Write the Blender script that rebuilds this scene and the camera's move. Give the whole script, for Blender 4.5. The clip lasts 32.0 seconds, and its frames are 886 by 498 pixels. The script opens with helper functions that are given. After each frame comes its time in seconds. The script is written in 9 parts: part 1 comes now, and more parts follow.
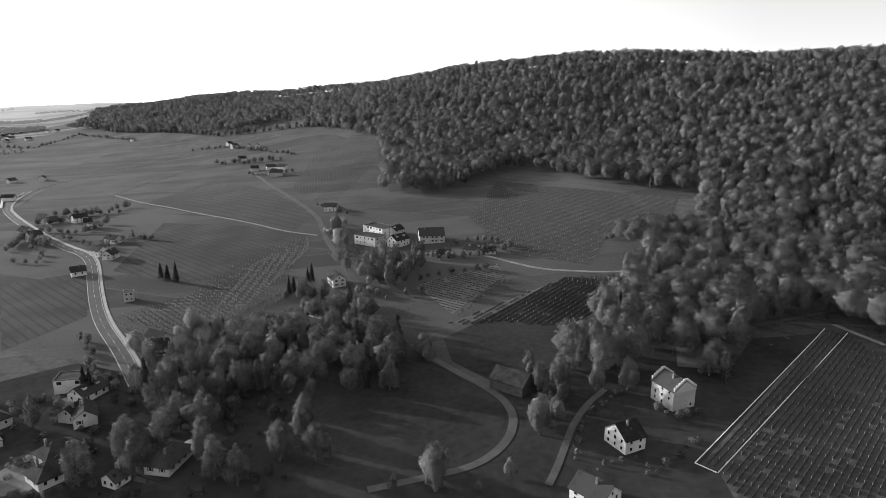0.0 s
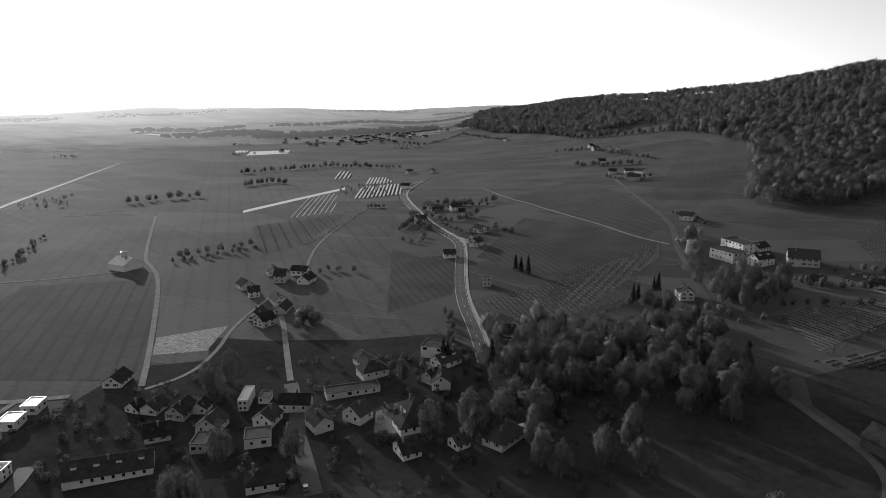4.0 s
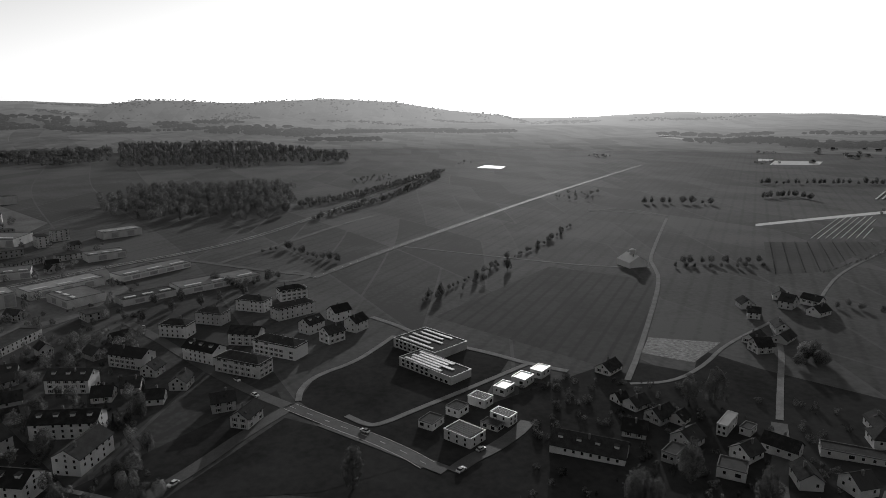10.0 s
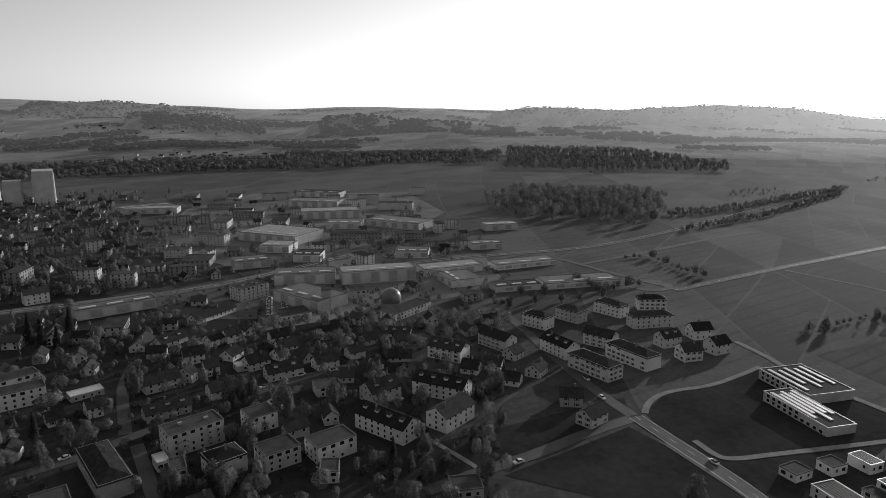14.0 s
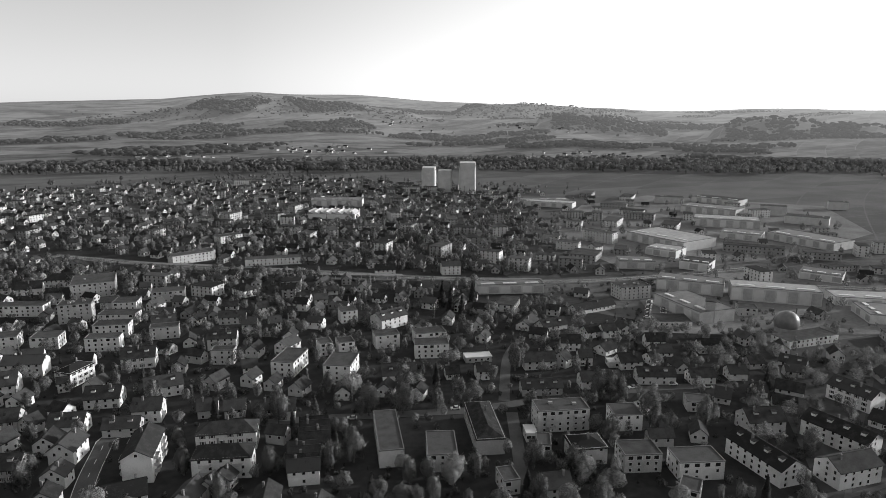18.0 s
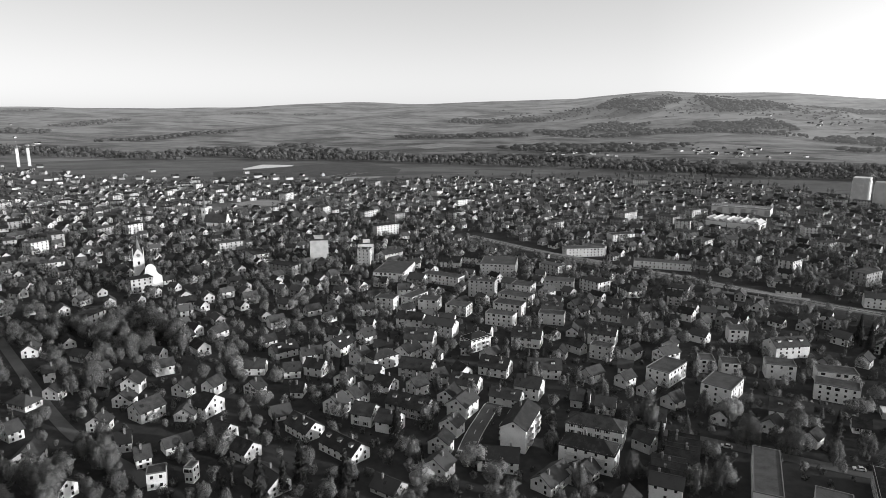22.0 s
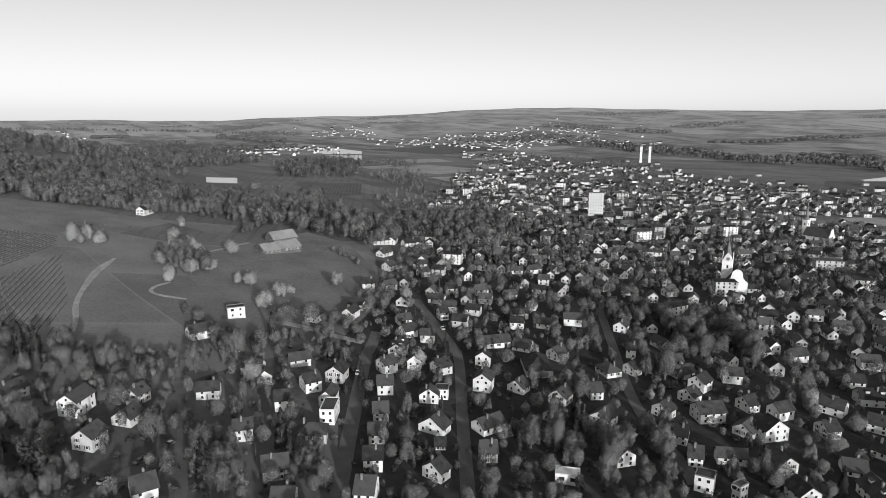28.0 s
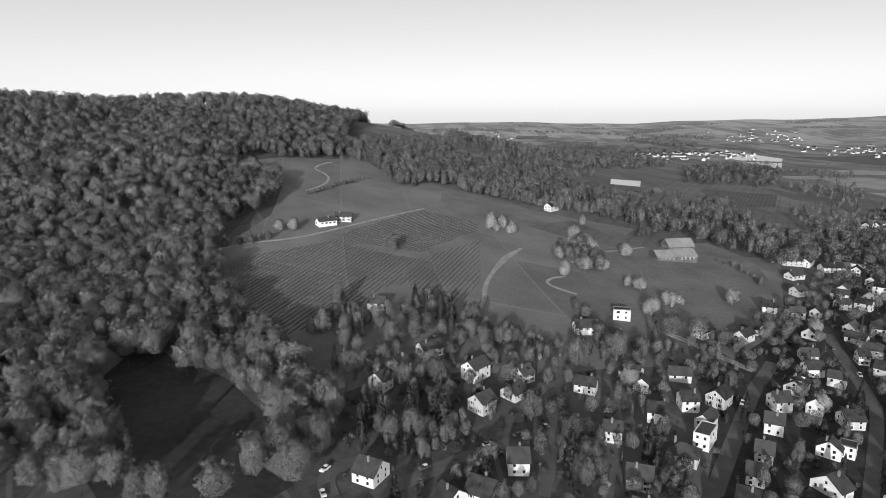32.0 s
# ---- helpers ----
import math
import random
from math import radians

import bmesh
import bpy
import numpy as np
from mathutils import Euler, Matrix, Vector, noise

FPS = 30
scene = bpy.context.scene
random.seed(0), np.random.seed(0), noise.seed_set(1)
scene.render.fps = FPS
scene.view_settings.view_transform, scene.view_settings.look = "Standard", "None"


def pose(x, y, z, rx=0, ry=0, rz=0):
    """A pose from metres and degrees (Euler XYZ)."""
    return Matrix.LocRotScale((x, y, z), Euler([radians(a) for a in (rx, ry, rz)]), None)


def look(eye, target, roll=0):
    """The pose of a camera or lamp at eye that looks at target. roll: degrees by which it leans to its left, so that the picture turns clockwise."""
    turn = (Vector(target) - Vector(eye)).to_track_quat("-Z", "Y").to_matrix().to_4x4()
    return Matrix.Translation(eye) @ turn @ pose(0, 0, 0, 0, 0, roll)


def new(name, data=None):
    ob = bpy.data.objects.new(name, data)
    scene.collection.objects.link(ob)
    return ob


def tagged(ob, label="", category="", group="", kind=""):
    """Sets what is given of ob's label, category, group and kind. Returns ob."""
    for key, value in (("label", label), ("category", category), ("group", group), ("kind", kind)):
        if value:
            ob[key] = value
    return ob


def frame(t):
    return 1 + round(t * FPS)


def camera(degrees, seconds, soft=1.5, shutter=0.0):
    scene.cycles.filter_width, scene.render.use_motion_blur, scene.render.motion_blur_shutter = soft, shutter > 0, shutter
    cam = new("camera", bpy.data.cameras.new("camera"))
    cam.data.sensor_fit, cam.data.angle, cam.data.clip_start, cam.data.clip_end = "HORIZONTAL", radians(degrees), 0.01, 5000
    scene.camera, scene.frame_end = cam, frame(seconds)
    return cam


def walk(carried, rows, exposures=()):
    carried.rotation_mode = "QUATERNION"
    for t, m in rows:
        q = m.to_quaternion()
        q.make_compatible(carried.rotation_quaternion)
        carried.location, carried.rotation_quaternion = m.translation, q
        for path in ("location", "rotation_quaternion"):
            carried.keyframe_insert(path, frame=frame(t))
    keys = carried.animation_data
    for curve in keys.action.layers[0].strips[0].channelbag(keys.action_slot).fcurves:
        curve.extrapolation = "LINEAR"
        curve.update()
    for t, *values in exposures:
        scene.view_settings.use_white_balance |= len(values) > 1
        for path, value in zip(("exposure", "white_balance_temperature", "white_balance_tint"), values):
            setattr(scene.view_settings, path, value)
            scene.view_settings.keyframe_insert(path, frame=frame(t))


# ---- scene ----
cam = camera(68.01, 32.0, 0.8)
PATH = [
    (0, (1.18, 0.66, 129.37), (1.18, 137.17, 98.31), 0.35),
    (1, (1.33, 0.70, 129.54), (-16.74, 136.01, 98.50), 0.28),
    (2, (1.23, 0.53, 129.86), (-34.73, 132.23, 98.80), 0.24),
    (3, (1.11, 0.48, 130.12), (-51.73, 126.36, 99.13), 0.18),
    (4, (0.95, 0.46, 130.28), (-68.24, 118.20, 99.44), 0.15),
    (4.5, (0.91, 0.55, 130.37), (-76.16, 113.30, 99.62), 0.06),
    (6.5, (-0.76, 0.71, 131.96), (-101.99, 92.37, 101.16), 0.50),
    (7, (-0.78, 0.73, 132.09), (-107.04, 86.55, 101.36), 0.49),
    (8, (-0.59, 0.63, 132.38), (-116.55, 72.86, 101.79), 0.50),
    (9, (-0.46, 0.39, 132.79), (-124.87, 56.95, 102.35), 0.39),
    (10, (-0.62, 0.15, 132.99), (-131.52, 39.42, 102.63), 0.21),
    (11, (-0.64, 0.10, 133.25), (-135.74, 21.13, 103.18), 0.23),
    (12, (-0.55, -0.10, 133.24), (-137.33, 2.66, 103.49), 0.10),
    (13, (-0.38, -0.29, 133.01), (-136.36, -16.06, 103.70), 0.10),
    (14, (-0.31, -0.36, 132.68), (-132.64, -35.55, 103.46), 0.03),
    (14.5, (-0.31, -0.34, 132.57), (-129.65, -45.33, 103.52), -0.01),
    (16.5, (0.01, -0.10, 131.45), (-110.54, -80.93, 102.41), 0.11),
    (17, (0.03, -0.07, 131.43), (-104.50, -88.58, 102.42), 0.13),
    (18, (0.11, 0.07, 131.67), (-90.89, -102.31, 102.75), 0.09),
    (19, (0.06, 0.06, 132.05), (-75.21, -114.39, 103.15), 0.05),
    (20, (-0.06, 0.15, 132.48), (-57.54, -124.14, 103.38), -0.00),
    (21, (-0.11, 0.27, 132.78), (-38.22, -131.25, 103.57), -0.04),
    (22, (-0.20, 0.22, 133.24), (-18.77, -135.42, 104.02), 0.05),
    (23, (-0.13, -0.03, 133.57), (1.20, -136.92, 104.27), 0.16),
    (24, (0.03, -0.35, 134.08), (21.46, -135.56, 104.76), 0.24),
    (25, (0.15, -0.56, 134.57), (41.23, -131.12, 105.15), 0.21),
    (25.5, (0.18, -0.52, 134.68), (49.87, -128.07, 105.28), 0.22),
    (27.5, (0.22, 0.07, 135.48), (83.59, -108.58, 106.44), 0.11),
    (28, (0.17, 0.01, 135.59), (91.11, -102.41, 106.65), 0.07),
    (29, (-0.13, -0.59, 135.93), (105.24, -88.17, 107.17), -0.13),
    (30, (-0.39, -0.91, 136.32), (116.77, -71.97, 107.65), -0.15),
    (31, (-0.64, -1.05, 136.65), (125.78, -54.00, 108.12), -0.09),
    (32, (-0.71, -1.15, 136.91), (132.22, -34.66, 108.54), -0.10),
]
walk(cam, [(t, look(eye, target, roll)) for t, eye, target, roll in PATH],
     exposures=[(0, 0.2), (2, -0.1), (4, -0.65), (7, -1.4), (9, -1.45), (11, -1.28), (13, -1.15), (15, -0.75), (17, -0.3), (20, -0.05), (24, -0.05), (28, -0.15), (32, -0.1)])

# ---- world, sun, exposure ----
SUN_YAW, SUN_ELEVATION = 65.5, 12.0
world = bpy.data.worlds.new("sky")
scene.world = world
world.use_nodes = True
wn = world.node_tree.nodes
sky = wn.new("ShaderNodeTexSky")
sky.sky_type, sky.sun_disc = "NISHITA", False
sky.sun_elevation, sky.sun_rotation = radians(SUN_ELEVATION), radians(360 - SUN_YAW)
sky.air_density, sky.dust_density, sky.ozone_density = 1.0, 0.3, 1.0
sky.altitude = 300
grey = wn.new("ShaderNodeRGBToBW")
veil = wn.new("ShaderNodeMath")
veil.inputs[1].default_value = 1.5
world.node_tree.links.new(sky.outputs[0], grey.inputs[0])
# the sky is paler round the sun and deeper on the other side
ways, toward, fade, deep = (wn.new(k) for k in ("ShaderNodeTexCoord", "ShaderNodeVectorMath", "ShaderNodeMapRange", "ShaderNodeMath"))
toward.operation, deep.operation = "DOT_PRODUCT", "MULTIPLY"
toward.inputs[1].default_value = (-math.sin(radians(SUN_YAW)), math.cos(radians(SUN_YAW)), 0)
fade.inputs[1].default_value, fade.inputs[2].default_value = -1.0, 0.6
fade.inputs[3].default_value, fade.inputs[4].default_value = 0.55, 1.0
world.node_tree.links.new(ways.outputs["Generated"], toward.inputs[0])
world.node_tree.links.new(toward.outputs["Value"], fade.inputs[0])
near, sum_up = wn.new("ShaderNodeMapRange"), wn.new("ShaderNodeMath")
near.inputs[1].default_value, near.inputs[2].default_value, near.inputs[3].default_value, near.inputs[4].default_value = 0.0, 1.0, 0.0, 1.0
world.node_tree.links.new(toward.outputs["Value"], near.inputs[0])
world.node_tree.links.new(near.outputs[0], sum_up.inputs[0]), world.node_tree.links.new(fade.outputs[0], sum_up.inputs[1])
world.node_tree.links.new(sum_up.outputs[0], deep.inputs[1])
world.node_tree.links.new(grey.outputs[0], deep.inputs[0])
world.node_tree.links.new(deep.outputs[0], veil.inputs[0])
world.node_tree.links.new(veil.outputs[0], wn["Background"].inputs[0])
wn["Background"].inputs[1].default_value = 0.17
sun = new("sun", bpy.data.lights.new("sun", "SUN"))
sun.data.energy, sun.data.angle = 5.0, radians(0.6)
sun.matrix_world = look((-math.sin(radians(SUN_YAW)) * 900, math.cos(radians(SUN_YAW)) * 900, 900 * math.tan(radians(SUN_ELEVATION))), (0, 0, 0))


# ---- materials: the film is black and white, so every colour is a grey ----
def surface(name, dark, light, size, rough=0.9, bump=0.0, fine=0.0, metal=0.0, spread=0.0, detail=3.0, hollow=0.35, dull=0.0):
    """A grey surface between two tones: patches of the given size in metres, finer grain, and tone by object."""
    m = bpy.data.materials.new(name)
    m.use_nodes = True
    n, l = m.node_tree.nodes, m.node_tree.links
    b = n["Principled BSDF"]
    b.inputs["Roughness"].default_value, b.inputs["Metallic"].default_value = rough, metal
    b.inputs["Specular IOR Level"].default_value = hollow
    g = n.new("ShaderNodeNewGeometry")
    t = n.new("ShaderNodeTexNoise")
    t.inputs["Scale"].default_value, t.inputs["Detail"].default_value = 1.0 / size, detail
    l.new(g.outputs["Position"], t.inputs["Vector"])
    value = t.outputs["Fac"]
    if fine:
        f = n.new("ShaderNodeTexNoise")
        f.inputs["Scale"].default_value, f.inputs["Detail"].default_value = 1.0 / fine, 2.0
        l.new(g.outputs["Position"], f.inputs["Vector"])
        a = n.new("ShaderNodeMath")
        a.operation = "MULTIPLY_ADD"
        a.inputs[1].default_value, a.inputs[2].default_value = 0.6, -0.3
        l.new(f.outputs["Fac"], a.inputs[0])
        s = n.new("ShaderNodeMath")
        l.new(value, s.inputs[0]), l.new(a.outputs[0], s.inputs[1])
        value = s.outputs[0]
    if spread:
        o = n.new("ShaderNodeObjectInfo")
        a = n.new("ShaderNodeMath")
        a.operation = "MULTIPLY_ADD"
        a.inputs[1].default_value, a.inputs[2].default_value = spread, -spread / 2
        l.new(o.outputs["Random"], a.inputs[0])
        s = n.new("ShaderNodeMath")
        l.new(value, s.inputs[0]), l.new(a.outputs[0], s.inputs[1])
        value = s.outputs[0]
    r = n.new("ShaderNodeMapRange")
    r.inputs[1].default_value, r.inputs[2].default_value = 0.25, 0.75
    r.inputs[3].default_value, r.inputs[4].default_value = dark, light
    l.new(value, r.inputs[0])
    c = n.new("ShaderNodeCombineColor")
    for k in range(3):
        l.new(r.outputs[0], c.inputs[k])
    l.new(c.outputs[0], b.inputs["Base Color"])
    if bump:
        u = n.new("ShaderNodeBump")
        u.inputs["Strength"].default_value, u.inputs["Distance"].default_value = 0.6, bump
        l.new(value, u.inputs["Height"])
        l.new(u.outputs[0], b.inputs["Normal"])
    if dull:
        matt, both = n.new("ShaderNodeBsdfDiffuse"), n.new("ShaderNodeMixShader")
        both.inputs[0].default_value = dull
        l.new(c.outputs[0], matt.inputs["Color"])
        l.new(b.outputs[0], both.inputs[1]), l.new(matt.outputs[0], both.inputs[2])
        l.new(both.outputs[0], n["Material Output"].inputs["Surface"])
    return m


def foliage(name, dark, light, spread=0.3, gaps=0.0, rounded=True):
    """Leaves and twigs: tone by tree, shaded by the crown's roundness, with gaps of the given size in metres."""
    m = bpy.data.materials.new(name)
    m.use_nodes = True
    n, l = m.node_tree.nodes, m.node_tree.links
    b = n["Principled BSDF"]
    b.inputs["Roughness"].default_value, b.inputs["Specular IOR Level"].default_value = 0.9, 0.0
    g, o, a = n.new("ShaderNodeNewGeometry"), n.new("ShaderNodeObjectInfo"), n.new("ShaderNodeAttribute")
    a.attribute_name = "tone"
    t = n.new("ShaderNodeTexNoise")
    t.inputs["Scale"].default_value, t.inputs["Detail"].default_value = 0.4, 4.0
    l.new(g.outputs["Position"], t.inputs["Vector"])
    mix = n.new("ShaderNodeMath")
    mix.operation = "MULTIPLY_ADD"
    mix.inputs[1].default_value = 0.5
    l.new(a.outputs["Fac"], mix.inputs[0]), l.new(t.outputs["Fac"], mix.inputs[2])
    tone = n.new("ShaderNodeMath")
    tone.operation = "MULTIPLY_ADD"
    tone.inputs[1].default_value = spread
    l.new(o.outputs["Random"], tone.inputs[0]), l.new(mix.outputs[0], tone.inputs[2])
    r = n.new("ShaderNodeMapRange")
    r.inputs[1].default_value, r.inputs[2].default_value = 0.4, 1.1
    r.inputs[3].default_value, r.inputs[4].default_value = dark, light
    l.new(tone.outputs[0], r.inputs[0])
    c = n.new("ShaderNodeCombineColor")
    for k in range(3):
        l.new(r.outputs[0], c.inputs[k])
    l.new(c.outputs[0], b.inputs["Base Color"])
    thin = n.new("ShaderNodeBsdfTranslucent")
    l.new(c.outputs[0], thin.inputs["Color"])
    if rounded:
        way, turn = n.new("ShaderNodeAttribute"), n.new("ShaderNodeVectorTransform")
        way.attribute_name = "roundness"
        turn.vector_type, turn.convert_from, turn.convert_to = "NORMAL", "OBJECT", "WORLD"
        l.new(way.outputs["Vector"], turn.inputs[0])
        l.new(turn.outputs[0], thin.inputs["Normal"])
        h, u = n.new("ShaderNodeTexNoise"), n.new("ShaderNodeBump")
        h.inputs["Scale"].default_value, h.inputs["Detail"].default_value = 0.9, 3.0
        u.inputs["Strength"].default_value, u.inputs["Distance"].default_value = 0.6, 0.8
        l.new(g.outputs["Position"], h.inputs["Vector"]), l.new(h.outputs["Fac"], u.inputs["Height"]), l.new(turn.outputs[0], u.inputs["Normal"])
        l.new(u.outputs[0], b.inputs["Normal"])
    both = n.new("ShaderNodeMixShader")
    both.inputs[0].default_value = 0.2
    l.new(b.outputs[0], both.inputs[1]), l.new(thin.outputs[0], both.inputs[2])
    top = both
    if gaps:
        h, edge, clear, top = n.new("ShaderNodeTexNoise"), n.new("ShaderNodeMapRange"), n.new("ShaderNodeBsdfTransparent"), n.new("ShaderNodeMixShader")
        h.inputs["Scale"].default_value, h.inputs["Detail"].default_value = 1.0 / gaps, 5.0
        edge.inputs[1].default_value, edge.inputs[2].default_value = 0.47, 0.56
        l.new(g.outputs["Position"], h.inputs["Vector"]), l.new(h.outputs["Fac"], edge.inputs[0])
        l.new(edge.outputs[0], top.inputs[0]), l.new(clear.outputs[0], top.inputs[1]), l.new(both.outputs[0], top.inputs[2])
    l.new(top.outputs[0], n["Material Output"].inputs["Surface"])
    return m


GRASS = surface("grass", 0.045, 0.085, 45, fine=2.0, hollow=0.1, dull=0.62)
MEADOW = surface("meadow", 0.027, 0.052, 30, fine=3.0, hollow=0.1, dull=0.92)
# lighter grass: brightness of sun-facing slopes put into the base colour
PASTURE = surface("pasture", 0.085, 0.14, 30, fine=2.0, hollow=0.1, dull=0.6)
CROP = surface("young_crop", 0.042, 0.078, 60, fine=4.0, hollow=0.12, dull=0.52)
SOIL = surface("ploughed_soil", 0.036, 0.072, 25, fine=1.0, hollow=0.12, dull=0.52)
ASPHALT = surface("asphalt", 0.06, 0.1, 8, fine=0.7, rough=0.75, dull=0.35)
TRACK = surface("gravel_track", 0.17, 0.27, 5, fine=0.6, hollow=0.15, dull=0.55)
LINE = surface("road_paint", 0.6, 0.75, 3)
KERB = surface("concrete", 0.28, 0.4, 4, fine=0.5, dull=0.5)
RENDER = surface("white_render", 0.5, 0.7, 5, fine=0.5, spread=0.5, dull=0.5)
CREAM = surface("cream_render", 0.36, 0.52, 5, fine=0.5, spread=0.5, dull=0.5)
TIMBER = surface("dark_timber", 0.06, 0.12, 2, fine=0.3, spread=0.4, dull=0.5)
TILES = surface("clay_roof_tiles", 0.02, 0.055, 2.5, fine=0.4, bump=0.05, spread=0.6, dull=0.6)
OLDTILES = surface("weathered_roof_tiles", 0.028, 0.062, 3, fine=0.4, bump=0.05, spread=0.6, dull=0.6)
METAL = surface("light_metal_roof", 0.45, 0.6, 6, rough=0.35, spread=0.3, hollow=0.5)
COPING = surface("grey_coping", 0.12, 0.18, 3, fine=0.4, spread=0.5, dull=0.5)
SLATEROOF = surface("grey_sheet_roof", 0.13, 0.21, 6, fine=0.8, spread=0.5, dull=0.4)
GRAVELROOF = surface("gravel_roof", 0.035, 0.075, 4, fine=0.5, spread=0.4, dull=0.5)
GLASS = surface("window_glass", 0.015, 0.03, 2, rough=0.08, hollow=0.5)
FRAME = surface("window_frame", 0.5, 0.7, 2)
BRICK = surface("chimney_brick", 0.12, 0.2, 0.6, fine=0.2)
BARK = surface("bark", 0.07, 0.13, 0.6, fine=0.2, spread=0.3)
PANEL = surface("solar_panel", 0.02, 0.035, 1.5, rough=0.15, hollow=0.6)
CAR = surface("car_paint", 0.1, 0.75, 300, rough=0.25, spread=1.4, hollow=0.5)
RUBBER = surface("rubber", 0.02, 0.03, 0.3)
LEAF = foliage("spring_twigs", 0.065, 0.19, gaps=0.22)
WOODS = foliage("woodland_twigs", 0.075, 0.2, gaps=0.27)
MIDWOODS = foliage("ridge_twigs", 0.06, 0.21, gaps=0.4)
FARWOODS = foliage("far_woodland", 0.06, 0.19, gaps=0.8)
NEEDLES = foliage("needles", 0.035, 0.1)
BLOSSOM = foliage("blossom", 0.2, 0.4, gaps=0.2)
HEDGE = foliage("hedge_leaves", 0.05, 0.14, gaps=0.3)

# terrain begin
RIDGE = [(24, 3640, 91), (16.6, 2100, 130), (9, 1750, 143), (0, 1470, 164), (-5.4, 1330, 185), (-10, 1260, 190),
         (-20, 1190, 188), (-31, 1120, 183), (-50, 1064, 175), (-71, 1008, 147), (-79, 980, 139), (-88, 1064, 144),
         (-95, 1190, 129), (-99, 1330, 98), (-105, 1680, 42)]


def near_height(x, y):
    """The lie of the land: a plain at 0 and a wooded ridge on one side of it with a broad foot."""
    x, y = np.asarray(x, float), np.asarray(y, float)
    best, top, total = np.full(x.shape, 1e9), np.zeros(x.shape), np.zeros(x.shape)
    pts = [(-r * math.sin(math.radians(a)), r * math.cos(math.radians(a)), z) for a, r, z in RIDGE]
    for (ax, ay, az), (bx, by, bz) in zip(pts, pts[1:]):
        ll = (bx - ax) ** 2 + (by - ay) ** 2
        s = np.clip(((x - ax) * (bx - ax) + (y - ay) * (by - ay)) / ll, 0, 1)
        d = np.hypot(x - ax - s * (bx - ax), y - ay - s * (by - ay))
        w = (d / 140 + 0.3) ** -6
        top, total = top + w * (az + s * (bz - az)), total + w
        best = np.minimum(best, d)
    top = top / total
    fall = 0.78 * np.exp(-((best / 378) ** 2)) + 0.22 * np.exp(-((best / 840) ** 2))
    rough = 7 * np.sin(x / 85 + 1.3) * np.sin(y / 102) * np.clip(1 - best / 588, 0, 1)
    spur = 18 * np.exp(-(((x - 588) / 280) ** 2 + ((y + 154) / 294) ** 2))
    bench = 12.5 * np.exp(-(((x + 84) / 364) ** 2 + ((y - 588) / 266) ** 2))
    return top * fall + rough + spur + bench
SKYLINE = [(22, -0.4), (34, -0.7), (45, -0.6), (54, -0.5), (61, -1.1), (67, -1.15), (74, -0.6), (80, -0.1), (90, 0.0), (100, -0.2),
           (105, 0.15), (122, 0.0), (130, 0.2), (141, 0.85), (154, 1.4), (161, 0.8), (170, 0.6), (185, 0.25), (198, 0.0),
           (211, 0.3), (225, -0.4), (240, -0.8), (262, -0.8)]

HILLS = [(3900, 330, [(65.3, -2.3), (66.1, -1.58), (69.1, -0.92), (73.1, -0.61), (77.3, 0.04), (82.7, 0.3), (86.8, 0.11), (91.1, -0.17), (94.4, 0.1), (97.8, 0.1), (100.7, -0.38), (101.2, -1.09)]),
         (3700, 360, [(137.3, -1.59), (141.1, -0.19), (146.9, 0.56), (150.7, 1.02), (155.9, 1.15), (159.2, 0.49), (163.8, -0.74), (169.0, -1.74)]),
         (4000, 300, [(121.1, -1.22), (123.2, -0.42), (127.4, 0.28), (131.8, 0.56), (136.4, 0.28), (138.2, -0.75)]),
         (3300, 260, [(118.9, -1.92), (120.5, -1.34), (123.6, -0.63), (126.6, -0.29), (130.1, -0.37)]),
         (3100, 200, [(97.8, -2.04), (101.7, -1.42), (105.5, -1.09), (108.3, -1.08), (111.0, -0.62), (114.6, -0.75), (116.4, -1.5)])]


def distant_land(x, y):
    """Rolling hills beyond the plain, up to the skyline."""
    r, yaw = np.hypot(x, y), np.degrees(np.arctan2(-x, y)) % 360
    e = np.interp(yaw, [a for a, _ in SKYLINE], [b for _, b in SKYLINE])
    top = 133 + 4700 * np.tan(np.radians(e))
    t = np.clip((r - 2050) / 2600, 0, 1)
    roll = 20 * np.sin(x / 310 + 1) * np.sin(y / 270) + 10 * np.sin(x / 173 - y / 230) + 4 * np.sin(x / 91 + y / 113)
    ramp = t**1.5
    z = top * ramp + roll * np.clip(3.2 * t, 0, 1) * (1 - 0.55 * ramp)
    for far, wide, line in HILLS:
        e = np.interp(yaw, [a for a, _ in line], [b for _, b in line], left=-9, right=-9)
        z = np.maximum(z, (133 + far * np.tan(np.radians(e))) * np.exp(-(((r - far) / wide) ** 2)))
    return np.maximum(z, 0) + near_height(x, y) * (1 - t) + 1.5


def height(x, y):
    """The ground anywhere: the near land and the far hills."""
    x, y = np.asarray(x, float), np.asarray(y, float)
    z, r, yaw = near_height(x, y), np.hypot(x, y), np.degrees(np.arctan2(-x, y)) % 360
    far = (r > 2000) & (yaw > 21) & (yaw < 262)
    if far.any():
        z = np.where(far, distant_land(x, y), z)
    return z
# terrain end


def ground_z(x, y):
    return float(height(np.array([x]), np.array([y]))[0])


def mesh_from(name, verts, faces, material):
    me = bpy.data.meshes.new(name)
    me.from_pydata(verts, [], faces)
    me.update()
    me.materials.append(material)
    return me


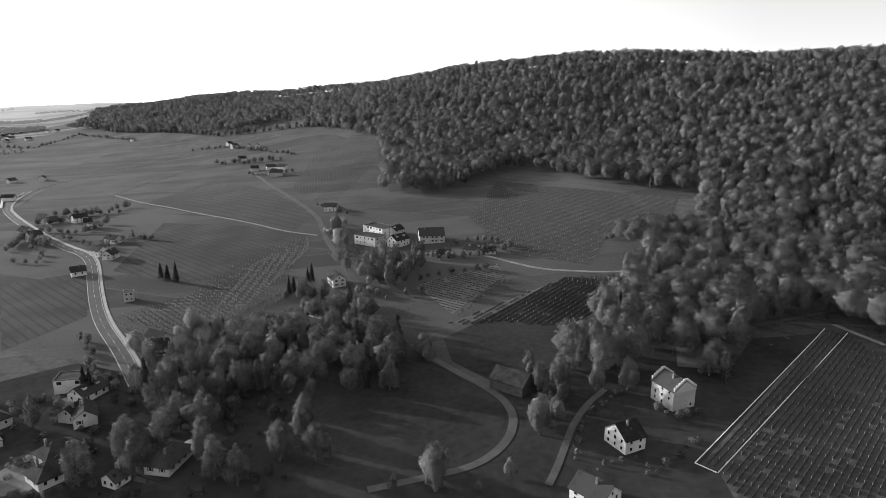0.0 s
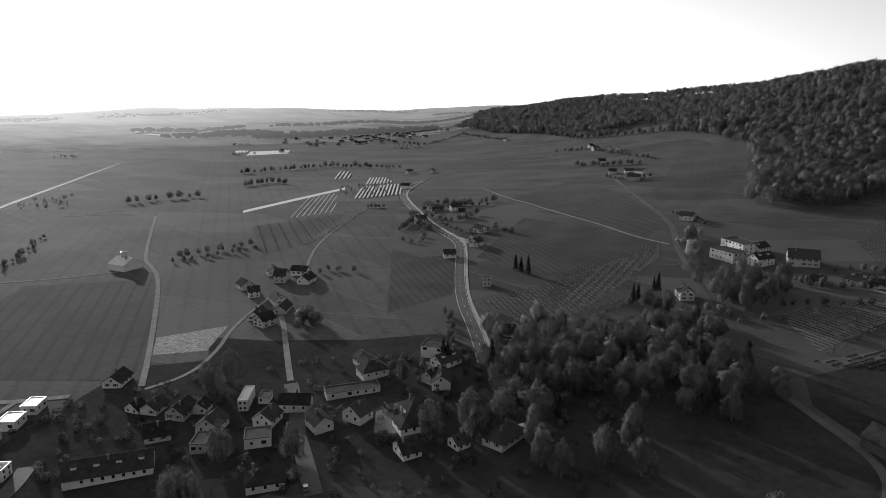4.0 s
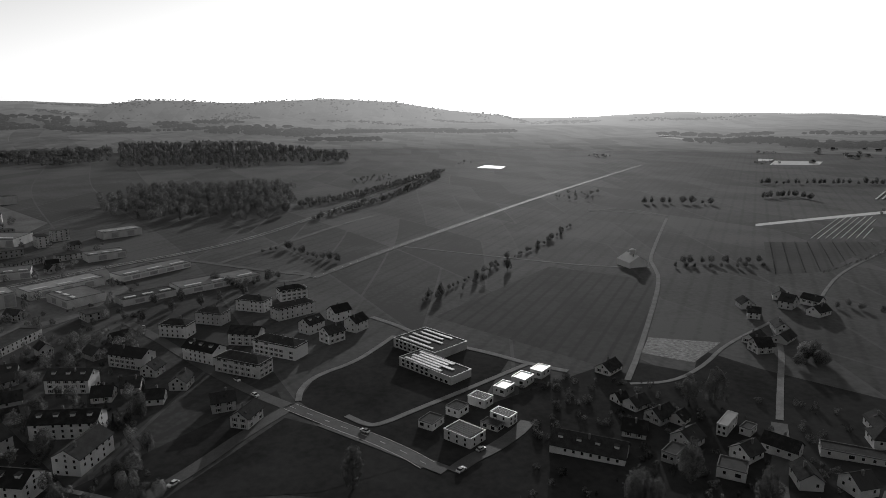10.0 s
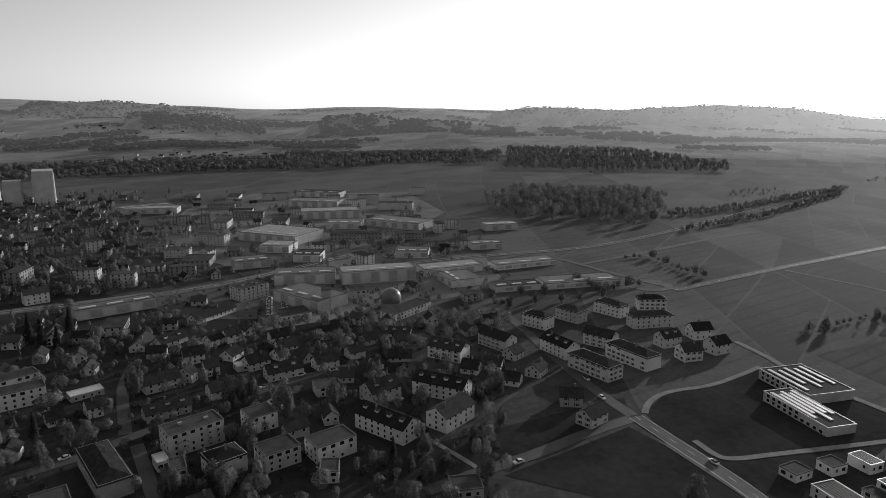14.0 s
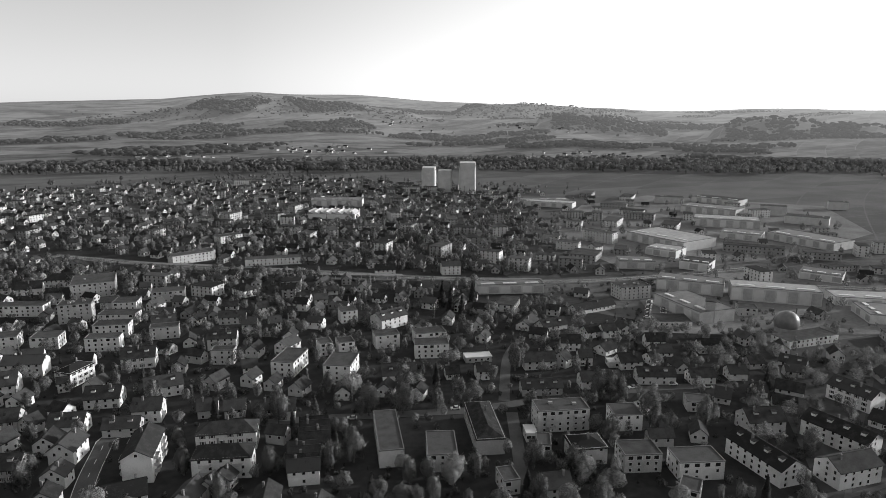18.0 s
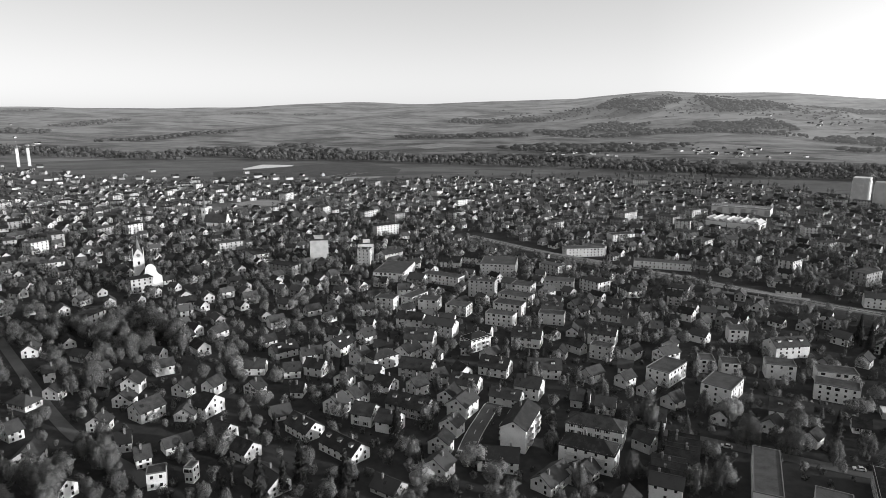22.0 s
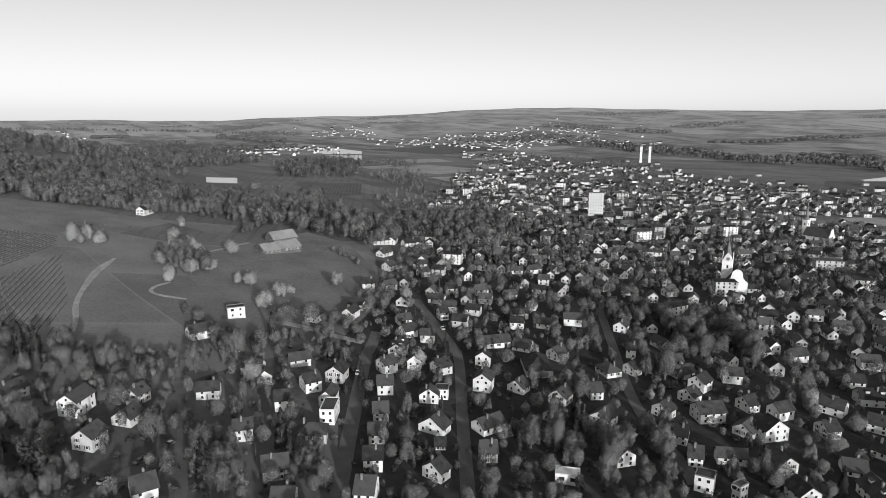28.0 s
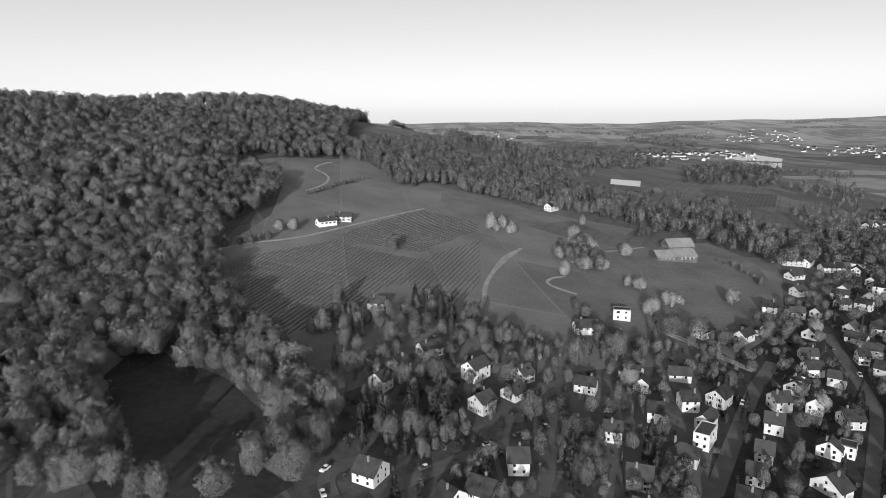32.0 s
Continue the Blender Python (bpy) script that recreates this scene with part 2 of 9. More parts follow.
def big_mesh(name, verts, quads, material, smooth=False):
    """A mesh from arrays of places and of four-cornered faces."""
    me = bpy.data.meshes.new(name)
    verts, quads = np.ascontiguousarray(verts, np.float32), np.ascontiguousarray(quads, np.int32)
    me.vertices.add(len(verts))
    me.vertices.foreach_set("co", verts.ravel())
    me.loops.add(quads.size)
    me.loops.foreach_set("vertex_index", quads.ravel())
    me.polygons.add(len(quads))
    me.polygons.foreach_set("loop_start", np.arange(0, quads.size, quads.shape[1], dtype=np.int32))
    me.polygons.foreach_set("use_smooth", np.full(len(quads), smooth))
    me.update(calc_edges=True)
    me.materials.append(material)
    return me


def part(name, me, parent, label=""):
    ob = new(name, me)
    ob.parent = parent
    return tagged(ob, label)


# ---- ground: one sheet to the horizon ----
def field_pattern(m, long=210, wide=62, strength=0.42, turn_by=-0.77):
    """Adds the patchwork of long parcels to a surface."""
    n, l = m.node_tree.nodes, m.node_tree.links
    r = next(k for k in n if k.bl_idname == "ShaderNodeMapRange")
    g = next(k for k in n if k.bl_idname == "ShaderNodeNewGeometry")
    drift, push, turn, v, s, a, t = (n.new("ShaderNode" + k) for k in ("TexNoise", "VectorMath", "Mapping", "TexBrick", "SeparateColor", "Math", "Math"))
    drift.inputs["Scale"].default_value, drift.inputs["Detail"].default_value = 0.0011, 0.0
    push.operation = "MULTIPLY_ADD"
    push.inputs[1].default_value = (170, 170, 0)
    turn.inputs["Rotation"].default_value = (0, 0, turn_by)
    turn.inputs["Scale"].default_value = (1 / long, 1 / wide, 0)
    l.new(g.outputs["Position"], drift.inputs["Vector"])
    l.new(drift.outputs["Color"], push.inputs[0]), l.new(g.outputs["Position"], push.inputs[2])
    l.new(push.outputs[0], turn.inputs["Vector"]), l.new(turn.outputs[0], v.inputs["Vector"])
    v.offset, v.offset_frequency, v.squash, v.squash_frequency = 0.37, 2, 0.6, 3
    v.inputs["Color1"].default_value, v.inputs["Color2"].default_value, v.inputs["Mortar"].default_value = (0, 0, 0, 1), (1, 1, 1, 1), (1, 1, 1, 1)
    v.inputs["Scale"].default_value, v.inputs["Mortar Size"].default_value, v.inputs["Brick Width"].default_value, v.inputs["Row Height"].default_value = 1.0, 0.012, 1.0, 1.0
    l.new(v.outputs["Color"], s.inputs[0])
    a.operation = "MULTIPLY_ADD"
    a.inputs[1].default_value, a.inputs[2].default_value = strength, -strength / 2
    l.new(s.outputs[0], a.inputs[0])
    l.new(r.inputs[0].links[0].from_socket, t.inputs[0]), l.new(a.outputs[0], t.inputs[1])
    l.new(t.outputs[0], r.inputs[0])
    return m


def furrows(m, turn_by, gap, strength):
    """Thin darker lines of tyre tracks and furrows side by side."""
    n, l = m.node_tree.nodes, m.node_tree.links
    r = next(k for k in n if k.bl_idname == "ShaderNodeMapRange")
    g = next(k for k in n if k.bl_idname == "ShaderNodeNewGeometry")
    turn, w, a, t = (n.new("ShaderNode" + k) for k in ("Mapping", "TexWave", "MapRange", "Math"))
    turn.inputs["Rotation"].default_value = (0, 0, turn_by)
    w.inputs["Scale"].default_value, w.inputs["Distortion"].default_value = 0.314 / gap, 0.0
    a.inputs[1].default_value, a.inputs[2].default_value, a.inputs[3].default_value, a.inputs[4].default_value = 0.75, 1.0, 0.0, -strength
    l.new(g.outputs["Position"], turn.inputs["Vector"]), l.new(turn.outputs[0], w.inputs["Vector"]), l.new(w.outputs["Fac"], a.inputs[0])
    l.new(r.inputs[0].links[0].from_socket, t.inputs[0]), l.new(a.outputs[0], t.inputs[1])
    l.new(t.outputs[0], r.inputs[0])
    return m


def ring_sheet(radii, count, lift):
    ang = np.linspace(0, 2 * np.pi, count, endpoint=False)
    rr, aa = np.meshgrid(radii, ang, indexing="ij")
    x, y = rr * np.cos(aa), rr * np.sin(aa)
    z = lift(x, y)
    v = np.stack([x.ravel(), y.ravel(), z.ravel()], 1)
    i, j = np.meshgrid(np.arange(len(radii) - 1), np.arange(count), indexing="ij")
    a, b = i * count + j, i * count + (j + 1) % count
    q = np.stack([a, a + count, b + count, b], -1).reshape(-1, 4)
    return v, q


# east slope grass: sunlight put into a lighter base tone than SLOPE
EASTSLOPE = field_pattern(surface("sunlit_slope_tone", 0.092, 0.15, 40, fine=1.5, hollow=0.1, dull=0.62), 150, 60, 0.35, 0.2)
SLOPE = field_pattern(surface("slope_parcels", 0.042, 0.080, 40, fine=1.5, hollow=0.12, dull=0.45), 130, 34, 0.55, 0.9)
BALLAST = surface("track_ballast", 0.09, 0.16, 6, fine=0.6, hollow=0.1, dull=0.6)
LAND = furrows(field_pattern(surface("land", 0.042, 0.094, 70, fine=3.0, hollow=0.12, dull=0.38)), -0.84, 13.0, 0.14)
CROP = furrows(CROP, -0.84, 9.0, 0.3)
SOIL = furrows(SOIL, -0.84, 5.0, 0.3)
for m in (LAND, CROP, SOIL, SLOPE, EASTSLOPE, MEADOW, GRASS, PASTURE):
    m.node_tree.nodes["Principled BSDF"].inputs["Sheen Weight"].default_value = 0.045
radii = np.concatenate([[0.01, 30, 60], np.geomspace(80, 2300, 190), np.geomspace(2350, 4850, 16)])
v, q = ring_sheet(radii, 340, near_height)
tagged(new("ground", big_mesh("ground", v, q, LAND, True)), "open farmland and gardens at the foot of a wooded ridge", "ground", kind="structure")


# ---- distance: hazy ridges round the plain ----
def haze_glow_material(name, tone, glow):
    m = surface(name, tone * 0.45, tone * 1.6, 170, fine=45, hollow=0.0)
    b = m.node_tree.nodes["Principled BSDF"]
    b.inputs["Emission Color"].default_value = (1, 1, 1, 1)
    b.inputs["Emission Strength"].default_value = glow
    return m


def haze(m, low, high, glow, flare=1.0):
    """Haze painted on a backdrop as emission, growing with distance, most towards the sun."""
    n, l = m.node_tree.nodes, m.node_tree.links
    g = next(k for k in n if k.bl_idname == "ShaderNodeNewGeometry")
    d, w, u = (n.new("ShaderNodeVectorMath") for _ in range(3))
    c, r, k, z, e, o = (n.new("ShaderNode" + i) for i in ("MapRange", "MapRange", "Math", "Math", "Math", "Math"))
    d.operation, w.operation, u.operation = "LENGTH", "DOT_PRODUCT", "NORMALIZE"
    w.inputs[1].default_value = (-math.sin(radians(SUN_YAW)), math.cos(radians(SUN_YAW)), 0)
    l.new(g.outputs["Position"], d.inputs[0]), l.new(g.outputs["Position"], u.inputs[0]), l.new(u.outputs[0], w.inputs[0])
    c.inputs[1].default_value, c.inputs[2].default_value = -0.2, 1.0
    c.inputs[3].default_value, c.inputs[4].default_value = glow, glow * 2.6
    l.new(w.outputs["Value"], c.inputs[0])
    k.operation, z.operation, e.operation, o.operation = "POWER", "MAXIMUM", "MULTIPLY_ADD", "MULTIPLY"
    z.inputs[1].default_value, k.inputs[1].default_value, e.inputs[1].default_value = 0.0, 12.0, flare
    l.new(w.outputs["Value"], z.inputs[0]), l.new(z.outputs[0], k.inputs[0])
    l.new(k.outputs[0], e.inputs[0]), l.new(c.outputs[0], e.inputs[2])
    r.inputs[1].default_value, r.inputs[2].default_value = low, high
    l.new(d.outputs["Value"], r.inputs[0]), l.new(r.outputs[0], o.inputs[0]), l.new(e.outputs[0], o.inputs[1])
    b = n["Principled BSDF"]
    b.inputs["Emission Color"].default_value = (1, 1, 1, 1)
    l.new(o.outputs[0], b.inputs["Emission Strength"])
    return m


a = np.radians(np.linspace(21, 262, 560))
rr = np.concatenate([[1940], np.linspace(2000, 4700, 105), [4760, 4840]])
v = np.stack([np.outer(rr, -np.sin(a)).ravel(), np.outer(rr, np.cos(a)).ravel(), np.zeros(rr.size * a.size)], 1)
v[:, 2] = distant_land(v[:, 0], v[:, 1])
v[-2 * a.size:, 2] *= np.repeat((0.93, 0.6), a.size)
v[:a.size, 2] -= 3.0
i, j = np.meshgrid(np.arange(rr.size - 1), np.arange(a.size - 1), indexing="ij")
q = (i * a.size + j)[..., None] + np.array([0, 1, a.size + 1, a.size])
# the far land emits light in place of haze in the air
FAR = haze(field_pattern(haze_glow_material("haze_glow_hills", 0.12, 0.0)), 1300, 4800, 0.165)
tagged(new("backdrop", big_mesh("backdrop", v, q.reshape(-1, 4), FAR, True)), "far fields and wooded hills paling in a painted haze glow", "hills", kind="structure")


# ---- roads, tracks and fields, laid over the ground ----
TAKEN = []  # circles (x, y, radius) that trees and hedges keep clear of
ROADPOINTS = []


def resample(line, step):
    out = []
    for (ax, ay), (bx, by) in zip(line, line[1:]):
        n = max(1, int(math.hypot(bx - ax, by - ay) / step))
        out += [(ax + (bx - ax) * k / n, ay + (by - ay) * k / n) for k in range(n)]
    return out + [line[-1]]


def rounded(line, times=2):
    """Cuts the corners of a line."""
    for _ in range(times):
        cut = [line[0]]
        for (ax, ay), (bx, by) in zip(line, line[1:]):
            cut += [(ax * 0.75 + bx * 0.25, ay * 0.75 + by * 0.25), (ax * 0.25 + bx * 0.75, ay * 0.25 + by * 0.75)]
        line = cut + [line[-1]]
    return line


def ribbon(line, offset, width, lift, thick=0.12):
    """A strip with thickness that follows the ground beside a line."""
    p = np.array(line)
    d = np.gradient(p, axis=0)
    d /= np.linalg.norm(d, axis=1)[:, None] + 1e-9
    side = np.stack([d[:, 1], -d[:, 0]], 1)
    a, b = p + side * (offset - width / 2), p + side * (offset + width / 2)
    v = []
    for edge in (a, b):
        z = height(edge[:, 0], edge[:, 1])
        v += [np.column_stack([edge, z + lift]), np.column_stack([edge, z + lift - thick - 0.5])]
    n = len(p)
    v = np.concatenate([v[0], v[2], v[1], v[3]])
    i = np.arange(n - 1)
    top = np.stack([i, i + n, i + n + 1, i + 1], 1)
    left = np.stack([i, i + 1, i + 2 * n + 1, i + 2 * n], 1)
    right = np.stack([i + n, i + 3 * n, i + 3 * n + 1, i + n + 1], 1)
    return v, np.concatenate([top, left, right])


def road(line, width, material, name, label, level):
    line = resample(rounded(line), 4.0)
    v, q = ribbon(line, 0, width, 0.16 + level * 0.012)
    ob = tagged(new(name, big_mesh(name, v, q, material)), label, "road", kind="structure")
    ROADPOINTS.extend((x, y, width / 2) for x, y in line)
    return ob, line


def edge_line(parent, line, offset, name, width=0.22, lift=0.24):
    v, q = ribbon(line, offset, width, lift, 0.02)
    part(name, big_mesh(name, v, q, LINE), parent, "white painted road line")


def dashes(parent, line):
    """The broken white line along the middle of a road."""
    p = np.array(resample(line, 1.5))
    runs = [ribbon(p[k:k + 3], 0, 0.16, 0.25, 0.02) for k in range(0, len(p) - 3, 6)]
    v, q, n = [], [], 0
    for a, b in runs:
        v.append(a), q.append(b + n)
        n += len(a)
    tagged(part("centre_dashes", big_mesh("centre_dashes", np.concatenate(v), np.concatenate(q), LINE), parent, "broken white centre line"), kind="stuff")


def inside(poly, x, y):
    x, y = np.asarray(x, float), np.asarray(y, float)
    odd = np.zeros(x.shape, bool)
    for (ax, ay), (bx, by) in zip(poly, poly[1:] + poly[:1]):
        if ay == by:
            continue
        odd ^= ((ay > y) != (by > y)) & (x < (bx - ax) * (y - ay) / (by - ay) + ax)
    return odd


def field(poly, material, name, label, lift, step=5.0):
    """A patch of land with its own cover: fine cells draped over the ground inside an outline."""
    xs, ys = [a for a, _ in poly], [b for _, b in poly]
    step = max(step, math.hypot(max(xs) - min(xs), max(ys) - min(ys)) / 110)
    bm = bmesh.new()
    bm.faces.new([bm.verts.new((a, b, 0)) for a, b in poly])
    for axis, low, high in ((0, min(xs), max(xs)), (1, min(ys), max(ys))):
        k = low + step
        while k < high:
            co, no = [0, 0, 0], [0, 0, 0]
            co[axis], no[axis] = k, 1
            bmesh.ops.bisect_plane(bm, geom=bm.verts[:] + bm.edges[:] + bm.faces[:], plane_co=co, plane_no=no)
            k += step
    p = np.array([w.co for w in bm.verts])
    z = height(p[:, 0], p[:, 1]) + lift
    for w, h in zip(bm.verts, z):
        w.co.z = h
    for f in bm.faces:
        if f.normal.z < 0:
            f.normal_flip()
        f.smooth = True
    me = bpy.data.meshes.new(name)
    bm.to_mesh(me)
    bm.free()
    me.materials.append(material)
    return tagged(new(name, me), label, "field", kind="structure")


def boxes(name, centres, along, size, material):
    """Many small upright boxes in one mesh: centres at the foot, one direction, size (length, width, height)."""
    c = np.asarray(centres, float)
    u = np.array([math.cos(along), math.sin(along), 0])
    w = np.array([-math.sin(along), math.cos(along), 0])
    l, b, h = size
    corners = [s * u * l / 2 + t * w * b / 2 + np.array([0, 0, k]) for k in (0, h) for s, t in ((-1, -1), (1, -1), (1, 1), (-1, 1))]
    v = (c[:, None] + np.array(corners)[None]).reshape(-1, 3)
    f = np.array([(4, 5, 6, 7), (0, 1, 5, 4), (1, 2, 6, 5), (2, 3, 7, 6), (3, 0, 4, 7)])
    q = (np.arange(len(c))[:, None, None] * 8 + f[None]).reshape(-1, 4)
    return big_mesh(name, v, q, material)


VINE = foliage("vine_shoots", 0.065, 0.11, rounded=False)
POST = surface("grey_wooden_post", 0.2, 0.32, 1.0)


def vineyard(poly, along, label, gap=2.6, ground=None, bare=False):
    """Rows of vines on wires between light posts."""
    field(poly, ground or PASTURE, "vineyard_ground", "mown grass between vine rows", 0.05)
    u, w = np.array([math.cos(along), math.sin(along)]), np.array([-math.sin(along), math.cos(along)])
    p = np.array(poly)
    a0, a1, b0, b1 = (p @ u).min(), (p @ u).max(), (p @ w).min(), (p @ w).max()
    aa, bb = np.meshgrid(np.arange(a0, a1, 3.2), np.arange(b0, b1, gap))
    aa, bb = aa.ravel(), bb.ravel()
    rng = np.random.default_rng(len(poly) * 7 + int(abs(a0)))
    jx = aa + rng.uniform(-0.3, 0.3, aa.shape)
    x, y = jx * u[0] + bb * w[0], jx * u[1] + bb * w[1]
    keep = inside(poly, x, y) & (rng.random(aa.shape) < 0.92)
    x, y = x[keep], y[keep]
    c = np.column_stack([x, y, height(x, y)])
    boxes_size = (3.0, 0.08, 0.13) if bare else (2.9, 0.1, 0.5)
    tagged(new("vines", boxes("vines", c, along, boxes_size, VINE)), label, "vines", kind="stuff")
    pa, pb = np.meshgrid(np.arange(a0, a1, 7.8), np.arange(b0, b1, gap))
    x, y = pa.ravel() * u[0] + pb.ravel() * w[0], pa.ravel() * u[1] + pb.ravel() * w[1]
    keep = inside(poly, x, y)
    c = np.column_stack([x[keep], y[keep], height(x[keep], y[keep])])
    tagged(new("vine_posts", boxes("vine_posts", c, along, (0.1, 0.1, 1.5), POST)), "pale wooden posts standing along the vine rows", "posts", kind="stuff")


def strips(poly, along, label, gap=4.8, wide=2.0, tall=1.1):
    """Long low plastic tunnels side by side."""
    u, w = np.array([math.cos(along), math.sin(along)]), np.array([-math.sin(along), math.cos(along)])
    p = np.array(poly)
    a, b = np.meshgrid(np.arange((p @ u).min(), (p @ u).max(), 6.0), np.arange((p @ w).min(), (p @ w).max(), gap))
    x, y = a.ravel() * u[0] + b.ravel() * w[0], a.ravel() * u[1] + b.ravel() * w[1]
    keep = inside(poly, x, y)
    c = np.column_stack([x[keep], y[keep], height(x[keep], y[keep])])
    tagged(new("plastic_tunnels", boxes("plastic_tunnels", c, along, (6.1, wide, tall), FLEECE)), label, "tunnels", kind="stuff")


# ---- trees ----
def crown_shape(rng, lon, conifer=False, low=0.3, wide=0.3):
    """The lumpy skin of a crown, one unit tall: corners, four-cornered faces and outward directions."""
    if conifer:
        s, r = np.array([0.0, 0.06, 0.3, 0.6, 0.85, 1.0]), np.array([0.5, 1.0, 0.74, 0.44, 0.18, 0.02]) * 0.62
        low = 0.1
    else:
        s, r = np.array([0.0, 0.16, 0.42, 0.7, 0.9, 1.0]), np.array([0.5, 0.88, 1.0, 0.9, 0.62, 0.12])
    if lon < 8:
        s, r = s[[0, 2, 4, 5]] if conifer else np.array([0.0, 0.45, 0.82, 1.0]), r[[0, 2, 4, 5]] if conifer else np.array([0.6, 1.0, 0.78, 0.16])
    rings, th = len(s), np.linspace(0, 2 * np.pi, lon, endpoint=False)
    p1, p2, p3 = rng.uniform(0, 6.28, 3)
    ss, tt = np.meshgrid(s, th, indexing="ij")
    lump = 1 + 0.24 * np.sin(2 * tt + p1 + 3 * ss) + 0.2 * np.sin(3 * tt + p2 - 5 * ss) + rng.normal(size=ss.shape) * 0.15
    rad = wide * r[:, None] * lump
    v = np.stack([rad * np.cos(tt), rad * np.sin(tt), low + (1 - low) * np.clip(ss + rng.normal(size=ss.shape) * 0.035 * (ss < 0.95), 0, 1.02)], -1)
    dt, ds = np.roll(v, -1, 1) - np.roll(v, 1, 1), np.gradient(v, axis=0)
    n = np.cross(dt, ds) + np.array([0, 0, 1e-4])
    n[-1] = (0, 0, 1)
    n /= np.linalg.norm(n, axis=2)[:, :, None] + 1e-9
    i, j = np.meshgrid(np.arange(rings - 1), np.arange(lon), indexing="ij")
    q = np.stack([i * lon + j, i * lon + (j + 1) % lon, (i + 1) * lon + (j + 1) % lon, (i + 1) * lon + j], -1).reshape(-1, 4)
    return v.reshape(-1, 3), q, n.reshape(-1, 3)


def twigs(rng, v, n, count, width, length=0.16, leafy_part=0.4):
    """Slender twigs that fan out of a crown, some of them short and broad with leaves."""
    k = rng.integers(0, len(v), count)
    j = rng.integers(0, len(v), count)
    t = rng.uniform(0, 0.5, (count, 1))
    p = (v[k] * (1 - t) + v[j] * t) * np.array([1, 1, 0.97])
    d = 0.5 * n[k] + np.array([0, 0, 0.55]) + rng.normal(size=(count, 3)) * 0.3
    d /= np.linalg.norm(d, axis=1)[:, None]
    side = np.cross(d, rng.normal(size=(count, 3)))
    side /= np.linalg.norm(side, axis=1)[:, None] + 1e-9
    leaf = rng.random((count, 1)) < leafy_part
    ln, w = length * rng.uniform(0.5, 1.2, (count, 1)) * np.where(leaf, 0.45, 1), width * rng.uniform(0.6, 1.3, (count, 1)) * np.where(leaf, 3.0, 1)
    a, b = p - d * ln * 0.45, p + d * ln * 0.55
    c = np.stack([a - side * w, a + side * w, b + side * w * 0.5, b - side * w * 0.5], 1).reshape(-1, 3)
    return c, np.arange(4 * count).reshape(-1, 4), np.repeat(n[k] * 0.8 + d * 0.4, 4, axis=0)


def clumps(rng, v, q, n, count, size):
    """Ragged tufts of leaves and fine twigs in the outer part of a crown."""
    f = q[rng.integers(0, len(q), count)]
    a, b = rng.random((count, 1)), rng.random((count, 1))
    w = ((1 - a) * (1 - b), a * (1 - b), a * b, (1 - a) * b)
    p, out = sum(v[f[:, k]] * w[k] for k in range(4)), sum(n[f[:, k]] * w[k] for k in range(4))
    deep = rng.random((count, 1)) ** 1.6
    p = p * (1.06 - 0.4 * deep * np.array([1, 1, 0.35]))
    face = out * 0.5 + rng.normal(size=(count, 3)) * 0.6
    face /= np.linalg.norm(face, axis=1)[:, None] + 1e-9
    x = np.cross(face, rng.normal(size=(count, 3)))
    x /= np.linalg.norm(x, axis=1)[:, None] + 1e-9
    y = np.cross(face, x)
    s = size * rng.uniform(0.55, 1.45, (count, 1))
    c = np.stack([p + (x * i * rng.uniform(0.5, 1.3, (count, 1)) + y * j * rng.uniform(0.5, 1.3, (count, 1))) * s for i, j in ((-1, -0.6), (0.6, -1), (1, 0.6), (-0.6, 1))], 1).reshape(-1, 3)
    way = out * 0.85 + rng.normal(size=(count, 3)) * 0.28 + np.array([0, 0, 0.1])
    # deeper tufts are darker: shade inside the crown put into the tone
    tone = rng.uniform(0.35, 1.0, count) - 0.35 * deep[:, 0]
    return c, np.arange(4 * count).reshape(-1, 4), np.repeat(way, 4, axis=0), np.repeat(tone, 4)


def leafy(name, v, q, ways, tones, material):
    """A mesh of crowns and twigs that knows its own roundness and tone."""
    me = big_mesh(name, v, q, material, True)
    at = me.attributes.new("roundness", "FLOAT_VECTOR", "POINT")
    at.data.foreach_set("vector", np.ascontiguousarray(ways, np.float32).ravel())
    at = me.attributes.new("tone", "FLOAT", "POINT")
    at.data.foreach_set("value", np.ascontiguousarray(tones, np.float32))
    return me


def crown(rng, lon, count, width, conifer=False, length=0.16, low=0.3, wide=0.3):
    """A crown one unit tall: a sparse core, tufts of leaves round it, and slender twigs."""
    v, q, n = crown_shape(rng, lon, conifer, low, wide)
    # the core's darker tone stands for the crown's inner shade
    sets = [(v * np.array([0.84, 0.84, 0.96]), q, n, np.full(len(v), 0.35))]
    if count:
        sets.append(clumps(rng, v, q, n, count, width))
    if count > 60:
        tv, tq, tn = twigs(rng, v, n, count // 2, 0.0048, length, 0.0)
        sets.append((tv, tq, tn, np.repeat(rng.uniform(0.7, 1.25, count // 2), 4)))
    start = np.cumsum([0] + [len(k[0]) for k in sets])
    return [np.concatenate([k[0] for k in sets]), np.concatenate([k[1] + o for k, o in zip(sets, start)]), np.concatenate([k[2] for k in sets]), np.concatenate([k[3] for k in sets])]


def tube(a, b, ra, rb, sides=5):
    a, b = Vector(a), Vector(b)
    d = (b - a).normalized()
    x = d.orthogonal().normalized()
    y = d.cross(x)
    ring = [(math.cos(2 * math.pi * k / sides), math.sin(2 * math.pi * k / sides)) for k in range(sides)]
    v = [tuple(a + (x * c + y * s) * ra) for c, s in ring] + [tuple(b + (x * c + y * s) * rb) for c, s in ring]
    return v, [(k, (k + 1) % sides, sides + (k + 1) % sides, sides + k) for k in range(sides)]


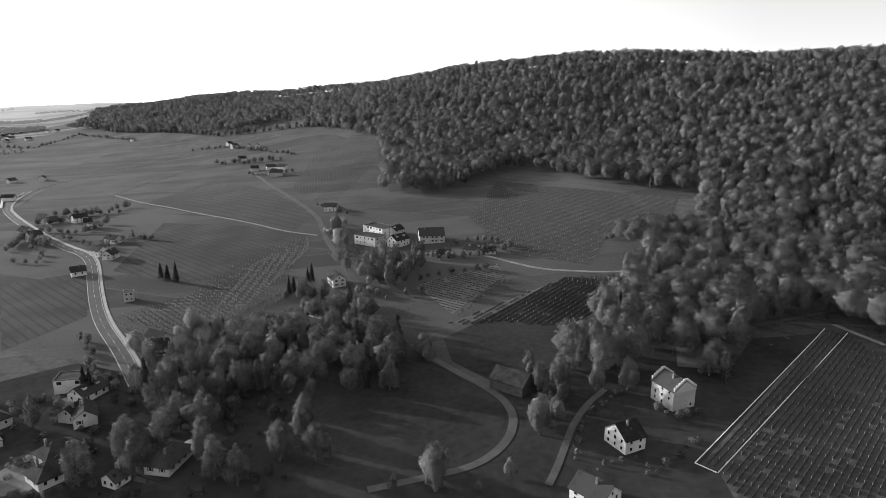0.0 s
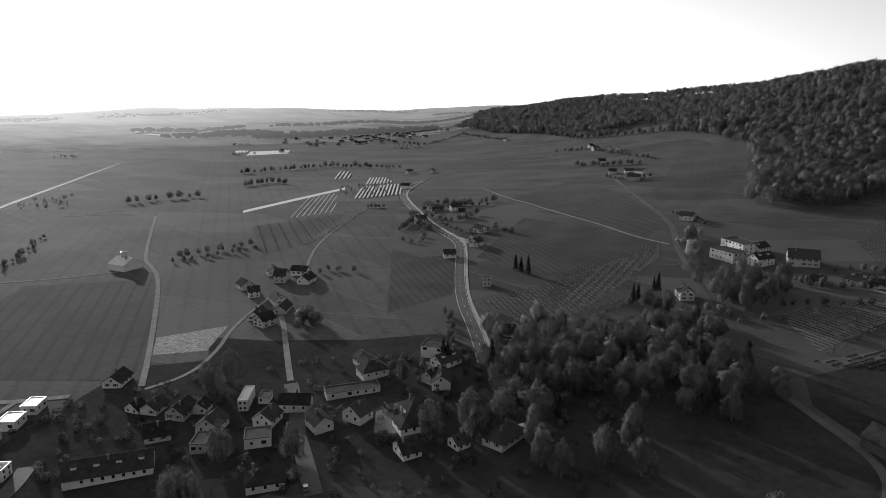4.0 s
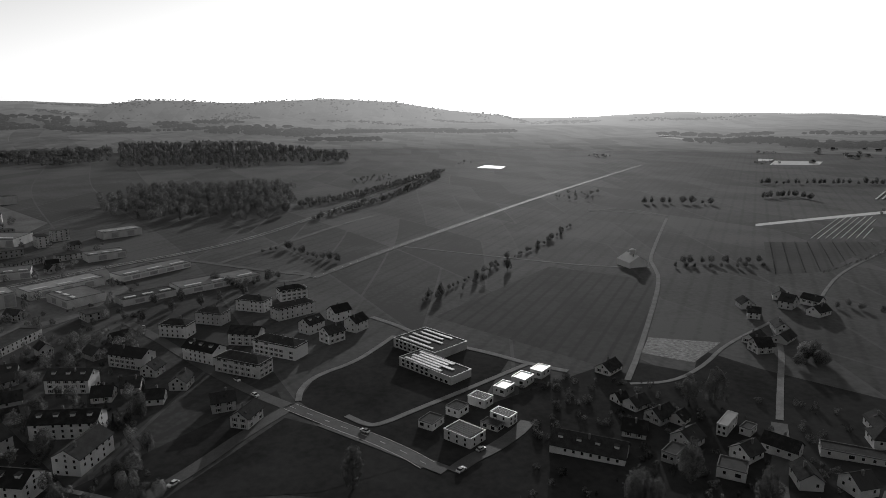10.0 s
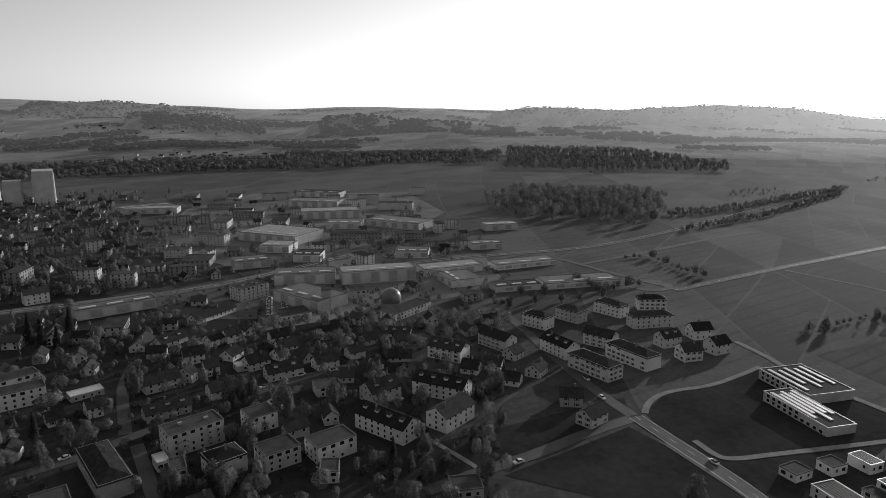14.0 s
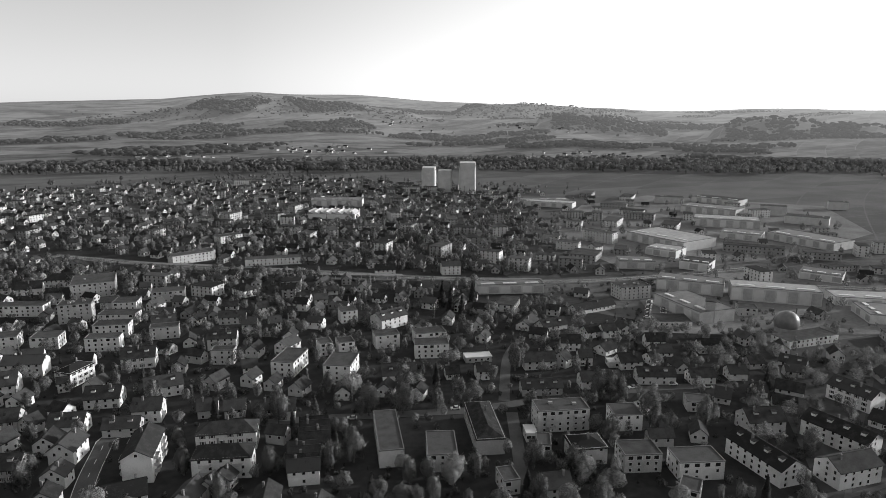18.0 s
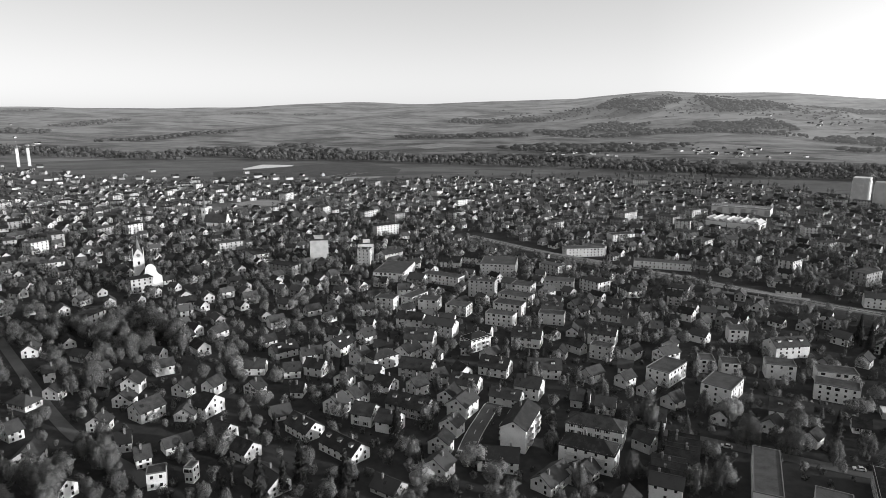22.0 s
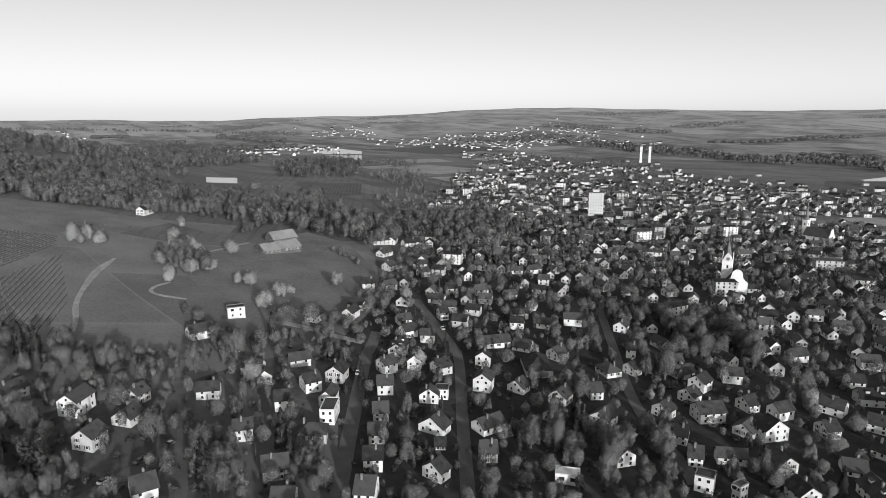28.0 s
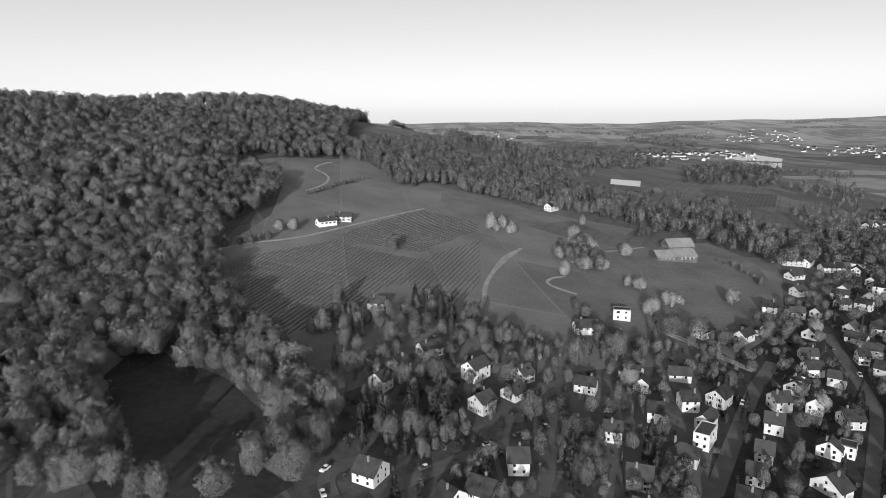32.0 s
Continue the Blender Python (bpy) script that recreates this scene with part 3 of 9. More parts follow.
def trunk_mesh(rng, tall, spread, limbs):
    v, f = [], []

    def add(vv, ff):
        n = len(v)
        v.extend(vv)
        f.extend(tuple(i + n for i in face) for face in ff)

    add(*tube((0, 0, -0.6), (0.1, 0.05, tall * 0.45), 0.28, 0.19, 7))
    add(*tube((0.1, 0.05, tall * 0.45), (0, 0.1, tall * 0.92), 0.19, 0.04))
    for k in range(limbs):
        a, z = 2.4 * k + rng.uniform(-0.4, 0.4), tall * (0.28 + 0.5 * k / limbs)
        r = spread * rng.uniform(0.5, 0.85)
        end = (r * math.cos(a), r * math.sin(a), z + tall * rng.uniform(0.12, 0.25))
        add(*tube((0.08, 0.05, z), end, 0.1, 0.03, 4))
        mid = tuple(0.5 * q for q in (end[0], end[1], z + end[2]))
        add(*tube(mid, (mid[0] + rng.uniform(-1, 1), mid[1] + rng.uniform(-1, 1), mid[2] + tall * 0.14), 0.05, 0.02, 4))
    return mesh_from("trunk", v, f, BARK)


rng = np.random.default_rng(11)
BROAD, BLOOM, TRUNKS, FIRS, FIRTRUNKS = [], [], [], [], []


def scaled(parts, tall, material):
    v, q, n, tone = parts
    return leafy("crown", v * tall, q, n, tone, material)


def several(rng, lobes, count, width, length, wide):
    """A crown of a few overlapping lobes."""
    out, start = [], 0
    for k in range(lobes):
        v, q, n, tone = crown(rng, 7, count, width, False, length, 0.14, wide)
        a, r = 2.4 * k + rng.uniform(-0.6, 0.6), rng.uniform(0.13, 0.25) * (k > 0)
        s = 1.0 if k == 0 else rng.uniform(0.55, 0.8)
        v = v * np.array([s, s, s]) + np.array([r * math.cos(a), r * math.sin(a), rng.uniform(0.02, 0.16) * (k > 0)])
        out.append((v, q + start, n, tone * rng.uniform(0.8, 1.2)))
        start += len(v)
    return [np.concatenate([o[i] for o in out]) for i in range(4)]


for k in range(6):
    BROAD.append(scaled(several(rng, 4, 84, 0.05, 0.2, 0.24), 9.6, LEAF))
    TRUNKS.append(trunk_mesh(rng, 9.0, 3.2, 9))
for k in range(3):
    BLOOM.append(scaled(several(rng, 4, 74, 0.055, 0.1, 0.33), 7.8, BLOSSOM))
for k in range(4):
    pts, ways = [], []
    for level in range(26):
        t = level / 25
        r = (1 - t) ** 0.85 * 2.5 * rng.uniform(0.8, 1.1) + 0.12
        for j in range(int(12 + 14 * (1 - t))):
            a, s = rng.uniform(0, 2 * math.pi), r * math.sqrt(rng.uniform(0.15, 1))
            pts.append((s * math.cos(a), s * math.sin(a), 1.2 + 11 * t - 0.25 * s))
            ways.append((math.cos(a), math.sin(a), 0.5))
    tv, tq, tn = twigs(rng, np.array(pts), np.array(ways), 620, 0.16, 1.0, 0.8)
    FIRS.append(leafy("crown", tv, tq, tn, np.repeat(rng.uniform(0.2, 1.0, 620), 4), NEEDLES))
    vv, ff = tube((0, 0, -0.6), (0, 0, 12), 0.26, 0.03, 6)
    FIRTRUNKS.append(mesh_from("trunk", vv, ff, BARK))


def tree(x, y, tall, kind, k, wide=1.0, turn=0.0):
    if kind == "con":
        name, label, group, trunk, crown, base = "conifer", "tall dark conifer with drooping branches beside gardens", "conifers", FIRTRUNKS[k % 4], FIRS[k % 4], 12.4
    elif kind == "blo":
        name, label, group, trunk, crown, base = "blossom_tree", "fruit tree in full pale blossom on grass", "blossoming trees", TRUNKS[k % 6], BLOOM[k % 3], 7.8
    else:
        name, label, group, trunk, crown, base = "broadleaf_tree", "broadleaf tree with thin spring foliage and bare twigs", "garden trees", TRUNKS[k % 6], BROAD[k % 6], 9.6
    ob = tagged(new(name, trunk), label, "tree", group)
    s = tall / base
    ob.matrix_world = pose(x, y, ground_z(x, y), 0, 0, turn) @ Matrix.Diagonal((s * wide, s * wide, s * (0.8 if kind == "blo" else 1), 1))
    part("crown", crown, ob)
    TAKEN.append((x, y, tall * 0.2))
    return ob


def woodland(name, label, places, talls, count, width, seed, material=None, conifers=0.06, lon=9, length=0.16, wide=0.3, low=0.3):
    """A stand of many trees in one object: lumpy crowns with fanning twigs on thin stems."""
    rng = np.random.default_rng(seed)
    n = len(places)
    kind = np.where(rng.random(n) < conifers, 6, rng.integers(0, 6, n))
    z = height(places[:, 0], places[:, 1])
    vs, qs, ws, ts, start = [], [], [], [], 0
    for k in range(7):
        sel = np.nonzero(kind == k)[0]
        if not len(sel):
            continue
        v, q, w, tone = crown(rng, lon, count, width / 16, k == 6, length, low, wide)
        a = rng.uniform(0, 2 * np.pi, len(sel))
        fat = talls[sel] * rng.uniform(0.65, 1.4, len(sel))
        ca, sa = np.cos(a)[:, None], np.sin(a)[:, None]
        x, y = v[None, :, 0] * ca - v[None, :, 1] * sa, v[None, :, 0] * sa + v[None, :, 1] * ca
        vs.append(np.stack([x * fat[:, None] + places[sel, 0, None], y * fat[:, None] + places[sel, 1, None], v[None, :, 2] * talls[sel, None] + z[sel, None]], -1).reshape(-1, 3))
        ws.append(np.stack([w[None, :, 0] * ca - w[None, :, 1] * sa, w[None, :, 0] * sa + w[None, :, 1] * ca, np.broadcast_to(w[None, :, 2], x.shape)], -1).reshape(-1, 3))
        own = rng.uniform(-0.45, 0.5, len(sel)) - (0.75 if k == 6 else 0)
        ts.append((tone[None] + own[:, None]).ravel())
        qs.append((q[None] + (start + np.arange(len(sel)) * len(v))[:, None, None]).reshape(-1, 4))
        start += len(sel) * len(v)
    lean = rng.uniform(-0.5, 0.5, (n, 2))
    for dx, dy in ((0.14, 0), (0, 0.14)) if count > 60 else ():
        foot, top = np.column_stack([places, z - 0.5]), np.column_stack([places + lean, z + talls * 0.7])
        d = np.array([dx, dy, 0])
        vs.append(np.stack([foot - d, foot + d, top + d * 0.5, top - d * 0.5], 1).reshape(-1, 3))
        qs.append(start + np.arange(4 * n).reshape(-1, 4))
        ws.append(np.tile(np.array([0.3, -0.3, 0.9]), (4 * n, 1)))
        ts.append(np.full(4 * n, 0.9))
        start += 4 * n
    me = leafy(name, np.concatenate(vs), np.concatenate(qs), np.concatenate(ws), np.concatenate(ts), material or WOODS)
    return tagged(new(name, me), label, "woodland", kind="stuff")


def scatter(poly, gap, seed, keep=None):
    rng = np.random.default_rng(seed)
    xs, ys = [a for a, _ in poly], [b for _, b in poly]
    x, y = np.meshgrid(np.arange(min(xs), max(xs), gap), np.arange(min(ys), max(ys), gap))
    x, y = x.ravel() + rng.uniform(-0.45, 0.45, x.size) * gap, y.ravel() + rng.uniform(-0.45, 0.45, y.size) * gap
    ok = inside(poly, x, y)
    if keep is not None:
        ok &= keep(x, y)
    return np.column_stack([x[ok], y[ok]])


# ---- houses ----
def prism(profile, length, at=0.0):
    """A solid from a cross section (y, z) drawn out along x."""
    n = len(profile)
    v = [(at - length / 2, a, b) for a, b in profile] + [(at + length / 2, a, b) for a, b in profile]
    f = [tuple(range(n))[::-1], tuple(range(n, 2 * n))] + [(k, (k + 1) % n, n + (k + 1) % n, n + k) for k in range(n)]
    return v, f


def box(x0, x1, y0, y1, z0, z1):
    v = [(a, b, c) for c in (z0, z1) for a, b in ((x0, y0), (x1, y0), (x1, y1), (x0, y1))]
    return v, [(3, 2, 1, 0), (4, 5, 6, 7), (0, 1, 5, 4), (1, 2, 6, 5), (2, 3, 7, 6), (3, 0, 4, 7)]


def solid(name, pieces, material):
    v, f = [], []
    for vv, ff in pieces:
        n = len(v)
        v += vv
        f += [tuple(i + n for i in face) for face in ff]
    return mesh_from(name, v, f, material)


def window_mesh(shutters):
    """A pane set back in a pale frame, with shutters folded open or not; width and height 1, facing +y."""
    xs = ([-0.95, -0.56] if shutters else []) + [-0.5, -0.41, 0.41, 0.5] + ([0.56, 0.95] if shutters else [])
    zs = [-0.5, -0.41, 0.41, 0.5]
    n = len(xs)
    bm = bmesh.new()
    front = [[bm.verts.new((x, 0.07 if abs(x) < 0.55 else 0.05, z)) for x in xs] for z in zs]
    back = [[bm.verts.new((x, 0.0, z)) for x in xs] for z in (zs[0], zs[-1])]
    lo = n // 2 - 1
    pane = [bm.verts.new((x, 0.02, z)) for z in (-0.41, 0.41) for x in (-0.41, 0.41)]
    hole = [front[1][lo], front[1][lo + 1], front[2][lo], front[2][lo + 1]]
    for j in range(3):
        for i in range(n - 1):
            if j == 1 and i == lo:
                continue
            f = bm.faces.new((front[j][i + 1], front[j][i], front[j + 1][i], front[j + 1][i + 1]))
            f.material_index = 2 if shutters and i in (0, n - 2) else 0
    for p, q in ((0, 1), (1, 3), (3, 2), (2, 0)):
        bm.faces.new((hole[p], hole[q], pane[q], pane[p]))
    bm.faces.new((pane[1], pane[0], pane[2], pane[3])).material_index = 1
    for i in range(n - 1):
        bm.faces.new((front[3][i + 1], front[3][i], back[1][i], back[1][i + 1]))
        bm.faces.new((front[0][i], front[0][i + 1], back[0][i + 1], back[0][i]))
    bmesh.ops.recalc_face_normals(bm, faces=bm.faces[:])
    me = bpy.data.meshes.new("window")
    bm.to_mesh(me)
    bm.free()
    for m in (FRAME, GLASS, TIMBER):
        me.materials.append(m)
    return me


WINDOWS = [window_mesh(False), window_mesh(True)]
CHIMNEY = solid("chimney", [box(-0.35, 0.35, -0.35, 0.35, -1.6, 1.0), box(-0.42, 0.42, -0.42, 0.42, 1.0, 1.12), box(-0.22, 0.22, -0.22, 0.22, 1.12, 1.3)], BRICK)
SKYLIGHT = solid("skylight", [box(-0.45, 0.45, -0.6, 0.6, -0.05, 0.09)], GLASS)


def window(parent, m, w, h, kind):
    ob = new("window", WINDOWS[kind])
    ob.parent = parent
    ob.matrix_local = m @ Matrix.Diagonal((w, 1, h, 1))


def joined_windows(places, kind):
    """All the windows of a house too far off to tell them apart, as one mesh."""
    src = WINDOWS[kind]
    co = np.empty(len(src.vertices) * 3)
    src.vertices.foreach_get("co", co)
    co = np.column_stack([co.reshape(-1, 3), np.ones(len(src.vertices))])
    faces, slots = [tuple(p.vertices) for p in src.polygons], [p.material_index for p in src.polygons]
    v, f, n = [], [], len(co)
    for k, m in enumerate(places):
        v.append((co @ np.array(m).T)[:, :3])
        f += [tuple(i + k * n for i in face) for face in faces]
    me = mesh_from("window_rows", np.concatenate(v).tolist(), f, FRAME)
    me.materials.append(GLASS), me.materials.append(TIMBER)
    me.polygons.foreach_set("material_index", slots * len(places))
    return me


def house(x, y, turn, length, wide, eaves, kind="g", special="", pitch=0.7):
    """A house with its ridge along the given direction: rendered walls, a roof with eaves, chimney and windows."""
    r = random.Random(int(x * 13.7 + y * 7.3))
    far = math.hypot(x, y)
    c, s = math.cos(radians(turn)), math.sin(radians(turn))
    corners = [(x + c * a - s * b, y + s * a + c * b) for a in (-length / 2, length / 2) for b in (-wide / 2, wide / 2)]
    base = [ground_z(*p) for p in corners]
    z0, drop = sum(base) / 4, max(base) - min(base) + 0.8
    if eaves > 6.5 and special == "":
        pitch = min(pitch, 0.58)
    rise = {"g": wide / 2 * pitch, "h": wide / 2 * min(0.7, pitch), "f": 0.0}[kind]
    big = length * wide > 330 and eaves > 6.5
    wall = TIMBER if special in ("barn", "farm") else (CREAM if r.random() < 0.28 or big and r.random() < 0.5 or kind == "f" and eaves >= 8 else RENDER)
    hl, hw = length / 2, wide / 2
    if kind == "g":
        walls = prism([(-hw, -drop), (hw, -drop), (hw, eaves), (0, eaves + rise), (-hw, eaves)], length)
    else:
        walls = box(-hl, hl, -hw, hw, -drop, eaves)
    tone = {RENDER: "white rendered", CREAM: "cream rendered", TIMBER: "dark timber"}[wall]
    storeys = max(1, int(round(eaves / 2.65)))
    if special == "barn":
        name, label, category = "barn", "dark timber barn with a wide gabled roof", "barn"
    elif special == "hall":
        name, label, category = "warehouse", f"long {tone} industrial hall with a flat roof", "warehouse"
    elif special == "farm":
        name, label, category = "farm_building", f"large {tone} farm building under a wide tiled roof", "farm building"
    elif special == "shiny":
        name, label, category = "barn", "field barn with a bright metal roof beside a silo", "barn"
    elif special == "sawtooth":
        name, label, category = "factory", "long factory hall with a saw-tooth roof of white skylights", "factory"
    elif special == "school":
        name, label, category = "school_building", "low school building with a flat roof of bright skylight bands", "school"
    elif kind == "f" and eaves >= 8:
        name, label, category = "apartment_block", f"{tone} apartment block of {storeys} storeys with a flat roof", "apartment building"
    elif kind == "f":
        name, label, category = "flat_roofed_house", f"{tone} house with a flat gravel roof and parapet", "house"
    elif eaves >= 8:
        name, label, category = "apartment_house", f"{tone} apartment house of {storeys} storeys under a dark tiled roof", "apartment building"
    else:
        name, label, category = "house", f"{tone} house with a {'hipped' if kind == 'h' else 'gabled'} tiled roof among gardens", "house"
    ob = tagged(new(name, solid(name, [walls], wall)), label, category, "houses of the town")
    ob.matrix_world = pose(x, y, z0, 0, 0, turn)
    TAKEN.append((x, y, math.hypot(length, wide) * 0.5))
    if kind == "g":
        o, g, t = 0.55, 0.5, 0.22
        k = rise / hw
        slab = [(-hw - o, eaves - o * k), (0, eaves + rise), (hw + o, eaves - o * k), (hw + o, eaves - o * k + t), (0, eaves + rise + t * 1.25), (-hw - o, eaves - o * k + t)]
        tiles = METAL if special == "shiny" else SLATEROOF if special == "farm" else OLDTILES if r.random() < 0.45 else TILES
        part("roof", solid("roof", [prism(slab, length + 2 * g), box(-hl - g, hl + g, -0.14, 0.14, eaves + rise + t, eaves + rise + t * 1.25 + 0.1)], tiles), ob)
        if special == "castle":
            steps = []
            for e in (-hl, hl):
                for q in range(5):
                    for sgn in (-1, 1):
                        b0, b1 = sorted((sgn * hw * (1 - q / 5), sgn * hw * (1 - (q + 1) / 5)))
                        steps.append(box(e - 0.3, e + 0.3, b0, b1, eaves - 0.5, eaves + rise * (q + 1) / 5 + 0.9))
            part("stepped_gable", solid("stepped_gable", steps, RENDER), ob, "white stepped gable walls")
    elif kind == "h":
        o, t = 0.5, 0.0
        e, m = eaves - 0.3, max(0.3, hl - hw)
        a, b, top = hl + o, hw + o, eaves + rise
        v = [(-a, -b, e), (a, -b, e), (a, b, e), (-a, b, e), (-m, 0, top), (m, 0, top), (-a, -b, e - 0.2), (a, -b, e - 0.2), (a, b, e - 0.2), (-a, b, e - 0.2)]
        f = [(0, 1, 5, 4), (2, 3, 4, 5), (1, 2, 5), (3, 0, 4), (6, 7, 1, 0), (7, 8, 2, 1), (8, 9, 3, 2), (9, 6, 0, 3), (9, 8, 7, 6)]
        part("roof", mesh_from("roof", v, f, OLDTILES if r.random() < 0.4 else TILES), ob)
    else:
        light = r.random() < 0.35 and eaves < 4.6 and special != "hall" and special != "school"
        top = METAL if light else r.choice((KERB, SLATEROOF, SLATEROOF, GRAVELROOF)) if special == "hall" else GRAVELROOF
        part("roof", solid("roof", [box(-hl + 0.25, hl - 0.25, -hw + 0.25, hw - 0.25, eaves - 0.1, eaves + 0.12)], top), ob, "light metal roof" if light else "")
        ring = [box(-hl - 0.1, hl + 0.1, -hw - 0.1, -hw + 0.25, eaves, eaves + 0.4), box(-hl - 0.1, hl + 0.1, hw - 0.25, hw + 0.1, eaves, eaves + 0.4),
                box(-hl - 0.1, -hl + 0.25, -hw + 0.25, hw - 0.25, eaves, eaves + 0.4), box(hl - 0.25, hl + 0.1, -hw + 0.25, hw - 0.25, eaves, eaves + 0.4)]
        bright = light or special in ("solar", "school")
        part("parapet", solid("parapet", ring, METAL if bright else COPING), ob, "bright metal parapet" if bright else "")
        if special in ("solar", "school"):
            n = 7 if special == "solar" else 5
            for q in range(n):
                yy = -hw + wide * (q + 0.75) / (n + 0.5)
                if special == "solar":
                    part("solar_panel", solid("solar_panel", [box(-hl * 0.85, hl * 0.85, yy - wide / n * 0.3, yy + wide / n * 0.3, eaves + 0.15, eaves + 0.32)], PANEL), ob, "dark glossy solar panel row")
                else:
                    a = hl * (0.85 - 0.12 * (q % 2))
                    part("roof_light", solid("roof_light", [box(-a, a * r.uniform(0.3, 0.85), yy - 0.8, yy + 0.8, eaves + 0.12, eaves + 0.55)], METAL), ob, "bright raised skylight band")
        elif special == "sawtooth":
            for q in range(8):
                a, d = -hl + length * (q + 0.5) / 8, length / 16
                tooth = ([(a - d, -hw, eaves), (a + d, -hw, eaves), (a - d, hw, eaves), (a + d, hw, eaves), (a - d * 0.7, -hw, eaves + 3.6), (a - d * 0.7, hw, eaves + 3.6)], [(0, 2, 5, 4), (1, 4, 5, 3), (0, 4, 1), (2, 3, 5), (0, 1, 3, 2)])
                part("saw_tooth", solid("saw_tooth", [tooth], RENDER if q % 2 else KERB), ob, "pale saw-tooth roof light")
        elif special == "hall":
            for q in range(3):
                a = -hl + length * (q + 0.5) / 3
                part("roof_light", solid("roof_light", [box(a - length * 0.1, a + length * 0.1, -hw * 0.6, -hw * 0.6 + 2.4, eaves + 0.12, eaves + 0.6)], METAL), ob, "pale raised roof light")
            n = max(3, int(length / 7))
            for q in range(n):
                a = -hl + length * (q + 0.5) / n
                side = 1 if -s * x + c * y < 0 else -1
                part("facade_panel", solid("facade_panel", [box(a - length / n * 0.42, a + length / n * 0.42, side * hw - 0.08, side * hw + 0.08, 1.0, eaves - 1.2)], KERB if q % 2 else METAL), ob)
        elif eaves >= 8:
            for q in range(r.randint(1, 3)):
                a, b = r.uniform(-hl * 0.7, hl * 0.7), r.uniform(-hw * 0.4, hw * 0.4)
                part("roof_vent", solid("roof_vent", [box(a - 0.8, a + 0.8, b - 0.6, b + 0.6, eaves + 0.1, eaves + 1.0)], KERB), ob)
    if kind != "f" and special != "barn" and far < 730:
        ch = new("chimney", CHIMNEY)
        ch.parent = ob
        ch.matrix_local = pose(r.uniform(-0.3, 0.3) * length, r.choice((-1, 1)) * hw * 0.25, eaves + rise * 0.75 + 0.9)
    if kind == "g" and special == "" and far < 460 and r.random() < 0.6:
        for q in range(r.randint(1, 2)):
            sgn = r.choice((-1, 1))
            sk = new("skylight", SKYLIGHT)
            sk.parent = ob
            sk.matrix_local = pose(r.uniform(-0.35, 0.35) * length, sgn * hw * 0.5, eaves + rise * 0.5 + 0.32, -sgn * math.degrees(math.atan(rise / hw)), 0, 0)
    # dormers on longer tiled roofs
    if kind == "g" and special == "" and far < 460 and length > 12 and r.random() < 0.65:
        n = max(1, int(length / 6))
        for sgn in (-1, 1):
            if (-s * sgn) * x + (c * sgn) * y > 0.35 * far:
                continue
            for q in range(n):
                a = (q + 0.5) / n * length - hl
                b = sgn * hw * 0.55
                z1 = eaves + rise * 0.45
                dm = part("dormer", solid("dormer", [box(a - 0.9, a + 0.9, min(b, 0.1 * b), max(b, 0.1 * b), z1, z1 + 1.35)], wall), ob)
                part("dormer_roof", solid("dormer_roof", [box(a - 1.1, a + 1.1, min(b * 1.12, 0), max(b * 1.12, 0), z1 + 1.35, z1 + 1.5)], TILES), dm)
    # windows on the walls
    if special in ("barn", "hall", "sawtooth", "shiny") or far > 780:
        return ob
    style = 1 if kind != "f" and eaves < 8 and r.random() < 0.3 and special != "castle" else 0
    limit = 8 if special == "castle" else 40 if eaves > 6.8 and far < 330 else 26 if far < 300 else 16 if far < 400 else 200
    count, joined_panes = 0, []
    sides = [(0, 1, length, hw, 0), (0, -1, length, hw, 180), (1, 0, wide, hl, -90), (-1, 0, wide, hl, 90)]
    for nx, ny, span, out, rot in sides:
        wx, wy = c * nx - s * ny, s * nx + c * ny
        if wx * x + wy * y > 0.3 * far:
            continue
        n = max(2, int(span / 3.4))
        for level in range(storeys):
            for q in range(n):
                if count >= limit or r.random() < 0.1:
                    continue
                a = ((q + 0.5) / n - 0.5) * span * 0.92
                z = (level + 0.58) * eaves / storeys
                p = pose(nx * (out + 0.01) + (a if ny else 0) * 1, ny * (out + 0.01) + (a if nx else 0), z, 0, 0, rot)
                wide_pane = special == "school" or kind == "f" and level == storeys - 1 and r.random() < 0.4
                size = (2.2, 1.7) if wide_pane else (1.15, 1.45)
                if far < 400:
                    window(ob, p, *size, style)
                else:
                    joined_panes.append(p @ Matrix.Diagonal((size[0], 1, size[1], 1)))
                count += 1
        if nx and kind == "g" and rise > 2.6 and far < 460:
            window(ob, pose(nx * (hl + 0.01), 0, eaves + rise * 0.32, 0, 0, rot), 1.1, 1.3, 0)
        if ny and eaves >= 7.8 and special == "" and far < 430 and span > 13:
            for level in range(1, storeys):
                for a in (-span * 0.27, span * 0.27):
                    z, y0, y1 = level * eaves / storeys, ny * out, ny * (out + 1.5)
                    slab = box(a - 1.9, a + 1.9, min(y0, y1), max(y0, y1), z - 0.12, z + 0.06)
                    rail = box(a - 1.9, a + 1.9, min(y1, y1 - ny * 0.08), max(y1, y1 - ny * 0.08), z + 0.06, z + 1.0)
                    ends = [box(b - 0.04, b + 0.04, min(y0, y1), max(y0, y1), z + 0.06, z + 1.0) for b in (a - 1.86, a + 1.86)]
                    part("balcony", solid("balcony", [slab, rail, *ends], COPING if style else CREAM), ob)
    if joined_panes:
        tagged(part("window_rows", joined_windows(joined_panes, style), ob), kind="stuff")
    return ob


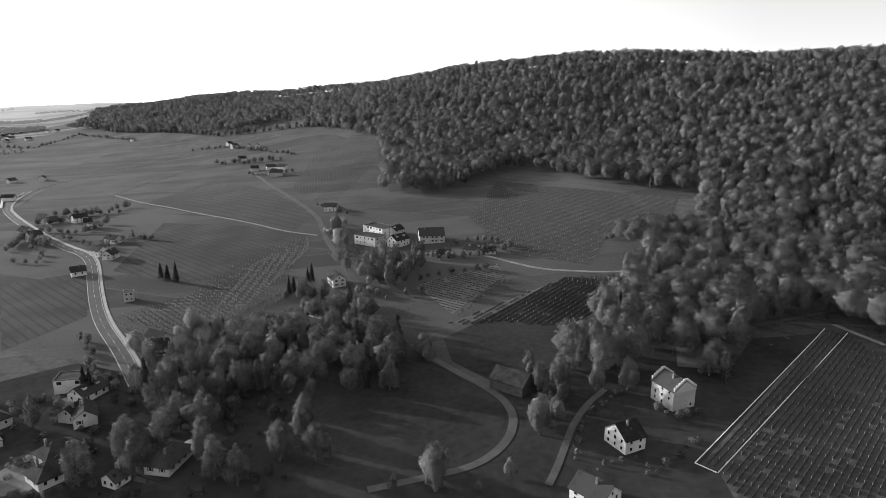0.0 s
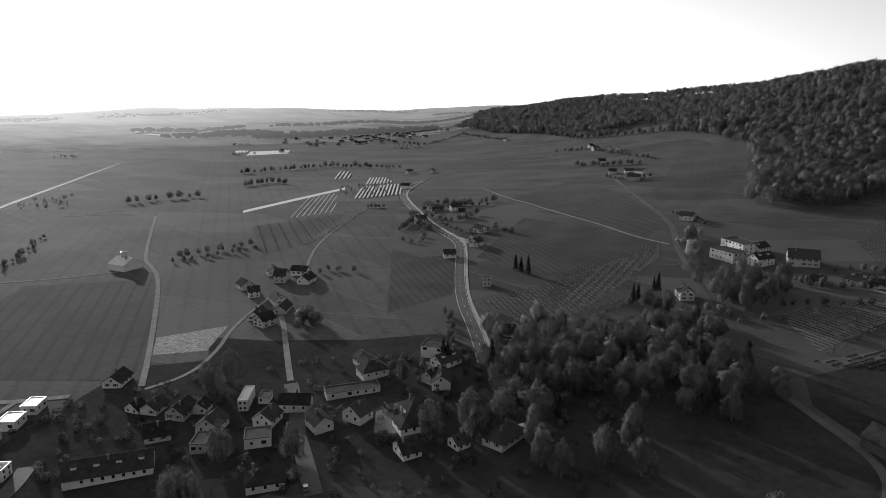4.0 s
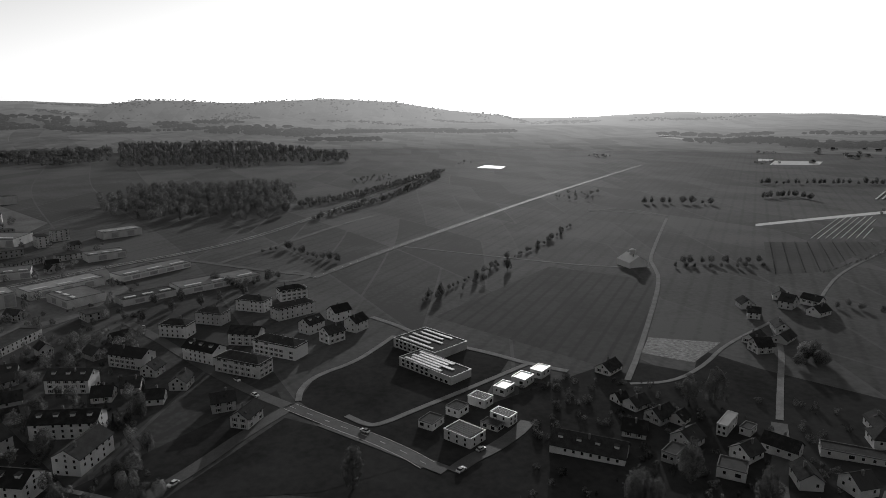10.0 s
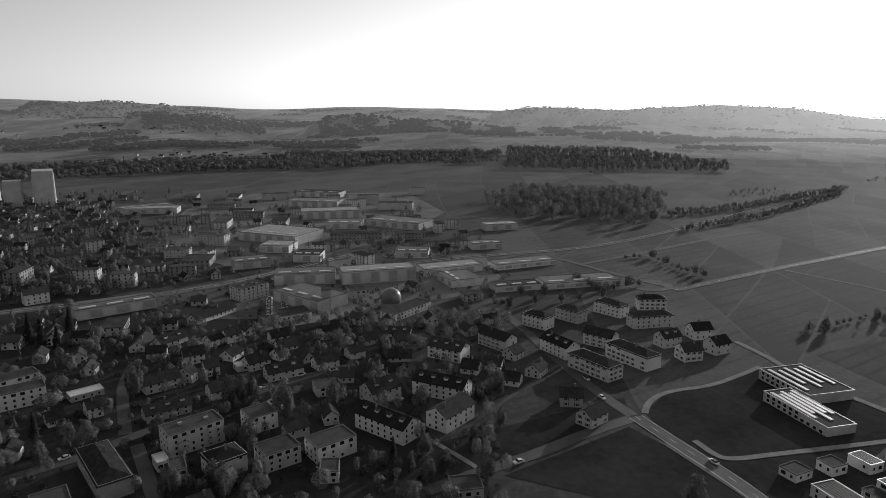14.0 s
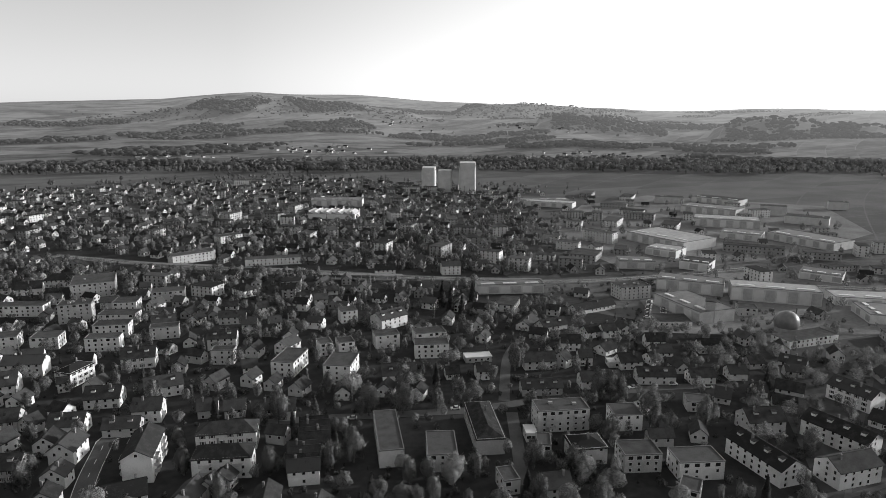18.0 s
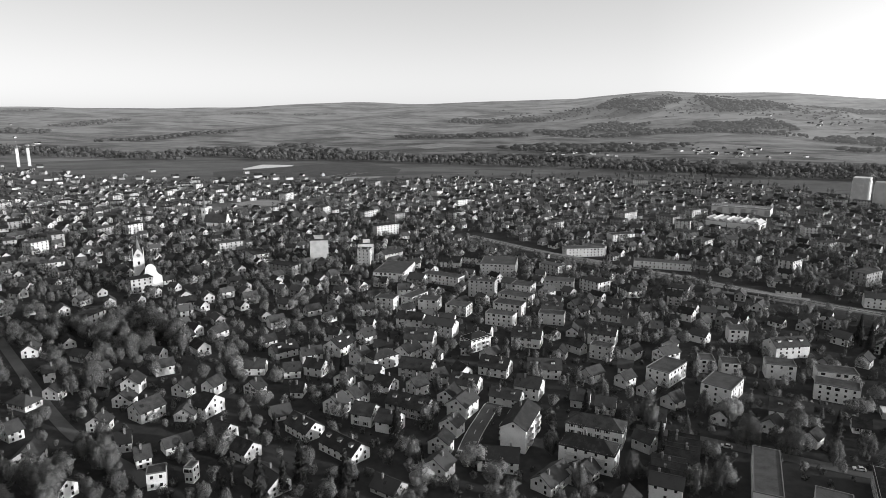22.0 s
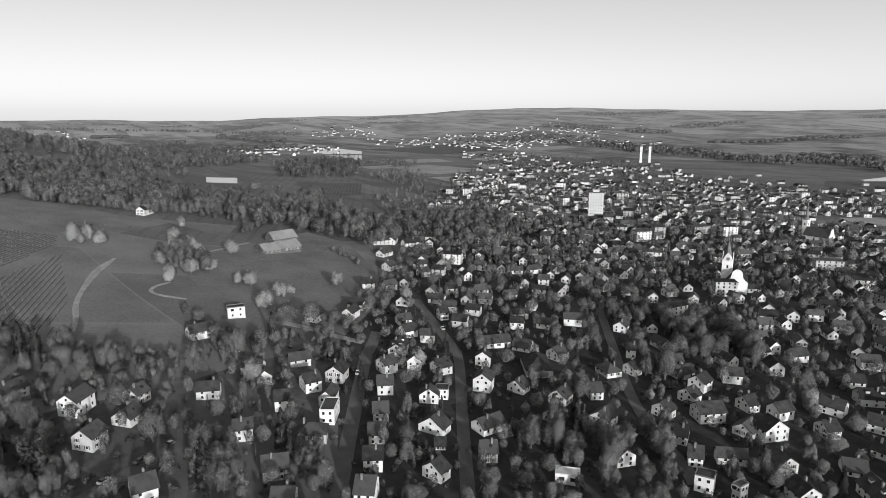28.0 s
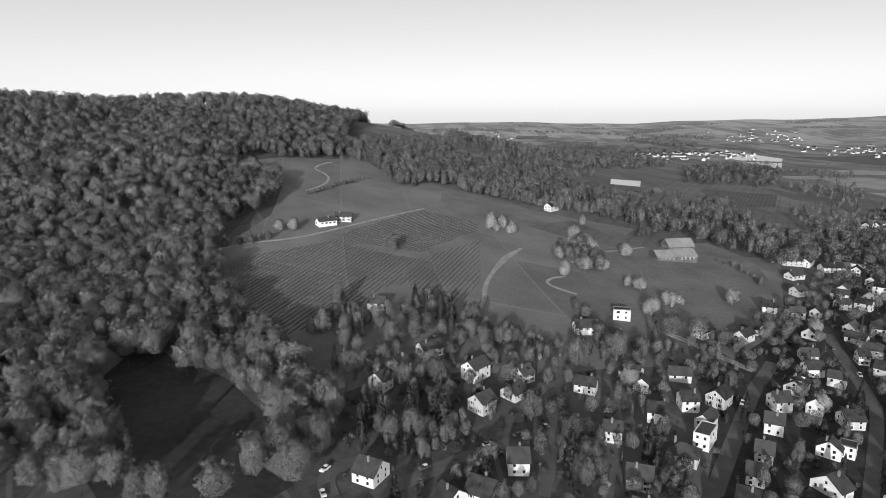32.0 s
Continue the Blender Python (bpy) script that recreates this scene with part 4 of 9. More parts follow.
# ---- roads and tracks ----
STREETS = []
ob, line = road([(-126.4, 255.8), (-149.4, 289.8), (-178.8, 327.8), (-206.9, 376), (-236, 430.9), (-252.1, 453.6), (-279.4, 475.7), (-312.4, 506.6), (-346.8, 543.1), (-403.1, 606.9), (-447.6, 664.2), (-478.8, 727.5), (-499.7, 785.8)], 7, ASPHALT, "road", "asphalt road with pale edges", 0)
STREETS.append(line)
edge_line(ob, line, 3.2, "edge_line", 0.16), edge_line(ob, line, -3.2, "edge_line", 0.16), dashes(ob, line)
ob, line = road([(-42.6, 361.2), (-53.2, 387.5), (-63.1, 417.3), (-84.6, 473.8), (-94.3, 509.1), (-102.6, 542.3), (-132.7, 606), (-183.1, 705.4), (-225.1, 797.7)], 4, ASPHALT, "road", "asphalt road with pale edges", 1)
ob, line = road([(-94, 488.3), (-122.5, 502.1), (-153.8, 530.3), (-223.1, 582.1), (-258.9, 616.1), (-293.7, 643.7), (-366.3, 723.4)], 2.16, TRACK, "track", "pale gravel farm track through fields", 2)
ob, line = road([(28.6, 430.3), (43.6, 416), (62.8, 399), (82.8, 394.3), (100.8, 390.7), (142.1, 391.1), (194.8, 393.3)], 2.52, TRACK, "track", "pale gravel farm track through fields", 3)
ob, line = road([(-4.7, 280.3), (5.4, 265.8), (16.9, 252.5), (25.2, 240.3), (28.3, 227.2), (25.9, 213.5), (20, 202.8), (12, 194.7), (2.7, 190.8), (-9.8, 186.6), (-21.8, 182.5)], 3.24, ASPHALT, "lane", "narrow asphalt lane through meadows", 4)
ob, line = road([(66.6, 245.9), (57.4, 234.8), (49.2, 220.4), (43.5, 205.5), (38.4, 192.2), (34.3, 183.2)], 2.52, ASPHALT, "lane", "narrow asphalt lane past the gardens", 5)
ob, line = road([(191.8, 304.9), (194.3, 297.5), (200.6, 279.1)], 2.16, TRACK, "track", "pale gravel farm track through fields", 6)
ob, line = road([(-493.5, 44.4), (-519.2, 68.4), (-587.6, 133.8), (-657, 204.3), (-824, 370.9), (-1003.4, 559.5), (-1256.7, 830.4)], 8, ASPHALT, "road", "asphalt road with pale edges", 7)
STREETS.append(line)
edge_line(ob, line, 3.7, "edge_line"), edge_line(ob, line, -3.7, "edge_line"), dashes(ob, line)
ob, line = road([(-250.5, 165.5), (-279.1, 190.2), (-395.3, 283.5), (-438.4, 306.1), (-458.9, 315.8), (-626.9, 450.9)], 2.88, TRACK, "track", "pale gravel farm track through fields", 8)
ob, line = road([(-580.7, 136.9), (-533.8, 183.7), (-466.3, 248.6), (-449.5, 269.7), (-431.9, 298.7)], 2.52, TRACK, "track", "pale gravel farm track through fields", 0)
ob, line = road([(-641.2, 461.3), (-677.7, 440.9), (-723, 404.3)], 2.16, TRACK, "track", "pale gravel farm track through fields", 1)
ob, line = road([(-246.7, 164.5), (-241.5, 184.2), (-253, 210), (-271.1, 235.5), (-284.2, 265.3), (-296.1, 294)], 2.16, TRACK, "track", "pale gravel farm track through fields", 2)
ob, line = road([(-195.1, 200.6), (-226.7, 230.8), (-257.8, 261.1), (-289.5, 283.5)], 2.88, TRACK, "track", "pale gravel farm track through fields", 3)
ob, line = road([(-193, 198.5), (-175, 183), (-161, 167.7), (-145.7, 155), (-128.5, 140.3)], 6, ASPHALT, "road", "asphalt road with pale edges", 4)
STREETS.append(line)
ob, line = road([(-252.1, 24.2), (-235.4, 37.3), (-218.4, 50), (-202.1, 62)], 6, ASPHALT, "road", "asphalt road with pale edges", 5)
STREETS.append(line)
ob, line = road([(-200.8, 64.2), (-207.1, 73.1), (-211.5, 83.6), (-220.2, 97.1), (-227.6, 104.7)], 6, ASPHALT, "road", "asphalt road with pale edges", 6)
STREETS.append(line)
ob, line = road([(-255.9, 34.7), (-244.2, 41.8), (-244.6, 48.1), (-251.2, 61), (-259.2, 78), (-268.5, 97.4), (-278.9, 118.3), (-284.2, 129)], 2.88, TRACK, "track", "pale gravel farm track through fields", 7)
ob, line = road([(-316.1, 107.8), (-302.5, 119), (-286.5, 128.6), (-269.3, 144.4)], 3.6, TRACK, "track", "pale gravel farm track through fields", 8)
ob, line = road([(-270.2, 11.2), (-251.9, -6.7), (-228.5, -25.3), (-212.2, -42), (-194, -57.9)], 6, ASPHALT, "road", "asphalt road with pale edges", 0)
STREETS.append(line)
ob, line = road([(-273.1, 11.3), (-290.2, -1.4), (-317, -17.7), (-349.2, -35.5), (-383, -53), (-417.2, -73)], 6, ASPHALT, "road", "asphalt road with pale edges", 1)
STREETS.append(line)
ob, line = road([(-272.1, 12.5), (-248.6, 29.7), (-231.9, 42.7), (-217.1, 52.1), (-207.6, 56.7)], 7, ASPHALT, "road", "asphalt road with pale edges", 2)
STREETS.append(line)
edge_line(ob, line, 3.2, "edge_line", 0.16), edge_line(ob, line, -3.2, "edge_line", 0.16), dashes(ob, line)
ob, line = road([(-276.6, 16.4), (-289.2, 18.2), (-303.7, 27), (-314.2, 47.1), (-333.5, 64.1), (-347.1, 75.3)], 2.88, TRACK, "track", "pale gravel farm track through fields", 3)
ob, line = road([(-230.4, -68), (-221.7, -54.6), (-213.9, -44.4)], 2.16, TRACK, "track", "pale gravel farm track through fields", 4)
ob, line = road([(-384.8, 69.5), (-359.4, 83.8), (-335.8, 90.3)], 3.6, TRACK, "track", "pale gravel farm track through fields", 5)
ob, line = road([(-121.3, -668.5), (-198.5, -539.3), (-270.4, -458.3), (-309.7, -401.4), (-348.3, -358), (-382.7, -316.4), (-433.8, -282.1), (-488.7, -259.1), (-565.9, -226.4)], 14, BALLAST, "railway_bed", "railway line on pale ballast through the town", 6)
for side in (-3.2, -1.8, 1.8, 3.2):
    v, q = ribbon(line, side, 0.16, 0.45, 0.1)
    part("rail", big_mesh("rail", v, q, METAL), ob, "shiny steel rail")
ob, line = road([(-531.5, -171.1), (-579.7, -111.3), (-626, -36.3), (-681.1, 13.6), (-798.5, 89.7), (-1062.3, 248)], 9, BALLAST, "railway_bed", "railway line on pale ballast through the town", 7)
for side in (-3.2, -1.8, 1.8, 3.2):
    v, q = ribbon(line, side, 0.16, 0.45, 0.1)
    part("rail", big_mesh("rail", v, q, METAL), ob, "shiny steel rail")
ob, line = road([(-110.6, -236.7), (-133.9, -223.3), (-146.8, -213.9), (-162.1, -204.2), (-181.9, -190.5), (-196.2, -184.7), (-211.2, -178.6)], 6, ASPHALT, "road", "asphalt road with pale edges", 8)
STREETS.append(line)
ob, line = road([(-239.9, -164.4), (-269.1, -149.4), (-287.2, -136.7), (-297.4, -126.7)], 6, ASPHALT, "road", "asphalt road with pale edges", 0)
STREETS.append(line)
ob, line = road([(-37.2, -217.1), (-44.7, -236.4), (-53.5, -253.7), (-59.5, -266.2), (-72.2, -259.5)], 7, ASPHALT, "road", "asphalt road with pale edges", 1)
STREETS.append(line)
edge_line(ob, line, 3.2, "edge_line", 0.16), edge_line(ob, line, -3.2, "edge_line", 0.16), dashes(ob, line)
ob, line = road([(-196.5, -176.3), (-178.6, -157.1), (-157, -134.6)], 5, ASPHALT, "road", "asphalt road with pale edges", 2)
ob, line = road([(-202.6, -186.6), (-238.7, -219.4), (-251.7, -228.2), (-271.1, -238.8)], 5, ASPHALT, "road", "asphalt road with pale edges", 3)
ob, line = road([(152, -119.8), (179.7, -148.5), (202.9, -172.7), (233.1, -205), (243.7, -219.2), (254, -231.5)], 6, ASPHALT, "road", "asphalt road with pale edges", 4)
STREETS.append(line)
ob, line = road([(122.1, -150), (143.1, -173.2), (164.4, -196.9), (191.5, -228.2), (208.3, -245.1)], 5, ASPHALT, "road", "asphalt road with pale edges", 5)
ob, line = road([(215.3, -400.5), (162.4, -324.2), (124.1, -267.3), (100, -238.5), (79.7, -222.6), (71, -210.8)], 5, ASPHALT, "road", "asphalt road with pale edges", 6)
ob, line = road([(294.5, -200), (280.9, -205.7), (263.3, -209.7), (246.8, -215.3)], 4.32, TRACK, "track", "pale gravel farm track through fields", 7)
ob, line = road([(452.8, 48.9), (468.5, 20.4), (473.7, -10.5), (494.5, -44.7), (523.9, -84.1), (553.2, -123.6)], 2.16, TRACK, "track", "pale gravel farm track through fields", 8)
ob, line = road([(706.4, -58.7), (690.2, -44), (672.9, -37.2), (662.5, -44.7), (645.8, -51), (618.5, -44.5), (594.4, -25.7)], 2.52, TRACK, "track", "pale gravel farm track through fields", 0)
ob, line = road([(447.9, -173.9), (415, -146.7), (383.4, -126), (355.5, -116.4), (338.9, -107.4)], 2.52, TRACK, "track", "pale gravel farm track through fields", 1)
ob, line = road([(216.5, -100.7), (211.2, -82.3), (206.7, -65.5), (199.3, -46.9), (194.1, -36), (189.3, -25.7)], 6, ASPHALT, "road", "asphalt road with pale edges", 2)
STREETS.append(line)
ob, line = road([(192.2, -12.5), (201.7, -11.4), (208.3, -14.8), (210.6, -24.8)], 6, ASPHALT, "road", "asphalt road with pale edges", 3)
STREETS.append(line)
ob, line = road([(266.5, -125.4), (236.2, -111.1), (215.6, -100.8), (194.4, -89.4), (177.5, -79.7)], 4, ASPHALT, "road", "asphalt road with pale edges", 4)
ob, line = road([(282.7, -291.4), (242.2, -265.8), (223, -253.9), (206.3, -242.7)], 6, ASPHALT, "road", "asphalt road with pale edges", 5)
STREETS.append(line)
ob, line = road([(83.6, 193.7), (125.1, 237.7), (185.3, 300.7)], 0.34, LINE, "boundary_line", "pale boundary line across the vineyard", 6)
ob, line = road([(88.6, 187.8), (130.8, 231.5), (192.4, 294.3)], 0.34, LINE, "boundary_line", "pale boundary line across the vineyard", 7)
ob, line = road([(83.6, 193.7), (88.6, 187.8)], 0.34, LINE, "boundary_line", "pale boundary line across the vineyard", 8)
ob, line = road([(-309.3, 337.7), (-328, 361.3), (-358.4, 406.2), (-389.1, 472.2), (-421.4, 554.5)], 2.16, TRACK, "track", "pale gravel farm track through fields", 0)
ob, line = road([(-707.2, 395.4), (-720.1, 452.6), (-642, 463.1)], 2.16, TRACK, "track", "pale gravel farm track through fields", 1)
ob, line = road([(-440, 670.9), (-460, 719.3), (-491.6, 806.5)], 5, ASPHALT, "road", "asphalt road with pale edges", 2)
ob, line = road([(-563.3, -26.8), (-628.5, 29.3), (-726.3, 104.4), (-761.6, 141.7)], 6, ASPHALT, "road", "asphalt road with pale edges", 3)
STREETS.append(line)
ob, line = road([(-561.2, -103.7), (-603.7, -71.5), (-519.8, 18.6), (-503.7, 41.5)], 6, ASPHALT, "road", "asphalt road with pale edges", 4)
STREETS.append(line)
ob, line = road([(444, -169.7), (427.8, -152.8), (405, -139.1), (377.3, -122.8), (350, -114.1), (336.7, -104.9)], 2.16, TRACK, "track", "pale gravel farm track through fields", 5)
ob, line = road([(356.3, -176.1), (375, -163.3), (385.3, -169.9), (388.6, -182.1)], 2.16, TRACK, "track", "pale gravel farm track through fields", 6)
ob, line = road([(437.6, -223.1), (446.2, -254.8), (456.4, -280.6)], 2.16, TRACK, "track", "pale gravel farm track through fields", 7)

road([(-504.4 + 14.7 * math.cos(k * math.pi / 12), 26.6 + 14.7 * math.sin(k * math.pi / 12)) for k in range(25)], 6, ASPHALT, "roundabout", "asphalt roundabout where the roads meet", 3)

v, q = ribbon(STREETS[0], 4.6, 1.7, 0.3)
tagged(new("pavement", big_mesh("pavement", v, q, KERB)), "pale raised pavement along the road", "pavement", kind="structure")

# ---- fields and vineyards ----
YARD = surface("paved_yard", 0.12, 0.22, 35, fine=2.5, hollow=0.15, dull=0.5)
FLOWERS = surface("flowering_crop", 0.07, 0.3, 1.6, fine=0.5)
WATER = surface("pond_water", 0.02, 0.03, 20, rough=0.06, hollow=0.5)
PALE = surface("dry_stubble", 0.2, 0.3, 30, fine=3.0, hollow=0.0)
FLEECE = surface("white_fleece", 0.5, 0.7, 6, fine=0.8)
vineyard([(86.1, 193), (89.5, 187.8), (90.2, 175), (132.2, 173.3), (190.6, 263.7), (191.6, 293.1), (185.5, 298.6)], 0.82, "rows of leafless vines on wires across a slope", 2.1, GRASS)
vineyard([(55.1, 657.6), (200.4, 554.1), (172.3, 489.2), (119.8, 465.1), (94.6, 404), (45.4, 431.3), (22.2, 528.5)], 2.3, "rows of leafless vines on wires across a slope", 2.6, CROP)
vineyard([(-15.1, 375.5), (36.3, 412), (39.1, 390.1), (6.2, 330.1)], 2.5, "rows of leafless vines on wires across a slope", 3.0)
vineyard([(-136.6, 387.5), (-101.4, 488.9), (-93.4, 454.8), (-106.8, 350.2), (-126.6, 310.8), (-167.7, 328.8)], 2.35, "rows of leafless vines on wires across a slope", 3.0)
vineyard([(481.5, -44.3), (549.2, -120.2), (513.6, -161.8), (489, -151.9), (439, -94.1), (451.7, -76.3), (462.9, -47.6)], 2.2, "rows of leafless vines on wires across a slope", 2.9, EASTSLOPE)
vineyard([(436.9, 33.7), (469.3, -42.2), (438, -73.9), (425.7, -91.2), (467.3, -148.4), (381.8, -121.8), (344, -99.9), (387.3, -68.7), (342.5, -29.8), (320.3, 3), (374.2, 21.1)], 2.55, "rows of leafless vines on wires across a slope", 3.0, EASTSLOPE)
vineyard([(-122.9, 596.8), (-94.5, 936.4), (-80.2, 827.4), (-98.2, 621.4)], 1.45, "rows of leafless vines on wires across a slope", 3.0, SLOPE, True)
field([(-372.9, 106.7), (-255.3, 170.4), (-397.5, 281.5), (-465.8, 228.8)], CROP, "field", "field of young green crop with tyre tracks", 0.060)
field([(-278.3, 191.1), (-297.2, 207.8), (-276.5, 238.4), (-258, 207.5)], FLOWERS, "field", "pale flowering field beside a track", 0.072)
field([(-558.6, 511.4), (-572.1, 708.7), (-555.9, 688.8), (-546.1, 499.9)], FLEECE, "field", "long strip under white fleece", 0.084)
field([(1.7, 298.8), (75.2, 384.6), (112.7, 372), (76.1, 323.6), (55.3, 272.3), (23.9, 252.2), (5.5, 274.1)], MEADOW, "meadow", "dark meadow beside the village", 0.060)
field([(-31.7, 249.1), (-4.5, 274.5), (23.1, 242.7), (24.9, 225.2), (20.6, 209.9), (4.6, 196.6), (-24.6, 190.8)], MEADOW, "meadow", "dark meadow beside the village", 0.072)
field([(-201.9, 17.7), (-211.2, -33.6), (-261.7, 9.7), (-239.6, 33.2), (-210.2, 54.4)], MEADOW, "meadow", "dark meadow beside the village", 0.084)
field([(-198.6, -79.3), (-228.7, -63), (-291.3, 7.8), (-275.9, 10.1), (-230.5, -27.7), (-205.2, -52.8)], MEADOW, "meadow", "dark meadow beside the village", 0.096)
field([(229.3, -1127.4), (81.4, -1252.6), (-78.4, -1221.1), (48.9, -1021.9)], SOIL, "field", "dark ploughed field", 0.060)
field([(242.6, -1506.7), (218.4, -1637.7), (134.5, -1591.3), (178.2, -1425)], FLEECE, "field", "pale field under white cover", 0.072)
field([(75.6, -1342.2), (-5.6, -1462.2), (-41.7, -1410.5), (28.7, -1310)], FLEECE, "field", "pale field under white cover", 0.084)
field([(295.5, -1459.7), (-6.4, -1722.2), (-107.2, -1481.2), (-85, -1327.4), (265.1, -1307.1)], SOIL, "field", "dark ploughed field", 0.096)
field([(435.4, -203.7), (453, -274.4), (477.5, -353.5), (427.4, -358.6), (348.9, -317.4), (311, -284.8), (303.8, -229.8), (319.3, -203.7), (356.8, -191)], PASTURE, "pasture", "pasture on the slope in a painted sunlit tone", 0.108)
field([(-234.5, 545.4), (-156.4, 523.4), (-99.8, 491.9), (-136.5, 392.7), (-166.9, 389.6), (-213.9, 414.6)], SOIL, "field", "dark ploughed field", 0.072)
field([(-223.3, 579.8), (-114.1, 498), (-109.7, 555), (-186.3, 689.7), (-272.6, 784.9), (-296.7, 641.6)], CROP, "field", "field of young green crop with tyre tracks", 0.084)
vineyard([(3.1, 316), (71, 379.9), (106.2, 372.5), (67.5, 309.5), (34.8, 318.2)], 0.9, "rows of leafless vines on wires across a slope", 3.0)
strips([(-483, 616.1), (-547.5, 717.4), (-508.2, 754.4), (-445.1, 664)], 2.138, "rows of white plastic tunnels on a field", 4.8)
strips([(-561.7, 739), (-608, 811.1), (-589.9, 828.5), (-531.4, 767.8)], 2.142, "rows of white plastic tunnels on a field", 4.8)
strips([(-655.8, 783.6), (-716.8, 872.8), (-703.3, 886.5), (-635.5, 804.9)], 2.171, "rows of white plastic tunnels on a field", 6.5)
strips([(-470.2, 489.8), (-554.5, 614), (-543, 656.2), (-446.4, 537.5)], 2.167, "rows of thin white covers over young plants", 5.5, 0.7, 0.4)
vineyard([(-378.7, 363.4), (-475.7, 446.6), (-430.8, 523.4), (-436.8, 551.6), (-368, 401.6)], 2.429, "rows of young fruit trees on wires", 10.0, CROP)
vineyard([(-175, 331.5), (-125.8, 287.8), (-92, 367.3), (-100.5, 484.3), (-125.5, 457.7), (-142, 398.4), (-148.5, 368.7)], 0.984, "rows of leafless vines on wires across a slope", 3.2, SLOPE, True)
field([(-272.2, 391.6), (-232, 413.9), (-189.5, 336.2), (-207.6, 292.6)], SOIL, "field", "dark furrowed field beside the road", 0.09)
vineyard([(-132.1, 629.2), (-73.2, 919.1), (-117.4, 961.3), (-177.4, 929.6), (-157.9, 696.1)], 1.353, "rows of leafless vines on wires across a slope", 3.4, SLOPE, True)
vineyard([(71.8, 384.8), (116.6, 386.4), (113, 367.3), (72.1, 367.4)], 1.429, "rows of leafless vines on wires across a slope", 2.6, GRASS)
field([(-1154.1, 1075.9), (-1237.1, 1166.6), (-1167.8, 1234.2), (-1101, 1154.4)], FLEECE, "field", "long strip under white fleece", 0.096)
field([(-1243.5, 1123.1), (-1297.7, 1177), (-1266.3, 1190.1), (-1227.2, 1148.6)], FLEECE, "field", "long strip under white fleece", 0.108)
field([(-2207.4, 1516.8), (-2334.5, 1620.6), (-1966.4, 1587.7), (-1904.7, 1515.9)], FLEECE, "field", "long strip under white fleece", 0.060)
field([(-1695.1, 1619.8), (-1731.6, 1664.1), (-1698.9, 1672.7), (-1674.6, 1644.3)], FLEECE, "field", "long strip under white fleece", 0.072)
field([(-1301.7, 463.7), (-1356.9, 501.8), (-1314.4, 533.8), (-1270.1, 507)], WATER, "water", "pond shining in low sun", 0.084)
field([(924.1, -241.3), (906, -327.9), (898.2, -373.4), (744.6, -256.7), (761.4, -196.5)], PASTURE, "pasture", "pasture on the slope in a painted sunlit tone", 0.096)
field([(896.6, -488.3), (914.5, -549.6), (834.7, -501.1), (833, -453.2)], FLEECE, "field", "pale field under white cover", 0.108)
field([(874, -625.3), (830.5, -730), (701.6, -616.1), (690, -527.9)], SOIL, "field", "dark ploughed field", 0.060)
field([(1085.5, -892.3), (1130.5, -1180), (915.2, -1176.1), (876.2, -946.3)], PASTURE, "pasture", "pasture on the slope in a painted sunlit tone", 0.072)
field([(1808.8, -1464.8), (1620.9, -1428.2), (1288.4, -1134.5), (1656.4, -1274.2)], FLEECE, "field", "pale field under white cover", 0.084)
field([(1699.4, -1497.6), (1669.1, -1931.3), (1364.2, -1879.6), (1327.7, -1484.4)], SOIL, "field", "dark ploughed field", 0.096)
field([(640.1, -162.4), (619.4, -197.9), (559.5, -238), (515.5, -306.7), (478.4, -273.9), (534.9, -255.1), (501.1, -187.3), (524.4, -165.3), (582, -146.1)], PASTURE, "pasture", "pasture on the slope in a painted sunlit tone", 0.108)
field([(1666.5, -1260.3), (1691.2, -1369.2), (1546.4, -1321.4), (1490.8, -1196)], PALE, "field", "pale dry field among green ones", 0.060)
field([(1107.1, -974.3), (1144.2, -1096.6), (1081.1, -1057.4), (1057.4, -962.7)], PALE, "field", "pale dry field among green ones", 0.072)
field([(1102.6, -1056.7), (1087.9, -1175.1), (937.3, -1173.2), (927.5, -959.6)], PALE, "field", "pale dry field among green ones", 0.084)
field([(859.4, -928.1), (825.2, -1042.2), (751.3, -1004.4), (769.2, -890.3)], PALE, "field", "pale dry field among green ones", 0.096)
field([(1269.6, -1238), (1234.6, -1356.8), (1126.1, -1314.5), (1152.5, -1182.6)], PALE, "field", "pale dry field among green ones", 0.108)
field([(1158.4, -1412), (1191.7, -1642.6), (1121.2, -1636.7), (1086.2, -1395.4)], PALE, "field", "pale dry field among green ones", 0.060)
field([(1305.6, -1897.8), (1217.7, -2010.8), (1143.3, -1960.4), (1209.2, -1822.7)], PALE, "field", "pale dry field among green ones", 0.072)
field([(1580.3, -1265.8), (1487.9, -1282.6), (1365.5, -1198.4), (1395.1, -1115.5)], PALE, "field", "pale dry field among green ones", 0.084)
field([(1031.5, -1014.7), (1015.9, -1124.7), (899.7, -1120.2), (895.5, -989.8)], PALE, "field", "pale dry field among green ones", 0.096)
field([(1137.6, -1002.2), (1121.5, -1068.1), (1061.5, -1030.7), (1067.2, -957.6)], PALE, "field", "pale dry field among green ones", 0.108)
field([(860.6, -930.4), (819.5, -1019.2), (727.1, -1017.9), (790.9, -911.6)], PALE, "field", "pale dry field among green ones", 0.060)
field([(1029.1, -1263.7), (992.4, -1360), (878.3, -1263.3), (925.1, -1188.5)], PALE, "field", "pale dry field among green ones", 0.072)
field([(247.2, -1534.3), (216.7, -1649), (139, -1625.5), (178.2, -1454.2)], FLEECE, "field", "pale field under white cover", 0.084)
